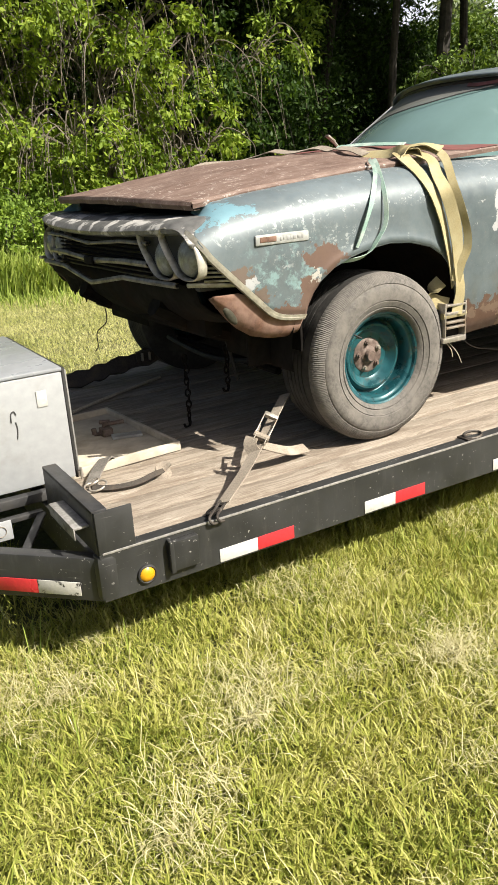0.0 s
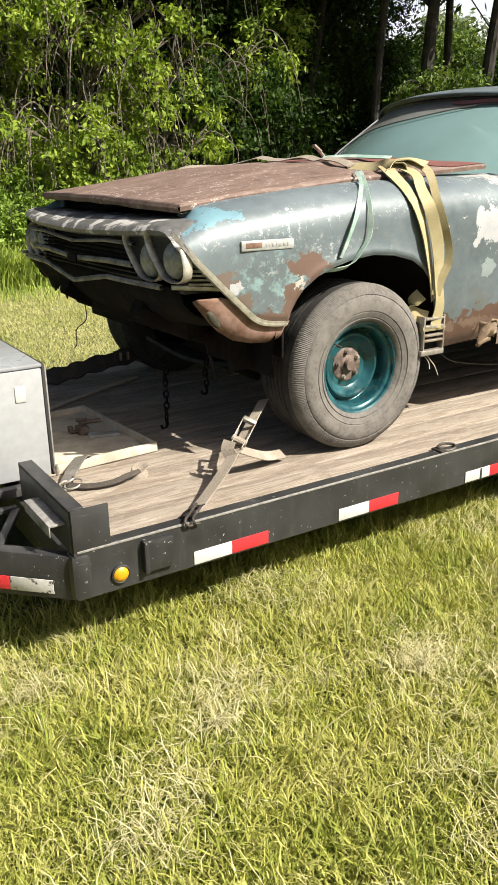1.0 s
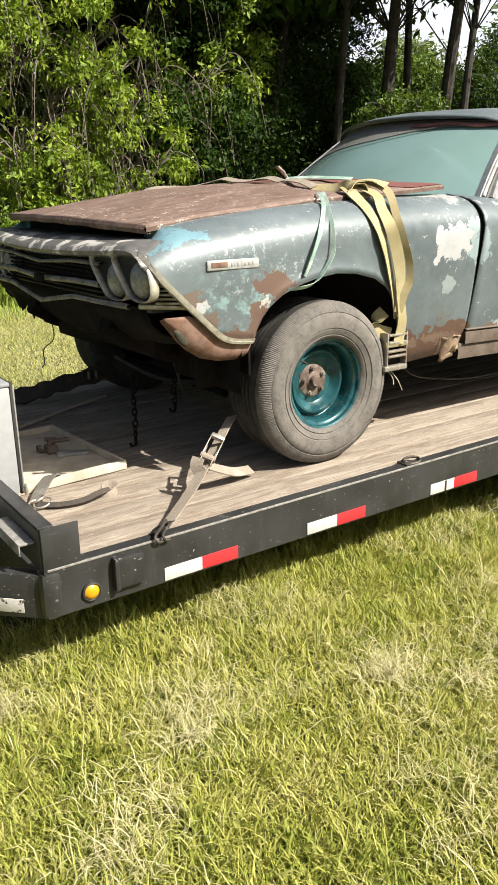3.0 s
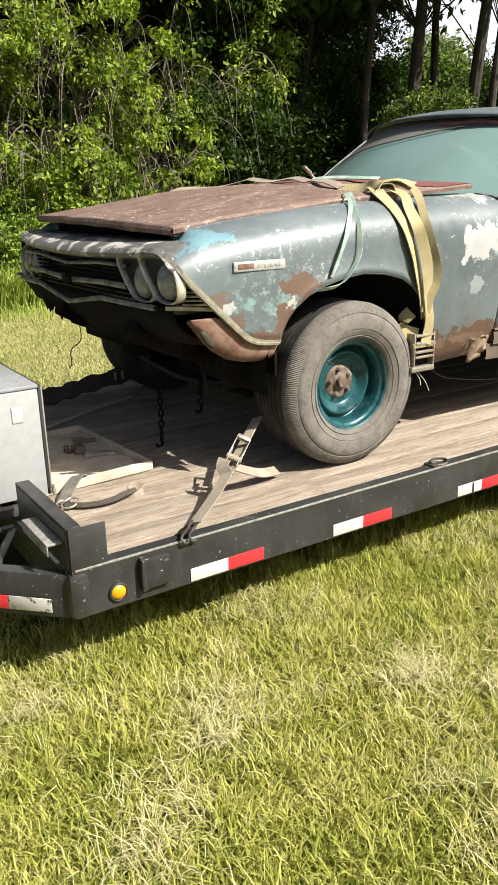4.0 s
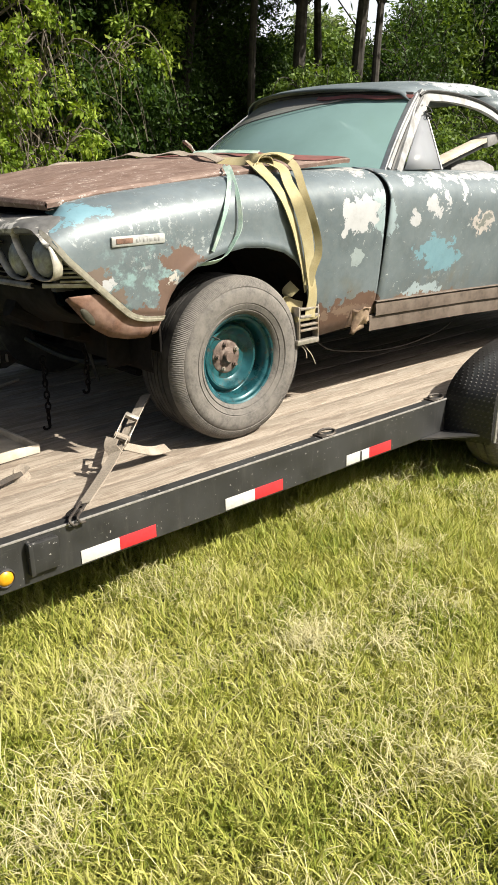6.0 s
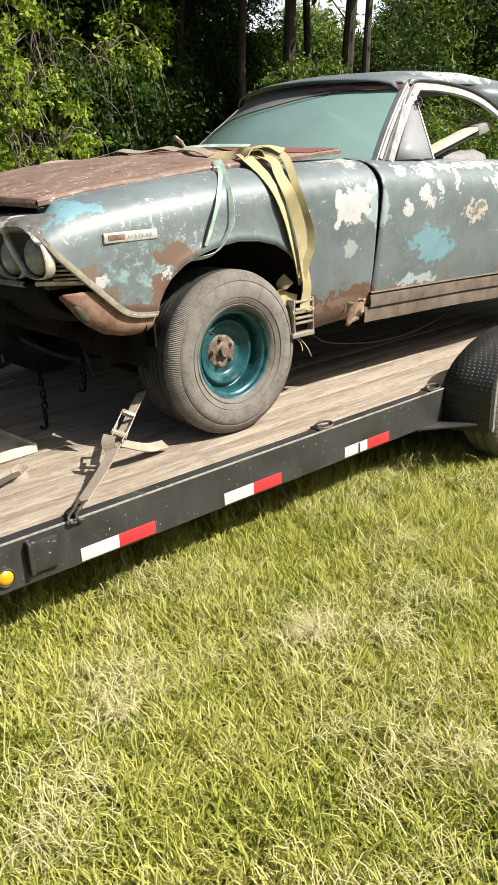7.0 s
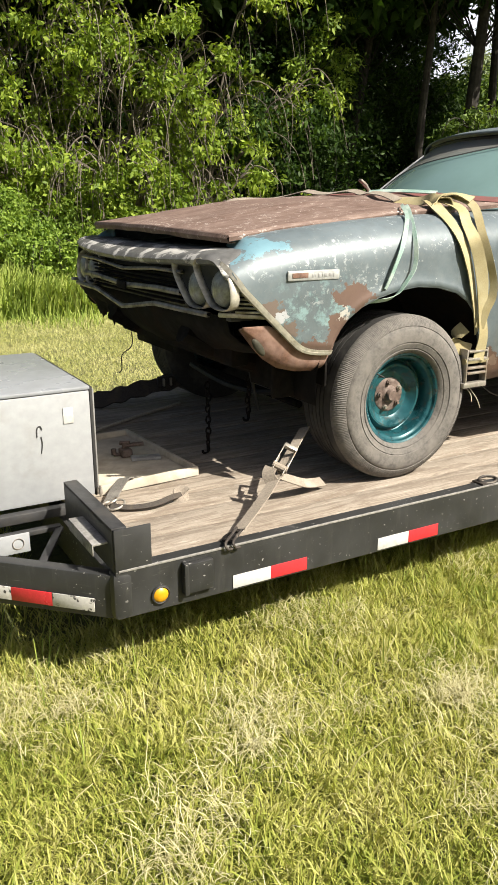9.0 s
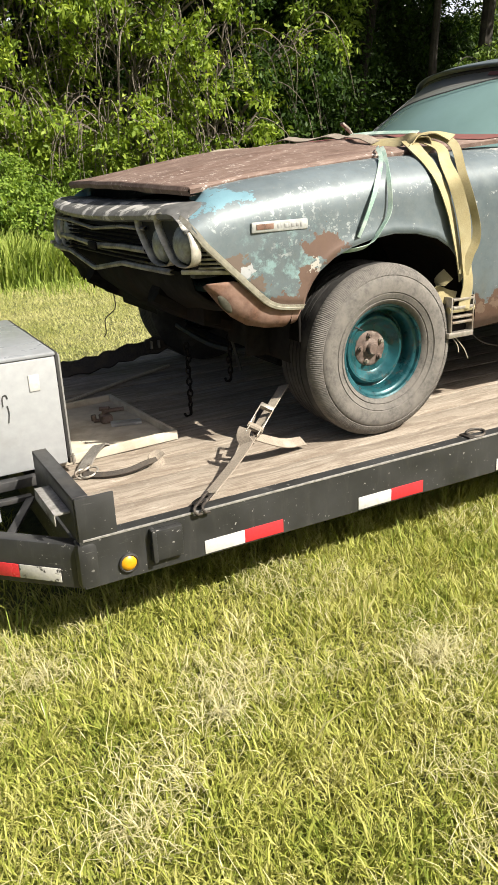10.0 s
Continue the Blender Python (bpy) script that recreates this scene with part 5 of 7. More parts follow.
# hood, sprung up along its front edge
HOOD_EDGE = [(0.62, 1.384), (0.85, 1.414), (1.13, 1.441), (1.43, 1.466), (1.9, 1.490), (2.18, 1.505)]


def hood_z(x, y):
    v = abs(y - CY) / 0.775
    crown = 0.050 * (1 - v ** 2.2) * min(1.0, 0.35 + (x - 0.6) / 0.9)
    ridge = 0.010 * math.exp(-((v - 0.42) / 0.07) ** 2) * min(1.0, max(0.1, (x - 0.6) / 0.5))
    return lerp(HOOD_EDGE, x) + crown + ridge + (0.012 * (y - CY) / 0.775 if x < 1.2 else 0.012 * (y - CY) / 0.775 * max(0, (2.2 - x)))


def build_hood():
    bm = bmesh.new()
    rows = []
    for i in range(46):
        r = []
        for k in range(33):
            y = CY - 0.775 + 1.55 * k / 32
            v = (y - CY) / 0.775
            x0 = 0.628 - 0.02 * (1 - v * v) + (0.02 if v < 0 else 0.05) * abs(v) ** 8
            x1 = 2.19 - 0.22 * (1 - v * v) + (0.0 if abs(v) < 0.99 else 0.02)
            x = x0 + (x1 - x0) * i / 45
            wob = 0.004 * noise.noise(Vector((x * 5, y * 5, 0)))
            r.append((x, y, hood_z(x, y) + wob))
        rows.append(r)
    sheet(bm, rows)
    ob = part("hood", bm, M_HOOD, car, "brown rusted hood panel sprung up at the front")
    solid(ob, 0.010, -1)
    # folded edges
    bm = bmesh.new()
    front = [Vector(p) for p in rows[0]]
    sheet(bm, [[p + Vector((0.0, 0, 0.0)), p + Vector((-0.007, 0, -0.012)), p + Vector((0.004, 0, -0.030 - 0.006 * noise.noise(Vector((p.y * 6, 0, 4))))), p + Vector((0.03, 0, -0.026))] for p in front])
    part("front_fold", bm, M_HOOD, ob)
    for j in (0, -1):
        bm = bmesh.new()
        s = -1 if j == 0 else 1
        edge = [Vector(r[j]) for r in rows]
        sheet(bm, [[p, p + Vector((0, s * 0.005, -0.006)), p + Vector((0, s * 0.002, -0.022))] for p in edge])
        part("side_fold", bm, M_HOOD, ob)
    # red primer along the rear edge
    bm = bmesh.new()
    sheet(bm, [[Vector(r[k]) + Vector((0.0, 0, 0.003)) for k in range(33)] for r in rows[-7:]])
    part("rear_edge", bm, M_REDPRIMER, ob, "dull red rear edge of the hood")
    return ob


build_hood()
# dark bay and cowl beneath
bm = bmesh.new()
sheet(bm, [[(x, CY - 0.79, lerp(TOP, x) - 0.10), (x, CY, lerp(TOP, x) - 0.07), (x, CY + 0.79, lerp(TOP, x) - 0.10)] for x in (0.72, 1.2, 1.7, 2.5)])
part("engine_bay_floor", bm, M_DARKMETAL, car)
bm = bmesh.new()
sheet(bm, [[(1.98, CY + v * 0.86, 1.395), (2.20, CY + v * 0.86, 1.425), (2.20 + 0.28 * abs(v) ** 2, CY + v * 0.86, 1.442)] for v in [k / 8 - 1 for k in range(17)]])
solid(part("cowl", bm, M_PAINT, car, "grey-green cowl panel under the windshield"), 0.006)

# header panel over the grille
def fender_top(x, y):
    """Height of the near fender's top at y, mirrored for the far side."""
    y = CY - abs(y - CY)
    x = max(x, 0.556)
    nose = 0.025 * max(0.0, (0.95 - x) / 0.40) ** 2
    u = min(0.999, max(0.0, (y - Y0 - nose) / 0.185))
    return lerp(TOP, x) - 0.150 * (1 - (1 - (1 - u) ** 2) ** (1 / 2.3))


bm = bmesh.new()
rows = []
for k in range(57):
    v = k / 28 - 1
    y = CY + v * (0.925 if v < 0 else 0.825)
    x = 0.500 + (0.052 if v < 0 else 0.085) * abs(v) ** 3
    r = [(x + 0.20, y, 1.328), (x + 0.10, y, 1.330), (x + 0.045, y, 1.326), (x + 0.012, y, 1.315), (x, y, 1.301), (x + 0.006, y, 1.288), (x + 0.026, y, 1.280), (x + 0.09, y, 1.277)]
    dip = 0.030 * (1 - abs(v) ** 1.6)
    rows.append([(a, b, min(c, fender_top(a, b) - 0.003 - 0.002 * i) - dip * min(1.0, i / 3)) for i, (a, b, c) in enumerate(r)])
sheet(bm, rows)
solid(part("header_panel", bm, M_HEADER, car, "blotched grey front header panel"), 0.004)

# dark housings behind the lamps, and side markers
for near in (True, False):
    y = 0.34
    bm = box(0.600, min(y, 0.70), 1.075, 0.70, 0.70, 1.276, 0.006)
    if not near:
        bmesh.ops.transform(bm, matrix=Matrix.Translation((0, 2 * CY, 0)) @ Matrix.Diagonal((1, -1, 1, 1)), verts=bm.verts)
    part("lamp_housing", bm, M_GASKET, car)
    # side marker in the rusty corner
    bm = bmesh.new()
    s = 1 if near else -1
    cy = 0.286 if near else 2 * CY - 0.286
    rings = []
    for r, d in ((0.0, 0.010), (0.6, 0.009), (0.9, 0.005), (1.0, 0.0)):
        ring = []
        for k in range(20):
            u = 2 * math.pi * k / 20
            p, q = 0.040 * r * math.cos(u), 0.019 * r * math.sin(u)
            ring.append((0.683 + p * 0.63 + q * 0.6, cy - s * (d + 0.004), 0.985 - p * 0.78 + q * 0.6))
        rings.append(ring)
    sheet(bm, rings, True)
    part("side_marker", bm, M_MARKER, car, "grimy oval side marker lens")


def front_x(y):
    return 0.545 + 0.04 * (abs(y - CY) / 0.9) ** 3


def bar(name, z, half, out, mat, y0, y1, dip=0.0, label="", thick=None):
    """A horizontal front bar bowed with the car's nose; dip: how far its middle sinks."""
    bm = bmesh.new()
    pts = []
    for k in range(33):
        y = y0 + (y1 - y0) * k / 32
        d = dip * max(0.0, 1 - abs(y - CY) / 0.36)
        pts.append((front_x(y) - out, y, z - d))
    rows = [[(x + 0.012, y, q + half), (x, y, q + half), (x - 0.004, y, q), (x, y, q - half), (x + 0.012, y, q - half)] for x, y, q in pts]
    sheet(bm, rows)
    ob = part(name, bm, mat, car, label)
    solid(ob, 0.004)
    return ob


bar("grille_trim", 1.238, 0.005, 0.022, M_GRILLE, CY - 0.60, CY + 0.60, 0.022, "thin chrome bar along the grille's top")
bar("grille_bar", 1.160, 0.009, 0.02, M_GRILLE, CY - 0.58, CY + 0.58, 0.014, "dull middle grille bar")
for i in range(7):
    bar("grille_slat", 1.222 - i * 0.0175, 0.0026, 0.0, M_DARKMETAL, CY - 0.56, CY + 0.56)
bar("lower_trim", 1.098, 0.008, 0.03, M_GRILLE, CY - 0.80, CY + 0.72, 0.05, "bent chrome strip under the grille")
part("emblem", box(0.508, CY - 0.05, 1.128, 0.522, CY + 0.05, 1.162, 0.007), M_DARKMETAL, car, "dull plain front emblem")
bm = box(0.60, CY - 0.86, 1.085, 0.612, CY + 0.86, 1.278, 0.002)
part("grille_back", bm, M_GASKET, car)


def headlamp(y, s, z, back):
    """A round lamp in a teardrop bezel whose upper inner corner is drawn out. s: 1 near side, -1 far side."""
    x = front_x(y) + back
    lamp = part("headlamp", bmesh.new(), M_CHROME, car, "round hazy headlamp in a teardrop chrome bezel")
    bm = bmesh.new()

    def outline(grow, dx):
        pts = []
        for k in range(32):
            a = 2 * math.pi * k / 32
            r = 0.070 + grow
            yy, zz = r * math.cos(a), r * math.sin(a)
            drawn = max(0.0, math.cos(a - radians(132))) ** 2.2 * (0.092 if s > 0 else 0.066)
            low = max(0.0, math.cos(a + radians(44))) ** 5 * 0.022
            yy += 0.7 * low - 0.78 * drawn
            zz += 0.44 * drawn - 0.5 * low
            # yy positive points to the outer side; the drawn corner to the middle
            pts.append((x + dx + (0.22 if s > 0 else -0.06) * yy, y - s * yy, z + zz))
        return pts
    sheet(bm, [outline(0.003, 0.014), outline(0.006, -0.012), outline(0.005, -0.019), outline(0.002, -0.022), outline(-0.001, -0.018), outline(-0.002, 0.0)], True)
    lamp.data = mesh_of("headlamp", bm, M_CHROME)
    bm = bmesh.new()
    sheet(bm, [outline(-0.004, 0.004), [(x + 0.006, y + 0.066 * (p[1] - y) / math.hypot(p[1] - y, p[2] - z), z + 0.066 * (p[2] - z) / math.hypot(p[1] - y, p[2] - z)) for p in outline(0, 0)]], True)
    part("bezel_well", bm, M_GASKET, lamp)
    bm = bmesh.new()
    lathe_rows = []
    for r, dx in ((0.0, -0.028), (0.025, -0.026), (0.044, -0.020), (0.057, -0.011), (0.064, -0.002), (0.067, 0.010)):
        lathe_rows.append([(x + dx, y + r * math.cos(2 * math.pi * k / 28), z + r * math.sin(2 * math.pi * k / 28)) for k in range(28)])
    sheet(bm, lathe_rows, True)
    part("lens", bm, M_LENS, lamp, "hazy glass lens")


for y, s, z, back in ((0.352, 1, 1.196, -0.010), (0.532, 1, 1.186, 0.002), (1.880, -1, 1.180, 0.012), (1.715, -1, 1.180, 0.012)):
    headlamp(y, s, z, back)
# louvres between the outer lamp and the fender strip
for near in (True, False):
    for i in range(6):
        z = 1.190 - i * 0.0155
        bm = bmesh.new()
        x1 = 0.60 + (1.215 - z) * 0.85
        y = Y0 + 0.034
        q = y if near else 2 * CY - y
        e = 0.05 if near else -0.05
        beam(bm, (front_x(y) + 0.025, q + e * 0.9, z), (x1 + 0.01, q - e * 0.35, z), 0.016, 0.0075, 0.001)
        part("louvre", bm, M_CHROME, car)
    q = Y0 + 0.05
    bm = bmesh.new()
    beam(bm, (0.555, (q + 0.05) if near else 2 * CY - q - 0.05, 1.104), (0.722, (q - 0.015) if near else 2 * CY - q + 0.015, 1.092), 0.02, 0.016, 0.004)
    part("corner_trim", bm, M_CHROME, car, "chrome corner trim under the lamps")

# what hangs below the nose
bm = bmesh.new()
rows = []
for k in range(25):
    v = k / 12 - 1
    y = CY + v * 0.84
    sag = 0.955 - 0.085 * math.cos(v * math.pi * 0.5) + 0.03 * noise.noise(Vector((v * 4, 0, 1)))
    rows.append([(0.60, y, 1.09), (0.615, y, 1.03), (0.66, y, (1.03 + sag) / 2), (0.75, y, sag), (0.95, y, sag - 0.03)])
sheet(bm, rows)
solid(part("valance", bm, M_DARKMETAL, car, "grimy lower front valance, shade put into its near-black colour"), 0.006)
bm = bmesh.new()
tube(bm, smooth_line([(1.09, 1.72, 0.64), (1.08, 1.3, 0.612), (1.105, 1.0, 0.627), (1.18, 0.75, 0.67)], 5), 0.013, 7)
part("sway_bar", bm, M_GASKET, car, "dark sway bar")
bm = bmesh.new()
tube(bm, smooth_line([(0.985, 0.9, 0.83), (0.992, 0.9, 0.78), (1.02, 0.9, 0.67), (1.045, 0.9, 0.565)], 4), 0.008, 6)
part("hanging_rod", bm, M_GASKET, car)
bm = bmesh.new()
tube(bm, smooth_line([(0.767, 1.85, 0.90), (0.792, 1.85, 0.845), (0.795, 1.85, 0.753), (0.736, 1.85, 0.704), (0.732, 1.85, 0.63), (0.714, 1.85, 0.605)], 5), 0.003, 5)
part("loose_wire", bm, M_RING, car)
bm = bmesh.new()
sheet(bm, [[(0.61 + 0.05 * u + 0.02 * noise.noise(Vector((u * 5, q, 3))), 1.62 + 0.32 * q, 1.06 - u * (0.13 + 0.07 * noise.noise(Vector((q * 7, 1, 8))) + 0.02 * math.sin(q * 9)))for q in [k / 14 for k in range(15)]] for u in [k / 5 for k in range(6)]])
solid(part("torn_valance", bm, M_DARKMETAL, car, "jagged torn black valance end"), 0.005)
# two hidden panels added to block sun leaking past the wheel onto the deck
part("sun_stop_wall", box(1.000, 0.31, 0.80, 1.011, 0.62, 1.12, 0.003), M_DARKMETAL, car)
part("sun_stop_panel", box(0.84, 0.44, 0.74, 1.02, 0.455, 1.02, 0.004), M_DARKMETAL, car)
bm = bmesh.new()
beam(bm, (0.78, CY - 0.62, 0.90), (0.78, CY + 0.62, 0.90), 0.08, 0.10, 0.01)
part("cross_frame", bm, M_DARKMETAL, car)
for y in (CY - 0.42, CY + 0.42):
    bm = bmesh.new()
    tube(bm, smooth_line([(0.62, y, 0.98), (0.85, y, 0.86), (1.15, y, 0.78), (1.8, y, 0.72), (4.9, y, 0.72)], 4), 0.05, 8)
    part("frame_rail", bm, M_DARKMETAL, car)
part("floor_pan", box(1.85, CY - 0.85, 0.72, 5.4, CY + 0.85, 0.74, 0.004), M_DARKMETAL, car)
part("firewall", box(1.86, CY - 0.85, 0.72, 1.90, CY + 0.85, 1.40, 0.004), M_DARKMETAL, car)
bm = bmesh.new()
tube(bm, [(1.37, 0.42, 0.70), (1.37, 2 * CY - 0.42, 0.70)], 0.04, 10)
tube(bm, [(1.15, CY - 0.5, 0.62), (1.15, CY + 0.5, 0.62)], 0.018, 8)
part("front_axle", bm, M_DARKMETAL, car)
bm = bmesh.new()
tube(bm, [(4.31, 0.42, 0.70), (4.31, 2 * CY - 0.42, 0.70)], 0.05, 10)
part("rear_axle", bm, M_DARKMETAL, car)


def car_wheel(x, y, s):
    """Tyre, deep turquoise rim, rusty hub with studs. s: -1 faces the near side."""
    zc, r = 0.714, 0.346
    w = part("wheel", bmesh.new(), M_RUBBER, car, "dusty bias-ply tyre on a turquoise steel rim")
    bm = bmesh.new()
    prof = [(0.180, -0.012), (0.189, 0.004), (0.198, 0.015), (0.208, 0.021), (0.2115, 0.018), (0.2145, 0.0225), (0.234, 0.030), (0.2365, 0.027), (0.2395, 0.0315), (0.260, 0.034), (0.282, 0.033), (0.298, 0.028), (0.302, 0.023), (0.305, 0.026), (0.315, 0.022), (0.330, 0.013), (0.341, 0.0), (r, -0.014), (r, -0.024)]
    lathe(bm, prof, 560, (x, y, zc), s, (13, 14, 15, 16, 17), 0.0026)
    w.data = mesh_of("wheel", bm, M_RUBBER)
    bm = bmesh.new()
    tread = [(r, -0.024), (r, -0.050)]
    for k in range(5):
        a = -0.050 - k * 0.026
        tread += [(r, a - 0.020), (r - 0.010, a - 0.021), (r - 0.010, a - 0.025), (r, a - 0.026)]
    tread += [(r, -0.190), (0.344, -0.215), (0.32, -0.235), (0.25, -0.245), (0.19, -0.235), (0.178, -0.225)]
    lathe(bm, tread, 120, (x, y, zc), s)
    part("tread", bm, M_RUBBER_DARK, w, "worn tyre tread, its shade put into the dark colour")
    bm = bmesh.new()
    lathe(bm, [(0.191, -0.004), (0.194, 0.003), (0.190, 0.007), (0.183, 0.003), (0.179, -0.008), (0.170, -0.012), (0.165, -0.018), (0.162, -0.050), (0.156, -0.072), (0.150, -0.076), (0.145, -0.070), (0.140, -0.058), (0.134, -0.052), (0.126, -0.053), (0.118, -0.062), (0.108, -0.078), (0.096, -0.088), (0.0, -0.090)], 80, (x, y, zc), s)
    rim = part("rim", bm, M_RIM, w, "turquoise steel rim with worn paint")
    bm = bmesh.new()
    lathe(bm, [(0.0, -0.056), (0.021, -0.056), (0.026, -0.062), (0.027, -0.074), (0.036, -0.077), (0.040, -0.081), (0.066, -0.082), (0.073, -0.087), (0.073, -0.096)], 36, (x, y, zc), s)
    hub = part("hub", bm, M_HUB, rim, "rusty wheel hub")
    for k in range(5):
        a = 2 * math.pi * k / 5 + 0.5
        c = (x + 0.055 * math.cos(a), y, zc + 0.055 * math.sin(a))
        bm = bmesh.new()
        lathe(bm, [(0.0, -0.066), (0.007, -0.066), (0.008, -0.072), (0.0085, -0.074), (0.011, -0.0745), (0.0115, -0.086)], 6 if k % 2 else 10, c, s)
        part("lug_nut", bm, M_ZINC if k in (0, 3) else M_HUB, rim)
    bm = bmesh.new()
    tube(bm, [(x - 0.135, y - s * 0.005, zc + 0.118), (x - 0.115, y + s * 0.022, zc + 0.104)], 0.004, 6)
    part("valve", bm, M_GASKET, rim)


car_wheel(1.369, 0.275, -1)
car_wheel(1.376, 2 * CY - 0.272, 1)
car_wheel(4.31, 0.285, -1)
car_wheel(4.31, 2 * CY - 0.285, 1)

# greenhouse
PT = [(2.62, 1.765), (2.76, 1.796), (2.95, 1.806), (3.22, 1.785), (3.42, 1.735), (3.60, 1.64), (3.74, 1.53), (3.86, 1.41)]     # door frame's upper line


def roof_row(x):
    """A cross-section of the roof from near to far side."""
    zr = lerp([(2.66, 1.806), (2.80, 1.838), (3.1, 1.862), (3.4, 1.862), (3.7, 1.838), (3.95, 1.775)], x)
    out = []
    for k in range(25):
        v = k / 12 - 1
        y = CY + v * 0.715
        z = zr + 0.052 * (1 - abs(v) ** 2.4) - 0.05 * max(0, abs(v) - 0.9) / 0.1
        xx = x - (0.10 * (1 - v * v) if x < 2.9 else 0.10 * (1 - v * v) * max(0, (3.4 - x) / 0.5)) + (0.085 * abs(v) ** 2.5 + 0.13 * max(0.0, v) ** 1.5) * max(0, min(1, (3.2 - x) / 0.54))
        out.append((xx, y, z))
    return out


bm = bmesh.new()
sheet(bm, [roof_row(x) for x in (2.66, 2.70, 2.76, 2.84, 2.95, 3.1, 3.25, 3.4, 3.55, 3.7, 3.85, 3.95)])
solid(part("roof", bm, M_PAINT, car, "faded grey roof with pale worn patches"), 0.008)


def wind_pt(u, v):
    """Windshield: u 0 at the base to 1 at the top, v -1 near to 1 far."""
    base = Vector((2.10 + 0.31 * abs(v) ** 2.2, CY + v * 0.80, 1.425))
    top = Vector((2.60 + 0.175 * abs(v) ** 2.2, CY + v * 0.692, 1.828 - 0.030 * abs(v) ** 2))
    p = base.lerp(top, u)
    p.x += 0.13 * u * max(0.0, v) ** 1.5 - 0.03 * math.sin(u * math.pi) * (1 - v * v * 0.5)
    return p


bm = bmesh.new()
sheet(bm, [[wind_pt(i / 12, k / 16 - 1) for k in range(33)] for i in range(13)])
ws = part("windshield", bm, M_GLASS, car, "dust-filmed windshield, sky reflection put into its teal")
for near in (-1, 1):
    # A-pillar, with the glass moulding and the black seal lying on it
    bm = bmesh.new()
    pts = [wind_pt(i / 10, near) + Vector((0.058, near * 0.020, 0.002)) for i in range(11)]
    ribbon(bm, pts, [(0.75, near * 0.1, -0.5)] * 11, [0.098 - 0.020 * i / 10 for i in range(11)], 0.03)
    pillar = part("a_pillar", bm, M_DOORTRIM, car, "worn pale windshield pillar")
    bm = bmesh.new()
    ribbon(bm, [wind_pt(i / 12, near * 0.995) + Vector((0.006, near * 0.012, 0.006)) for i in range(13)], [(0.75, near * 0.1, -0.5)] * 13, 0.017, 0.034)
    part("moulding", bm, M_DOORTRIM, pillar, "bright windshield side moulding")
    bm = bmesh.new()
    tube(bm, [wind_pt(i / 12, near) + Vector((0.030, near * 0.034, 0.004)) for i in range(13)], 0.010, 6)
    part("seal", bm, M_GASKET, pillar)
    for k in range(5):
        p = wind_pt(0.14 + k * 0.18, near) + Vector((0.062, near * 0.038, 0.004))
        bm = bmesh.new()
        lathe(bm, [(0.0, 0.002), (0.003, 0.0018), (0.0045, 0.0)], 8, p, near)
        part("screw", bm, M_RING, pillar)
bm = bmesh.new()
tube(bm, [wind_pt(1.0, k / 16 - 1) + Vector((-0.004, 0, 0.006)) for k in range(33)], 0.012, 6)
part("windshield_trim", bm, M_GASKET, car, "dark seal above the windshield")
bm = bmesh.new()
tube(bm, [wind_pt(0.0, k / 16 - 1) + Vector((-0.004, 0, 0.01)) for k in range(33)], 0.009, 6)
part("windshield_trim", bm, M_DOORTRIM, car)
# sun-browned band and visor edge behind the glass top
bm = bmesh.new()
sheet(bm, [[wind_pt(u, k / 16 - 1) + Vector((0.02, 0, -0.004)) for k in range(33)] for u in (0.995, 0.94)])
part("header_lining", bm, M_SEAT, car)


def side_glass(near):
    s = 1 if near else -1

    def q(x, z):
        y = Y0 + 0.115 + (z - 1.43) * 0.36
        return (x, y, z) if near else (x + 0.42 * max(0.0, z - 1.42) * max(0.0, min(1.0, (3.3 - x) / 0.5)), 2 * CY - y, z)
    surround = part("door_frame", bmesh.new(), M_DOORTRIM, car, "pale bright window frame of the door")
    bm = bmesh.new()
    line = smooth_line([q(2.475, 1.435), q(2.62, 1.60), q(2.775, 1.768), q(2.95, 1.792), q(3.22, 1.770), q(3.42, 1.715), q(3.58, 1.62), q(3.72, 1.51), q(3.82, 1.41)], 5)
    ribbon(bm, line, [Vector((1, 0, -0.9)).lerp(Vector((0.0, -s * 0.3, -1.0)), min(1.0, max(0.0, (i - 7) / 9))) for i in range(len(line))], 0.040, 0.02)
    surround.data = mesh_of("door_frame", bm, M_DOORTRIM)
    bm = bmesh.new()
    tube(bm, [Vector(p) + Vector((0, -s * 0.006, 0.027)) for p in line[10:]], 0.008, 6)
    part("gutter_gap", bm, M_GASKET, surround)
    bm = bmesh.new()
    sheet(bm, [[q(2.535, 1.445), q(2.822, 1.445)], [q(2.60, 1.52), q(2.818, 1.52)], [q(2.69, 1.62), q(2.810, 1.62)], [q(2.772, 1.71), q(2.803, 1.71)]])
    vg = part("vent_window", bm, M_VENT, car, "milky triangular vent window")
    solid(vg, 0.004)
    bm = bmesh.new()
    tube(bm, [q(2.832, 1.44), q(2.827, 1.52), q(2.818, 1.63), q(2.806, 1.745)], 0.007, 6)
    part("vent_post", bm, M_DOORTRIM, vg)
    # sail panel behind the door
    bm = bmesh.new()
    a = [(x, z) for x, z in ((3.24, 1.795), (3.44, 1.742), (3.61, 1.645), (3.75, 1.535), (3.87, 1.42))]
    b = [(x, z) for x, z in ((3.55, 1.830), (3.75, 1.80), (3.97, 1.745), (4.25, 1.60), (4.75, 1.425))]
    sheet(bm, [[q(*p), q(*r)] for p, r in zip(a, b)])
    solid(part("sail_panel", bm, M_PAINT, car, "pale worn roof pillar"), 0.006)


side_glass(True)
side_glass(False)
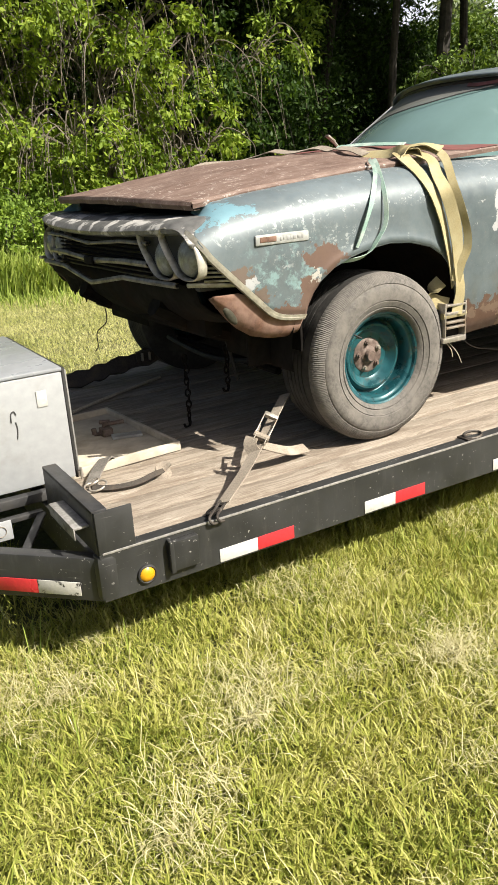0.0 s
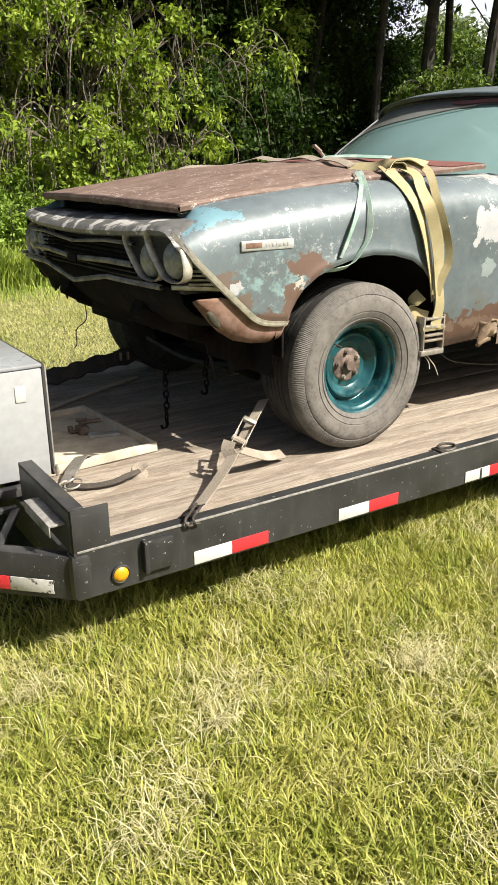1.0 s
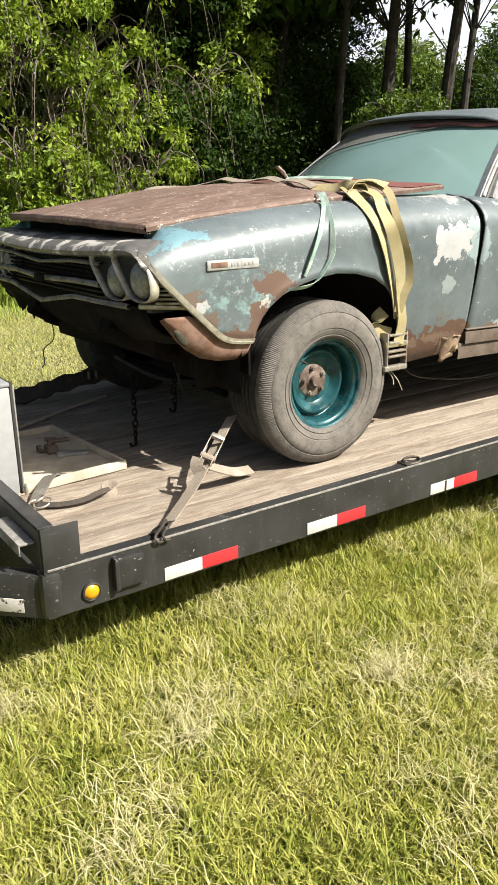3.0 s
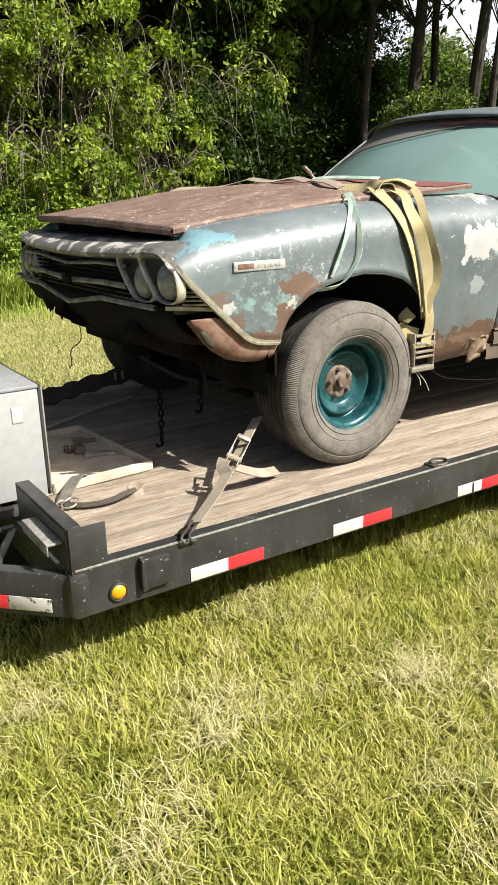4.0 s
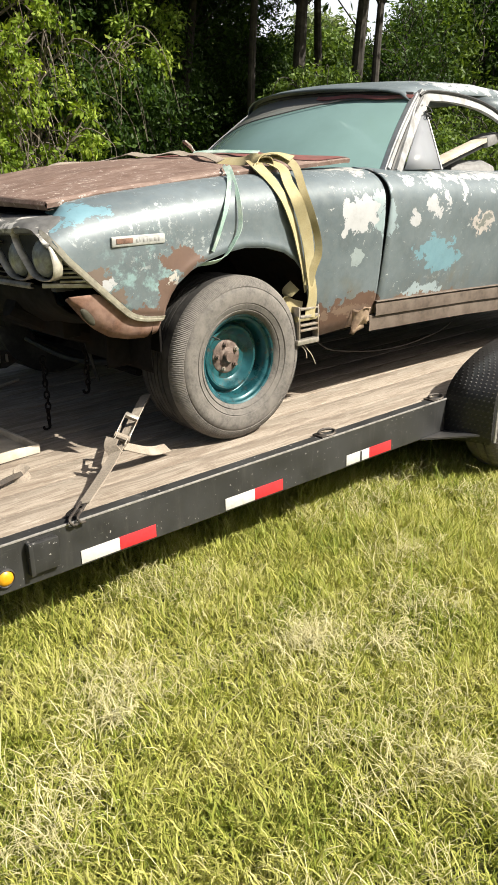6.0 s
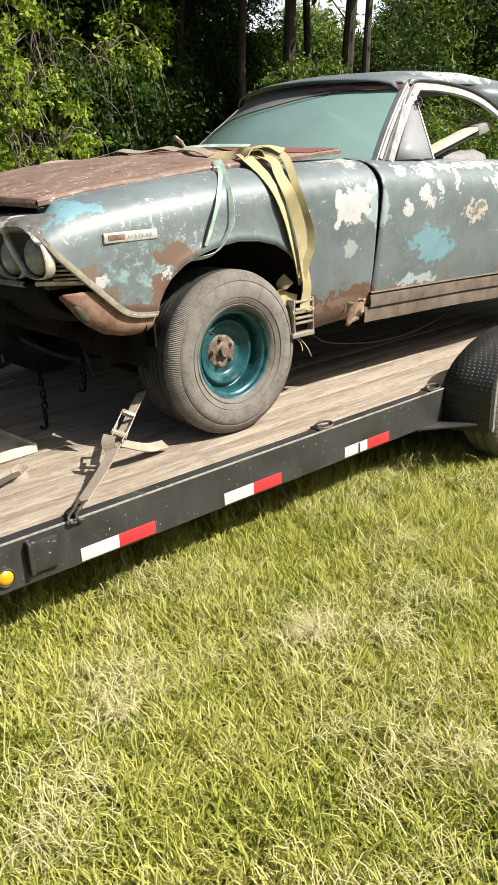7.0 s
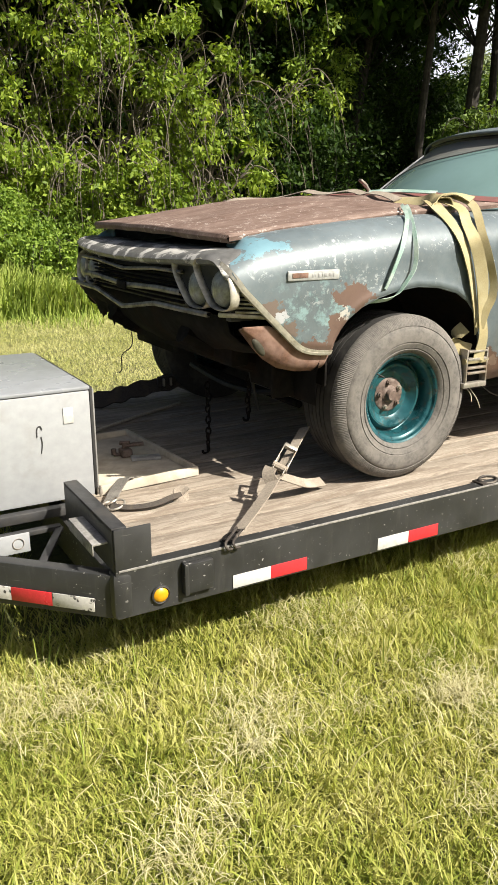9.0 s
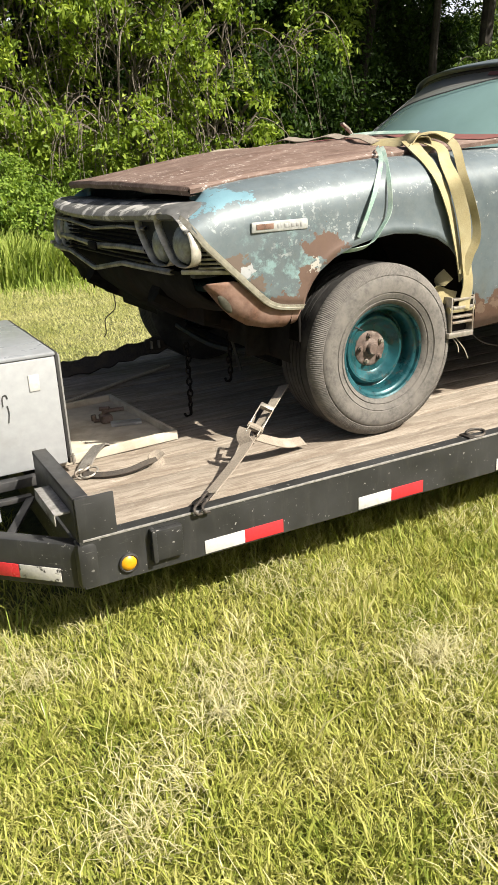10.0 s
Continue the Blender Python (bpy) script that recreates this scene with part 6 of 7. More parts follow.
# inside
bm = box(2.95, CY - 0.72, 1.05, 3.45, CY + 0.72, 1.16, 0.04)
slab(bm, 3.08, CY - 0.74, 1.10, 3.56, CY + 0.74, 1.485, 0.09)
part("bench_seat", bm, M_SEAT, car, "faded grey bench seat")
bm = bmesh.new()
tube(bm, [(2.72 + 0.05 * math.cos(a * math.pi / 12), CY - 0.36 + 0.19 * math.sin(a * math.pi / 12), 1.36 + 0.18 * math.cos(a * math.pi / 12)) for a in range(24)], 0.012, 6, True)
part("steering_wheel", bm, M_GASKET, car)
bm = box(2.32, CY - 0.75, 1.30, 2.52, CY + 0.75, 1.44, 0.04)
part("dashboard", bm, M_SEAT, car, "dusty dashboard")
part("bed_floor", box(3.95, CY - 0.80, 0.98, 5.40, CY + 0.80, 1.0, 0.003), M_DARKMETAL, car)
part("cab_back", box(3.93, CY - 0.78, 0.74, 3.96, CY + 0.78, 1.42, 0.004), M_PAINT, car)
part("tailgate", box(5.41, CY - 0.82, 0.80, 5.45, CY + 0.82, 1.36, 0.012), M_PAINT, car, "faded grey-green tailgate")
# fender badge
bm = box(0.782, 0.2425, 1.219, 1.010, 0.254, 1.256, 0.006)
badge = part("badge", bm, M_BADGE, car, "pale worn rectangular fender badge")
part("badge_inset", box(0.800, 0.2405, 1.230, 0.868, 0.2424, 1.248, 0.0008), M_RUST, badge)
for k, (a, b) in enumerate(((0.884, 0.892), (0.897, 0.902), (0.912, 0.924), (0.930, 0.934), (0.940, 0.952), (0.958, 0.971), (0.977, 0.984))):
    part("badge_mark", box(a, 0.2414, 1.230 + 0.002 * (k % 2), b, 0.2424, 1.244, 0.0003), M_DOORTRIM, badge)

# ---- loose things on the trailer ----


def box_thing():
    """A white steel cabinet lying on the tongue, with a dark seal round its edge."""
    t = thing("metal_box", "white enamelled metal box with a grey lid on the trailer", "box")
    x0, x1, y0, y1, z0, z1 = -0.62, 0.168, 0.615, 1.42, 0.405, 0.838
    bm = box(x0, y0, z0, x1 - 0.022, y1, z1 - 0.016, 0.008)
    body = part("body", bm, M_WHITE, t)
    part("lid", box(x0 - 0.002, y0 - 0.002, z1 - 0.015, x1 - 0.02, y1, z1, 0.005), M_GREYTOP, t, "grey sheet lid")
    part("end_seal", box(x1 - 0.021, y0 + 0.004, z0 - 0.004, x1 - 0.009, y1 - 0.004, z1 - 0.004, 0.003), M_GASKET, t, "black rubber seal")
    part("end_panel", box(x1 - 0.008, y0 + 0.016, z0 + 0.004, x1, y1 - 0.01, z1 - 0.016, 0.003), M_ENDPANEL, t)
    part("sticker", box(0.040, y0 - 0.0035, 0.705, 0.078, y0 - 0.0006, 0.765, 0.0005), M_TAPE_W, body, "torn white sticker")
    for a in (((-0.062, 0.668), (-0.060, 0.700), (-0.048, 0.708), (-0.042, 0.694)), ((-0.047, 0.668), (-0.044, 0.64), (-0.050, 0.604))):
        bm = bmesh.new()
        tube(bm, smooth_line([(x, y0 - 0.002, z) for x, z in a], 4), 0.0022, 6)
        part("handle_slot", bm, M_INK, body, "bent black wire pull")
    bm = box(x1 - 0.016, y0 - 0.012, z0 + 0.002, x1 + 0.004, y0 + 0.012, z0 + 0.026, 0.003)
    tube(bm, [(x1 - 0.006, y0 - 0.014, z0 - 0.006), (x1 - 0.006, y0 - 0.014, z0 + 0.04)], 0.005, 8)
    part("hinge", bm, M_ZINC, t)


def tray_thing():
    """A shallow wooden tray with a raised rim, lying askew on the deck."""
    t = thing("wooden_tray", "shallow plywood tray with a raised rim lying on the planks", "tray")
    t.matrix_world = pose(0.640, 0.715, DECK + 0.001, 0, 0, 184)
    w, d = 0.60, 0.72
    part("base", box(0.004, -d + 0.004, 0.0, w - 0.004, -0.004, 0.012, 0.002), M_TRAYWOOD, t)
    for a in ((0, -0.018, w, 0.0), (0, -d, w, -d + 0.018), (0, -d + 0.0185, 0.018, -0.0185), (w - 0.018, -d + 0.0185, w, -0.0185)):
        part("rim_strip", box(a[0], a[1], 0.0, a[2], a[3], 0.040, 0.003), M_TRAYWOOD, t)
    h = thing("bolt_scrap", "rusty bolts and a bracket lying in the tray", "hardware")
    bm = bmesh.new()
    tube(bm, [(0.40, 1.11, DECK + 0.022), (0.445, 1.10, DECK + 0.022)], 0.008, 8)
    tube(bm, [(0.402, 1.11, DECK + 0.024), (0.400, 1.11, DECK + 0.050)], 0.012, 6)
    tube(bm, [(0.445, 1.10, DECK + 0.018), (0.448, 1.10, DECK + 0.075)], 0.010, 8)
    tube(bm, [(0.448, 1.10, DECK + 0.062), (0.535, 1.08, DECK + 0.064)], 0.010, 8)
    slab(bm, 0.425, 1.06, DECK + 0.013, 0.475, 1.12, DECK + 0.05, 0.006)
    tube(bm, [(0.436, 1.12, DECK + 0.070), (0.470, 1.09, DECK + 0.073)], 0.011, 6)
    part("bolt", bm, M_HUB, h)
    bm = bmesh.new()
    beam(bm, (0.45, 1.02, DECK + 0.022), (0.58, 0.99, DECK + 0.019), 0.055, 0.014, 0.003)
    part("bracket", bm, M_DOORTRIM, h)


def ratchet(t, c, along, up, size=1.0, mat=M_ZINC):
    """A ratchet buckle at c: side plates, spool, handle."""
    along, up = Vector(along).normalized(), Vector(up).normalized()
    across = up.cross(along).normalized()
    up = along.cross(across).normalized()
    m = Matrix((along, across, up)).transposed().to_4x4()
    m.translation = c
    r = part("ratchet", bmesh.new(), mat, t, "scuffed steel ratchet buckle")
    bm = bmesh.new()
    for s in (-1, 1):
        slab(bm, -0.055 * size, s * 0.026 * size - 0.002, -0.014 * size, 0.06 * size, s * 0.026 * size + 0.002, 0.022 * size, 0.002, m)
    r.data = mesh_of("ratchet", bm, mat)
    bm = bmesh.new()
    tube(bm, [m @ Vector((0.0, -0.036 * size, 0.006)), m @ Vector((0.0, 0.036 * size, 0.006))], 0.017 * size, 10)
    part("spool", bm, M_STRAP_T, r)
    hm = m @ Matrix.Translation((0.01 * size, 0, 0.012 * size)) @ Matrix.Rotation(radians(-9), 4, "Y")
    bm = bmesh.new()
    for s in (-1, 1):
        slab(bm, 0.0, s * 0.031 * size - 0.002, -0.008 * size, 0.13 * size, s * 0.031 * size + 0.002, 0.010 * size, 0.001, hm)
    slab(bm, 0.11 * size, -0.033 * size, -0.010 * size, 0.135 * size, 0.033 * size, 0.012 * size, 0.004, hm)
    part("handle", bm, mat, r)


def near_strap():
    """The tie-down from the near rail to the front axle."""
    t = thing("tie_down_strap", "tan grimy ratchet strap from the rail to under the car", "strap")
    a, b, c = Vector((0.470, 0.045, 0.402)), Vector((0.775, 0.275, 0.495)), Vector((1.02, 0.47, 0.590))
    side = Vector((0.62, -0.66, 0.30))
    bm = bmesh.new()
    ribbon(bm, smooth_line([a, a.lerp(b, 0.5) + Vector((0.006, 0, -0.004)), b - (b - a).normalized() * 0.03], 5), [side] * 11, 0.050, 0.004)
    part("webbing", bm, M_STRAP_T, t)
    bm = bmesh.new()
    ribbon(bm, [b + (c - b).normalized() * 0.03, b.lerp(c, 0.5), c], [side] * 3, 0.046, 0.004)
    part("webbing", bm, M_STRAP_T, t)
    ratchet(t, b + Vector((0, 0, 0.012)), (c - b), (0.2, -0.4, 1), 0.85)
    bm = bmesh.new()
    tail = smooth_line([b + Vector((-0.01, -0.01, -0.01)), b + Vector((0.06, 0.0, -0.045)), b + Vector((0.15, 0.03, -0.085)), b + Vector((0.245, 0.055, -0.102))], 5)
    ribbon(bm, tail, [(0.35, 0.85, 0.35)] * len(tail), 0.048, 0.004)
    part("loose_tail", bm, M_STRAP_T, t)
    bm = bmesh.new()
    tail = smooth_line([b + Vector((-0.045, -0.01, 0.028)), b + Vector((-0.062, -0.02, 0.0)), b + Vector((-0.05, -0.05, -0.035))], 5)
    ribbon(bm, tail, [(0.6, -0.7, 0.1)] * len(tail), 0.05, 0.006)
    part("strap_fold", bm, M_STRAP_T, t)
    for dx in (-0.014, 0.016):
        bm = bmesh.new()
        tube(bm, smooth_line([a + Vector((dx + 0.01, 0.01, 0.004)), Vector((0.425 + dx, 0.015, 0.392)), Vector((0.40 + dx, -0.008, 0.386)), Vector((0.405 + dx, -0.016, 0.370)), Vector((0.425 + dx, -0.010, 0.364))], 5), 0.005, 8)
        part("hook", bm, M_RING, t, "twisted rusty steel hook")
    bm = bmesh.new()
    tube(bm, [(0.43 + 0.03 * math.cos(k * math.pi / 7), 0.035 + 0.02 * math.sin(k * math.pi / 7), 0.388 + 0.008 * math.cos(k * math.pi / 7)) for k in range(14)], 0.0045, 6, True)
    part("ring", bm, M_DARKMETAL, t)


def far_strap():
    t = thing("tie_down_strap", "dark dirty strap with a buckle, stretched low across the far side", "strap")
    bm = bmesh.new()
    pts = smooth_line([(0.52, 2.10, 0.400), (0.70, 2.04, 0.425), (0.86, 2.0, 0.462), (1.10, 1.98, 0.497), (1.28, 1.95, 0.545)], 5)
    ribbon(bm, pts, [(0.25, 0.45, 0.85)] * len(pts), [0.085 + 0.018 * math.sin(k * 1.9) for k in range(len(pts))], 0.022)
    part("webbing", bm, M_STRAP_D, t)
    for k, x in enumerate((1.01, 1.055)):
        part("buckle_bar", box(x, 1.935, 0.480, x + 0.012, 1.95, 0.525, 0.002), M_ZINC, t)
    part("buckle", box(0.985, 1.952, 0.470, 1.10, 1.975, 0.535, 0.006), M_STRAP_D, t)
    r = thing("rod", "thin pale stick lying across the planks", "stick")
    bm = bmesh.new()
    tube(bm, [(0.36, 1.515, DECK + 0.010), (0.78, 1.75, DECK + 0.012), (1.095, 1.905, DECK + 0.010)], 0.009, 8)
    part("shaft", bm, M_ROPE, r)


def scrap_strap():
    t = thing("strap_scrap", "short worn strap end with a steel ring lying on the deck", "strap")
    bm = bmesh.new()
    pts = smooth_line([(0.18, 0.555, DECK + 0.018), (0.235, 0.62, DECK + 0.045), (0.295, 0.69, DECK + 0.055), (0.335, 0.735, DECK + 0.02)], 5)
    ribbon(bm, pts, [(0.75, -0.6, 0.2)] * len(pts), 0.052, 0.006)
    part("webbing", bm, M_STRAP_GREY, t)
    bm = bmesh.new()
    pts = smooth_line([(0.175, 0.530, DECK + 0.012), (0.24, 0.475, DECK + 0.012), (0.325, 0.455, DECK + 0.016), (0.405, 0.475, DECK + 0.022), (0.455, 0.495, DECK + 0.018)], 5)
    ribbon(bm, pts, [(0.15, 0.8, 0.55)] * len(pts), 0.022, 0.010)
    part("dark_tail", bm, M_STRAP_D, t)
    bm = bmesh.new()
    lathe_pts = [(0.452 + 0.026 * math.cos(k * math.pi / 8), 0.490 + 0.020 * math.sin(k * math.pi / 8), DECK + 0.020 + 0.018 * math.sin(k * math.pi / 8 + 0.6)) for k in range(16)]
    ribbon(bm, lathe_pts, [(0.3, 0.4, 0.9)] * 16, 0.03, 0.005)
    part("end_loop", bm, M_STRAP_T, t)
    for k, (dx, dy, r) in enumerate(((0, 0, 0.030), (0.02, -0.012, 0.034), (0.008, 0.014, 0.026))):
        bm = bmesh.new()
        tube(bm, [(0.175 + dx + r * math.cos(a * math.pi / 8), 0.535 + dy + r * math.sin(a * math.pi / 8) * 0.8, DECK + 0.010 + 0.007 * k + 0.010 * math.sin(a * math.pi / 8 + k)) for a in range(16)], 0.0042, 7, True)
        part("ring", bm, M_ZINC, t, "steel ring")


def chain(name, label, top, length, links, jit):
    t = thing(name, label, "chain")
    rnd = random.Random(jit)
    step = length / links
    for k in range(links):
        c = Vector(top) + Vector((rnd.gauss(0, 0.003), rnd.gauss(0, 0.003), -step * (k + 0.5)))
        a = (k % 2) * math.pi / 2 + rnd.gauss(0, 0.3)
        d = Vector((math.cos(a), math.sin(a), 0))
        bm = bmesh.new()
        pts = [c + d * 0.011 * math.cos(q * math.pi / 6) + Vector((0, 0, step * 0.66 * math.sin(q * math.pi / 6))) for q in range(12)]
        tube(bm, pts, 0.0042, 6, True)
        part("link", bm, M_DARKMETAL, t)
    bm = bmesh.new()
    e = Vector(top) - Vector((0, 0, length - 0.004))
    tube(bm, smooth_line([e, e + Vector((-0.012, -0.01, -0.012)), e + Vector((-0.035, -0.02, -0.006)), e + Vector((-0.04, -0.02, 0.008))], 3), 0.006, 6)
    part("hook", bm, M_DARKMETAL, t)


def yellow_strap():
    """A loop of broad webbing over the hood's rear corner, ending in a ratchet by the wheel opening."""
    t = thing("cargo_strap", "broad faded yellow webbing strap looped over the fender", "strap")
    # the band that lies behind
    bm = bmesh.new()
    pts = smooth_line([(1.66, 0.50, 1.505), (1.622, 0.42, 1.478), (1.597, 0.30, 1.415), (1.612, 0.240, 1.336), (1.657, 0.236, 1.237), (1.690, 0.238, 1.136), (1.722, 0.246, 1.040), (1.745, 0.256, 0.960)], 6)
    n = len(pts)
    ribbon(bm, pts, [(0.95, 0.05 + 0.5 * k / n, 0.28 - 0.3 * k / n) for k in range(n)], [0.058 - 0.018 * k / n for k in range(n)], 0.004)
    part("webbing", bm, M_STRAP_Y, t)
    # the band in front, down to the ratchet
    bm = bmesh.new()
    pts = smooth_line([(1.68, 0.47, 1.512), (1.700, 0.36, 1.470), (1.668, 0.285, 1.415), (1.656, 0.228, 1.355), (1.686, 0.216, 1.278), (1.722, 0.220, 1.157), (1.750, 0.229, 1.016), (1.764, 0.236, 0.920), (1.752, 0.240, 0.845)], 6)
    n = len(pts)
    ribbon(bm, [p + Vector((0, 0.003 * math.sin(k * 0.6) * (k / n), 0)) for k, p in enumerate(pts)], [(0.95, -0.15 + 0.25 * math.sin(k * 0.21), 0.2 - 0.3 * k / n) for k in range(n)], [0.052 + 0.002 * math.sin(k * 0.5) for k in range(n)], 0.004)
    part("webbing", bm, M_STRAP_Y, t)
    # the slack loop bowing outwards
    bm = bmesh.new()
    pts = smooth_line([(1.69, 0.48, 1.518), (1.745, 0.42, 1.515), (1.760, 0.34, 1.475), (1.718, 0.245, 1.378), (1.732, 0.212, 1.290), (1.766, 0.206, 1.185), (1.772, 0.210, 1.115), (1.750, 0.220, 1.060), (1.735, 0.232, 0.985)], 6)
    n = len(pts)
    ribbon(bm, pts, [Vector((0.85, -0.2 - 0.75 * math.sin(math.pi * min(1, k / n)), 0.15)) for k in range(n)], [0.046 - 0.016 * math.sin(math.pi * k / n) for k in range(n)], 0.004)
    part("webbing", bm, M_STRAP_Y, t)
    # the knot on the hood's corner
    bm = bmesh.new()
    pts = smooth_line([(1.60, 0.66, 1.505), (1.643, 0.55, 1.500), (1.656, 0.47, 1.515), (1.690, 0.42, 1.510), (1.690, 0.41, 1.475), (1.645, 0.415, 1.458), (1.620, 0.44, 1.478), (1.66, 0.45, 1.520), (1.73, 0.42, 1.528), (1.765, 0.36, 1.505)], 6)
    n = len(pts)
    ribbon(bm, pts, [Vector((0.35, 0.75, 0.35 + 0.3 * math.sin(k * 0.25))) for k in range(n)], 0.046, 0.004)
    part("knot", bm, M_STRAP_Y, t)
    bm = bmesh.new()
    pts = smooth_line([(1.705, 0.285, 0.985), (1.672, 0.305, 0.945), (1.678, 0.295, 0.905), (1.725, 0.262, 0.885)], 6)
    ribbon(bm, pts, [(0.4, 0.2, 0.9)] * len(pts), 0.06, 0.004)
    part("webbing", bm, M_STRAP_Y, t)
    # ratchet hanging below
    fr = part("ratchet", bmesh.new(), M_ZINC, t, "scuffed steel ratchet buckle hanging by the wheel")
    bm = box(1.672, 0.232, 0.728, 1.806, 0.262, 0.750, 0.003)
    fr.data = mesh_of("ratchet", bm, M_ZINC)
    for x in (1.690, 1.806):
        part("side_plate", box(x - 0.004, 0.238, 0.743, x + 0.004, 0.285, 0.895, 0.002), M_ZINC, fr)
    for z, h in ((0.790, 0.005), (0.812, 0.005), (0.850, 0.006), (0.884, 0.005)):
        part("cross_bar", box(1.695, 0.236, z - h, 1.801, 0.262, z + h, 0.002), M_ZINC, fr)
    part("backing", box(1.696, 0.272, 0.735, 1.80, 0.282, 0.88, 0.002), M_DARKMETAL, fr)
    bm = bmesh.new()
    tube(bm, [(1.682, 0.252, 0.842), (1.814, 0.252, 0.842)], 0.014, 8)
    part("spool", bm, M_STRAP_Y, fr)
    for k, (a, b) in enumerate((((1.735, 0.26, 0.72), (1.80, 0.25, 0.625)), ((1.72, 0.26, 0.72), (1.745, 0.25, 0.66)))):
        bm = bmesh.new()
        tube(bm, smooth_line([a, Vector(a).lerp(Vector(b), 0.5) + Vector((0.01, 0, 0.0)), b], 4), 0.0022, 5)
        part("frayed_thread", bm, M_ROPE, t)


def green_strap():
    t = thing("thin_strap", "thin pale green strap hanging in two loops over the fender", "strap")
    bm = bmesh.new()
    pts = smooth_line([(1.52, 0.52, 1.485), (1.466, 0.45, 1.478), (1.400, 0.34, 1.436), (1.300, 0.240, 1.335), (1.245, 0.228, 1.227), (1.222, 0.236, 1.172)], 6)
    n = len(pts)
    ribbon(bm, pts, [(0.9, 0.2, 0.5)] * n, [0.012 + 0.012 * k / n for k in range(n)], 0.003)
    part("webbing", bm, M_STRAP_G, t)
    bm = bmesh.new()
    pts = smooth_line([(1.50, 0.47, 1.482), (1.46, 0.40, 1.458), (1.372, 0.255, 1.365), (1.357, 0.226, 1.264), (1.320, 0.224, 1.202), (1.262, 0.244, 1.136), (1.141, 0.272, 1.122), (1.065, 0.287, 1.108)], 6)
    n = len(pts)
    ribbon(bm, pts, [Vector((0.5, -0.55, 0.25 + 0.5 * k / n)) for k in range(n)], 0.017, 0.003)
    part("webbing", bm, M_STRAP_G, t)
    bm = bmesh.new()
    pts = smooth_line([(1.78, 1.08, 1.548), (1.817, 1.0, 1.552), (1.832, 0.85, 1.548), (1.872, 0.70, 1.540)], 5)
    ribbon(bm, pts, [(0.7, 0.3, 0.35)] * len(pts), 0.03, 0.004)
    part("webbing", bm, M_STRAP_G, t)


def hood_strap():
    """A flat strap laid over the hood's crown from the knot to the far side."""
    t = thing("hood_strap", "weathered tan strap lying across the rusty hood", "strap")
    way = smooth_line([(1.60, 0.64, 0), (1.632, 0.85, 0), (1.688, 1.10, 0), (1.726, 1.45, 0), (1.629, 1.75, 0), (1.42, 1.93, 0)], 7)
    bm = bmesh.new()
    n = len(way)
    ribbon(bm, [(p.x, p.y, hood_z(p.x, p.y) + 0.012 + 0.014 * math.sin(k * 0.33) ** 2) for k, p in enumerate(way)], [(0.9, -0.2, 0.25)] * n, 0.045, 0.004)
    part("webbing", bm, M_STRAP_T, t)
    w = thing("wiper_arm", "broken metal wiper arm sticking up from the cowl", "wiper")
    bm = bmesh.new()
    tube(bm, [(1.97, 1.28, 1.525), (1.915, 1.27, 1.575), (1.885, 1.265, 1.594)], 0.009, 8)
    slab(bm, -0.03, -0.012, -0.006, 0.03, 0.012, 0.006, 0.003, pose(1.885, 1.265, 1.597, 0, 30, 10))
    part("arm", bm, M_ZINC, w)


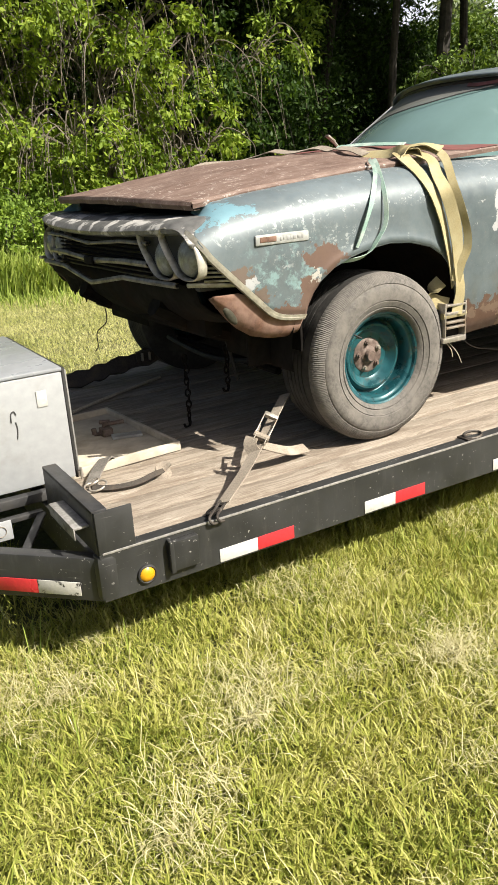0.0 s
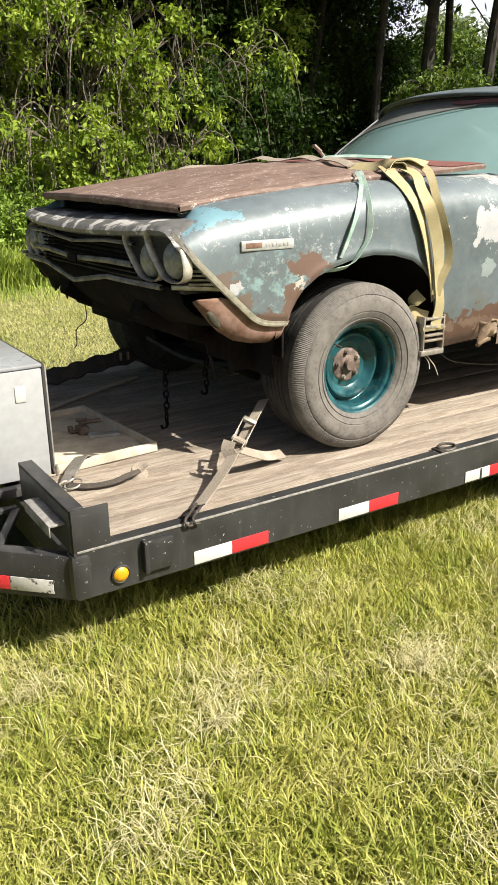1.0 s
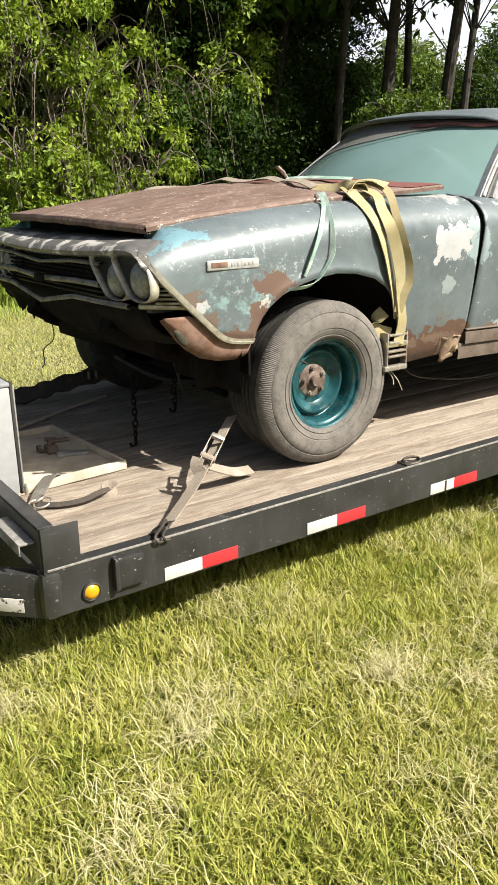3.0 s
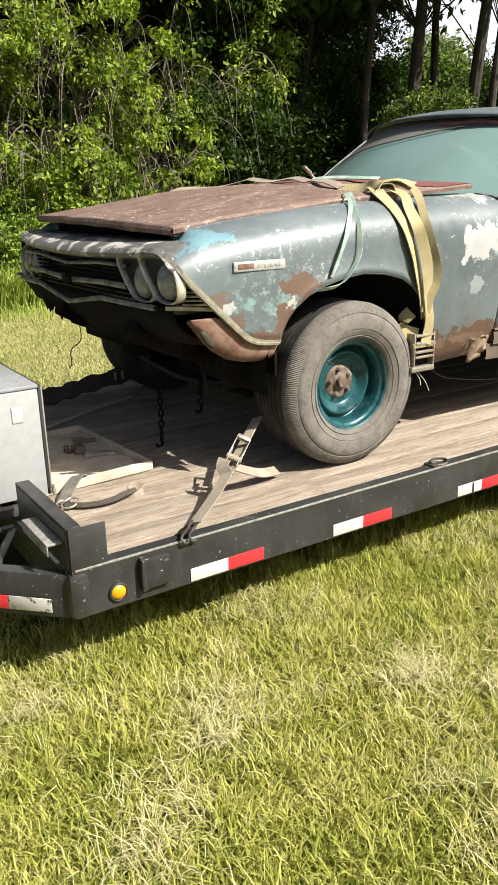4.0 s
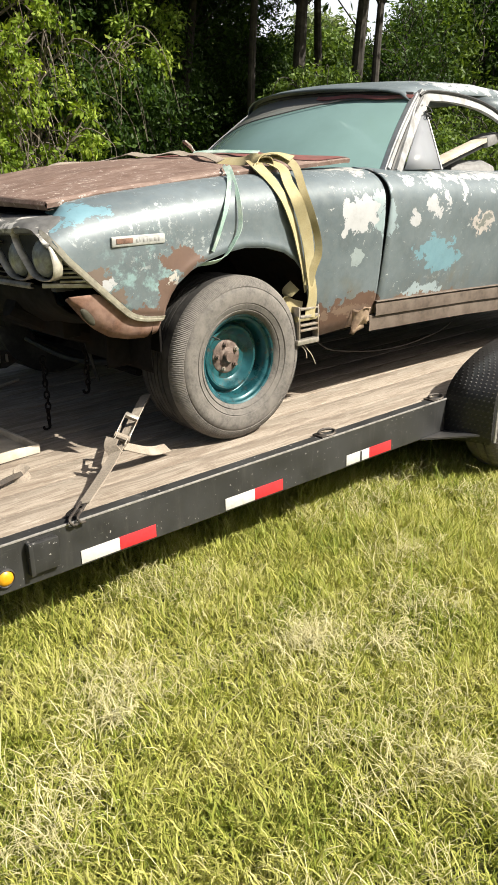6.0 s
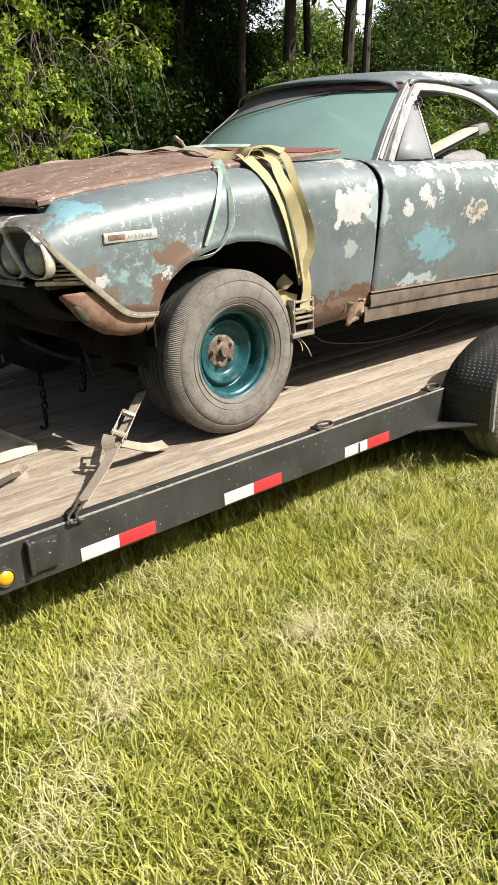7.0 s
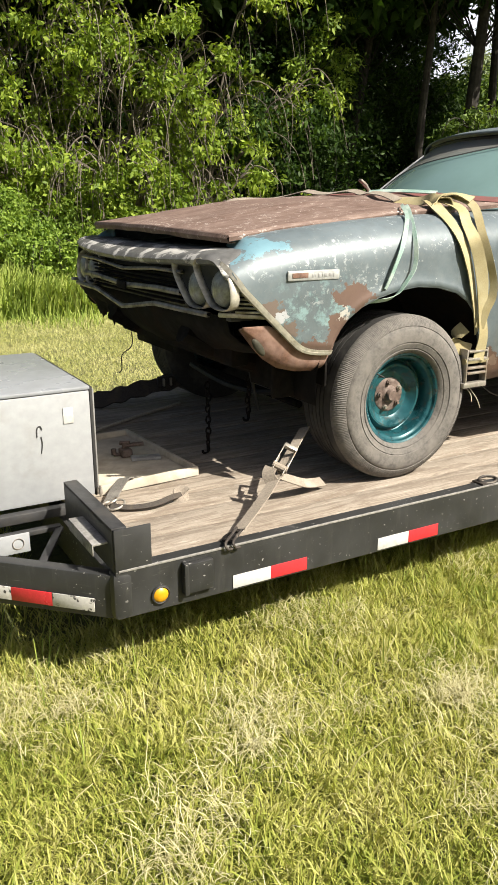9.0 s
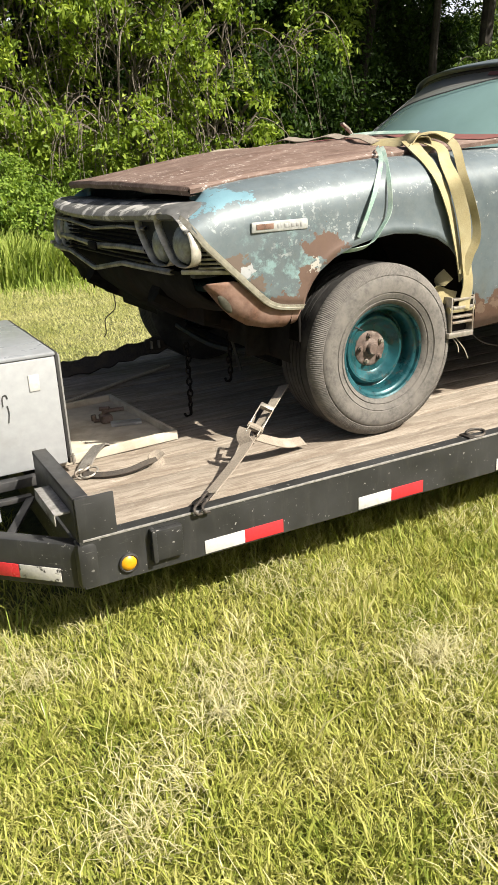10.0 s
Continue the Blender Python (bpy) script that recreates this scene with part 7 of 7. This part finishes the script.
def car_extras():
    # hanging wire under the sill
    bm = bmesh.new()
    tube(bm, smooth_line([(1.95, 0.45, 0.72), (2.10, 0.48, 0.615), (2.262, 0.5, 0.568), (2.50, 0.5, 0.530), (2.724, 0.5, 0.520), (2.95, 0.5, 0.535), (3.15, 0.5, 0.575), (3.40, 0.5, 0.70)], 5), 0.0028, 5)
    part("loose_wire", bm, M_RING, car, "thin wire sagging under the sill")
    # torn flap of sill metal
    bm = bmesh.new()
    rows = []
    for i in range(7):
        r = []
        for k in range(7):
            u, v = i / 6, k / 6
            r.append((2.075 + 0.115 * u + 0.02 * v * (1 - u), Y0 + 0.045 - 0.035 * math.sin(u * 2.6) * (0.4 + v) + 0.018 * noise.noise(Vector((u * 4, v * 4, 2))), 0.715 + 0.115 * v + 0.03 * u * (1 - v) + 0.03 * noise.noise(Vector((u * 3, v * 3, 7)))))
        rows.append(r)
    sheet(bm, rows)
    solid(part("torn_flap", bm, M_FLAP, car, "bent torn pale flap of sill metal"), 0.004)
    # brown-grey band and tape on the windshield
    edge = [(-1, 0.97), (-0.54, 0.93), (-0.33, 0.87), (-0.04, 0.79), (0.38, 0.71), (0.73, 0.58), (0.9, 0.32), (1, 0.05)]
    bm = bmesh.new()
    rows = []
    for k in range(41):
        v = k / 20 - 1
        lo = lerp(edge, v)
        rows.append([wind_pt(lo + (0.99 - lo) * i / 8, v * 0.985) + Vector((-0.006, 0, 0.004)) for i in range(9)])
    sheet(bm, rows)
    f = part("top_band", bm, M_TOPBAND, ws, "brown-grey band across the top of the windshield")
    f.visible_shadow = False
    bm = bmesh.new()
    ribbon(bm, [wind_pt(lerp(edge, v / 20 - 1) - 0.008, (v / 20 - 1) * 0.985) + Vector((-0.009, 0, 0.006)) for v in range(41)], [(-0.6, 0, -0.8)] * 41, 0.007, 0.002)
    part("band_edge", bm, M_INK, ws)
    bm = bmesh.new()
    ribbon(bm, [wind_pt(0.955 - 0.012 * math.sin(k * 0.7), -0.30 - 0.72 * k / 16) + Vector((-0.014, 0, 0.008)) for k in range(17)], [(-0.6, 0, -0.8)] * 17, 0.020, 0.003)
    part("red_ribbon", bm, M_REDPRIMER, ws, "strip of faded red tape")
    bm = bmesh.new()
    p = Vector((2.80, Y0 + 0.105 + 0.29 * 0.36, 1.715))
    for k in range(5):
        a = k * 1.3
        tube(bm, smooth_line([p, p + Vector((0.02 * math.cos(a), -0.02, 0.02 * math.sin(a))), p + Vector((0.03 * math.cos(a + 0.6), -0.008, 0.03 * math.sin(a + 0.6)))], 3), 0.003, 5)
    part("tied_cord", bm, M_INK, car, "knotted dark cord at the pillar")
    b = thing("board", "pale wooden board lying through the car's cabin", "board")
    bm = bmesh.new()
    beam(bm, (2.74, 0.46, 1.432), (3.40, 0.52, 1.592), 0.085, 0.022, 0.003)
    part("plank", bm, M_TRAYWOOD, b)
    bm = bmesh.new()
    beam(bm, (3.38, 0.53, 1.575), (3.52, 0.54, 1.605), 0.12, 0.06, 0.012)
    part("head", bm, M_SEAT, b)
    # black strip added for the plank's shaded underside
    bm = bmesh.new()
    beam(bm, (2.86, 0.475, 1.436), (3.40, 0.525, 1.566), 0.05, 0.03, 0.003)
    part("shade_strip", bm, M_GASKET, b, "dark strip added as the shade under the board")


box_thing()
tray_thing()
near_strap()
far_strap()
scrap_strap()
chain("hanging_chain", "dark rusty chain hanging from the car to the deck", (0.83, 1.0, 0.70), 0.325, 12, 4)
chain("hanging_chain", "short dark chain hanging under the radiator frame", (1.02, 0.95, 0.72), 0.20, 8, 7)
yellow_strap()
green_strap()
hood_strap()
car_extras()
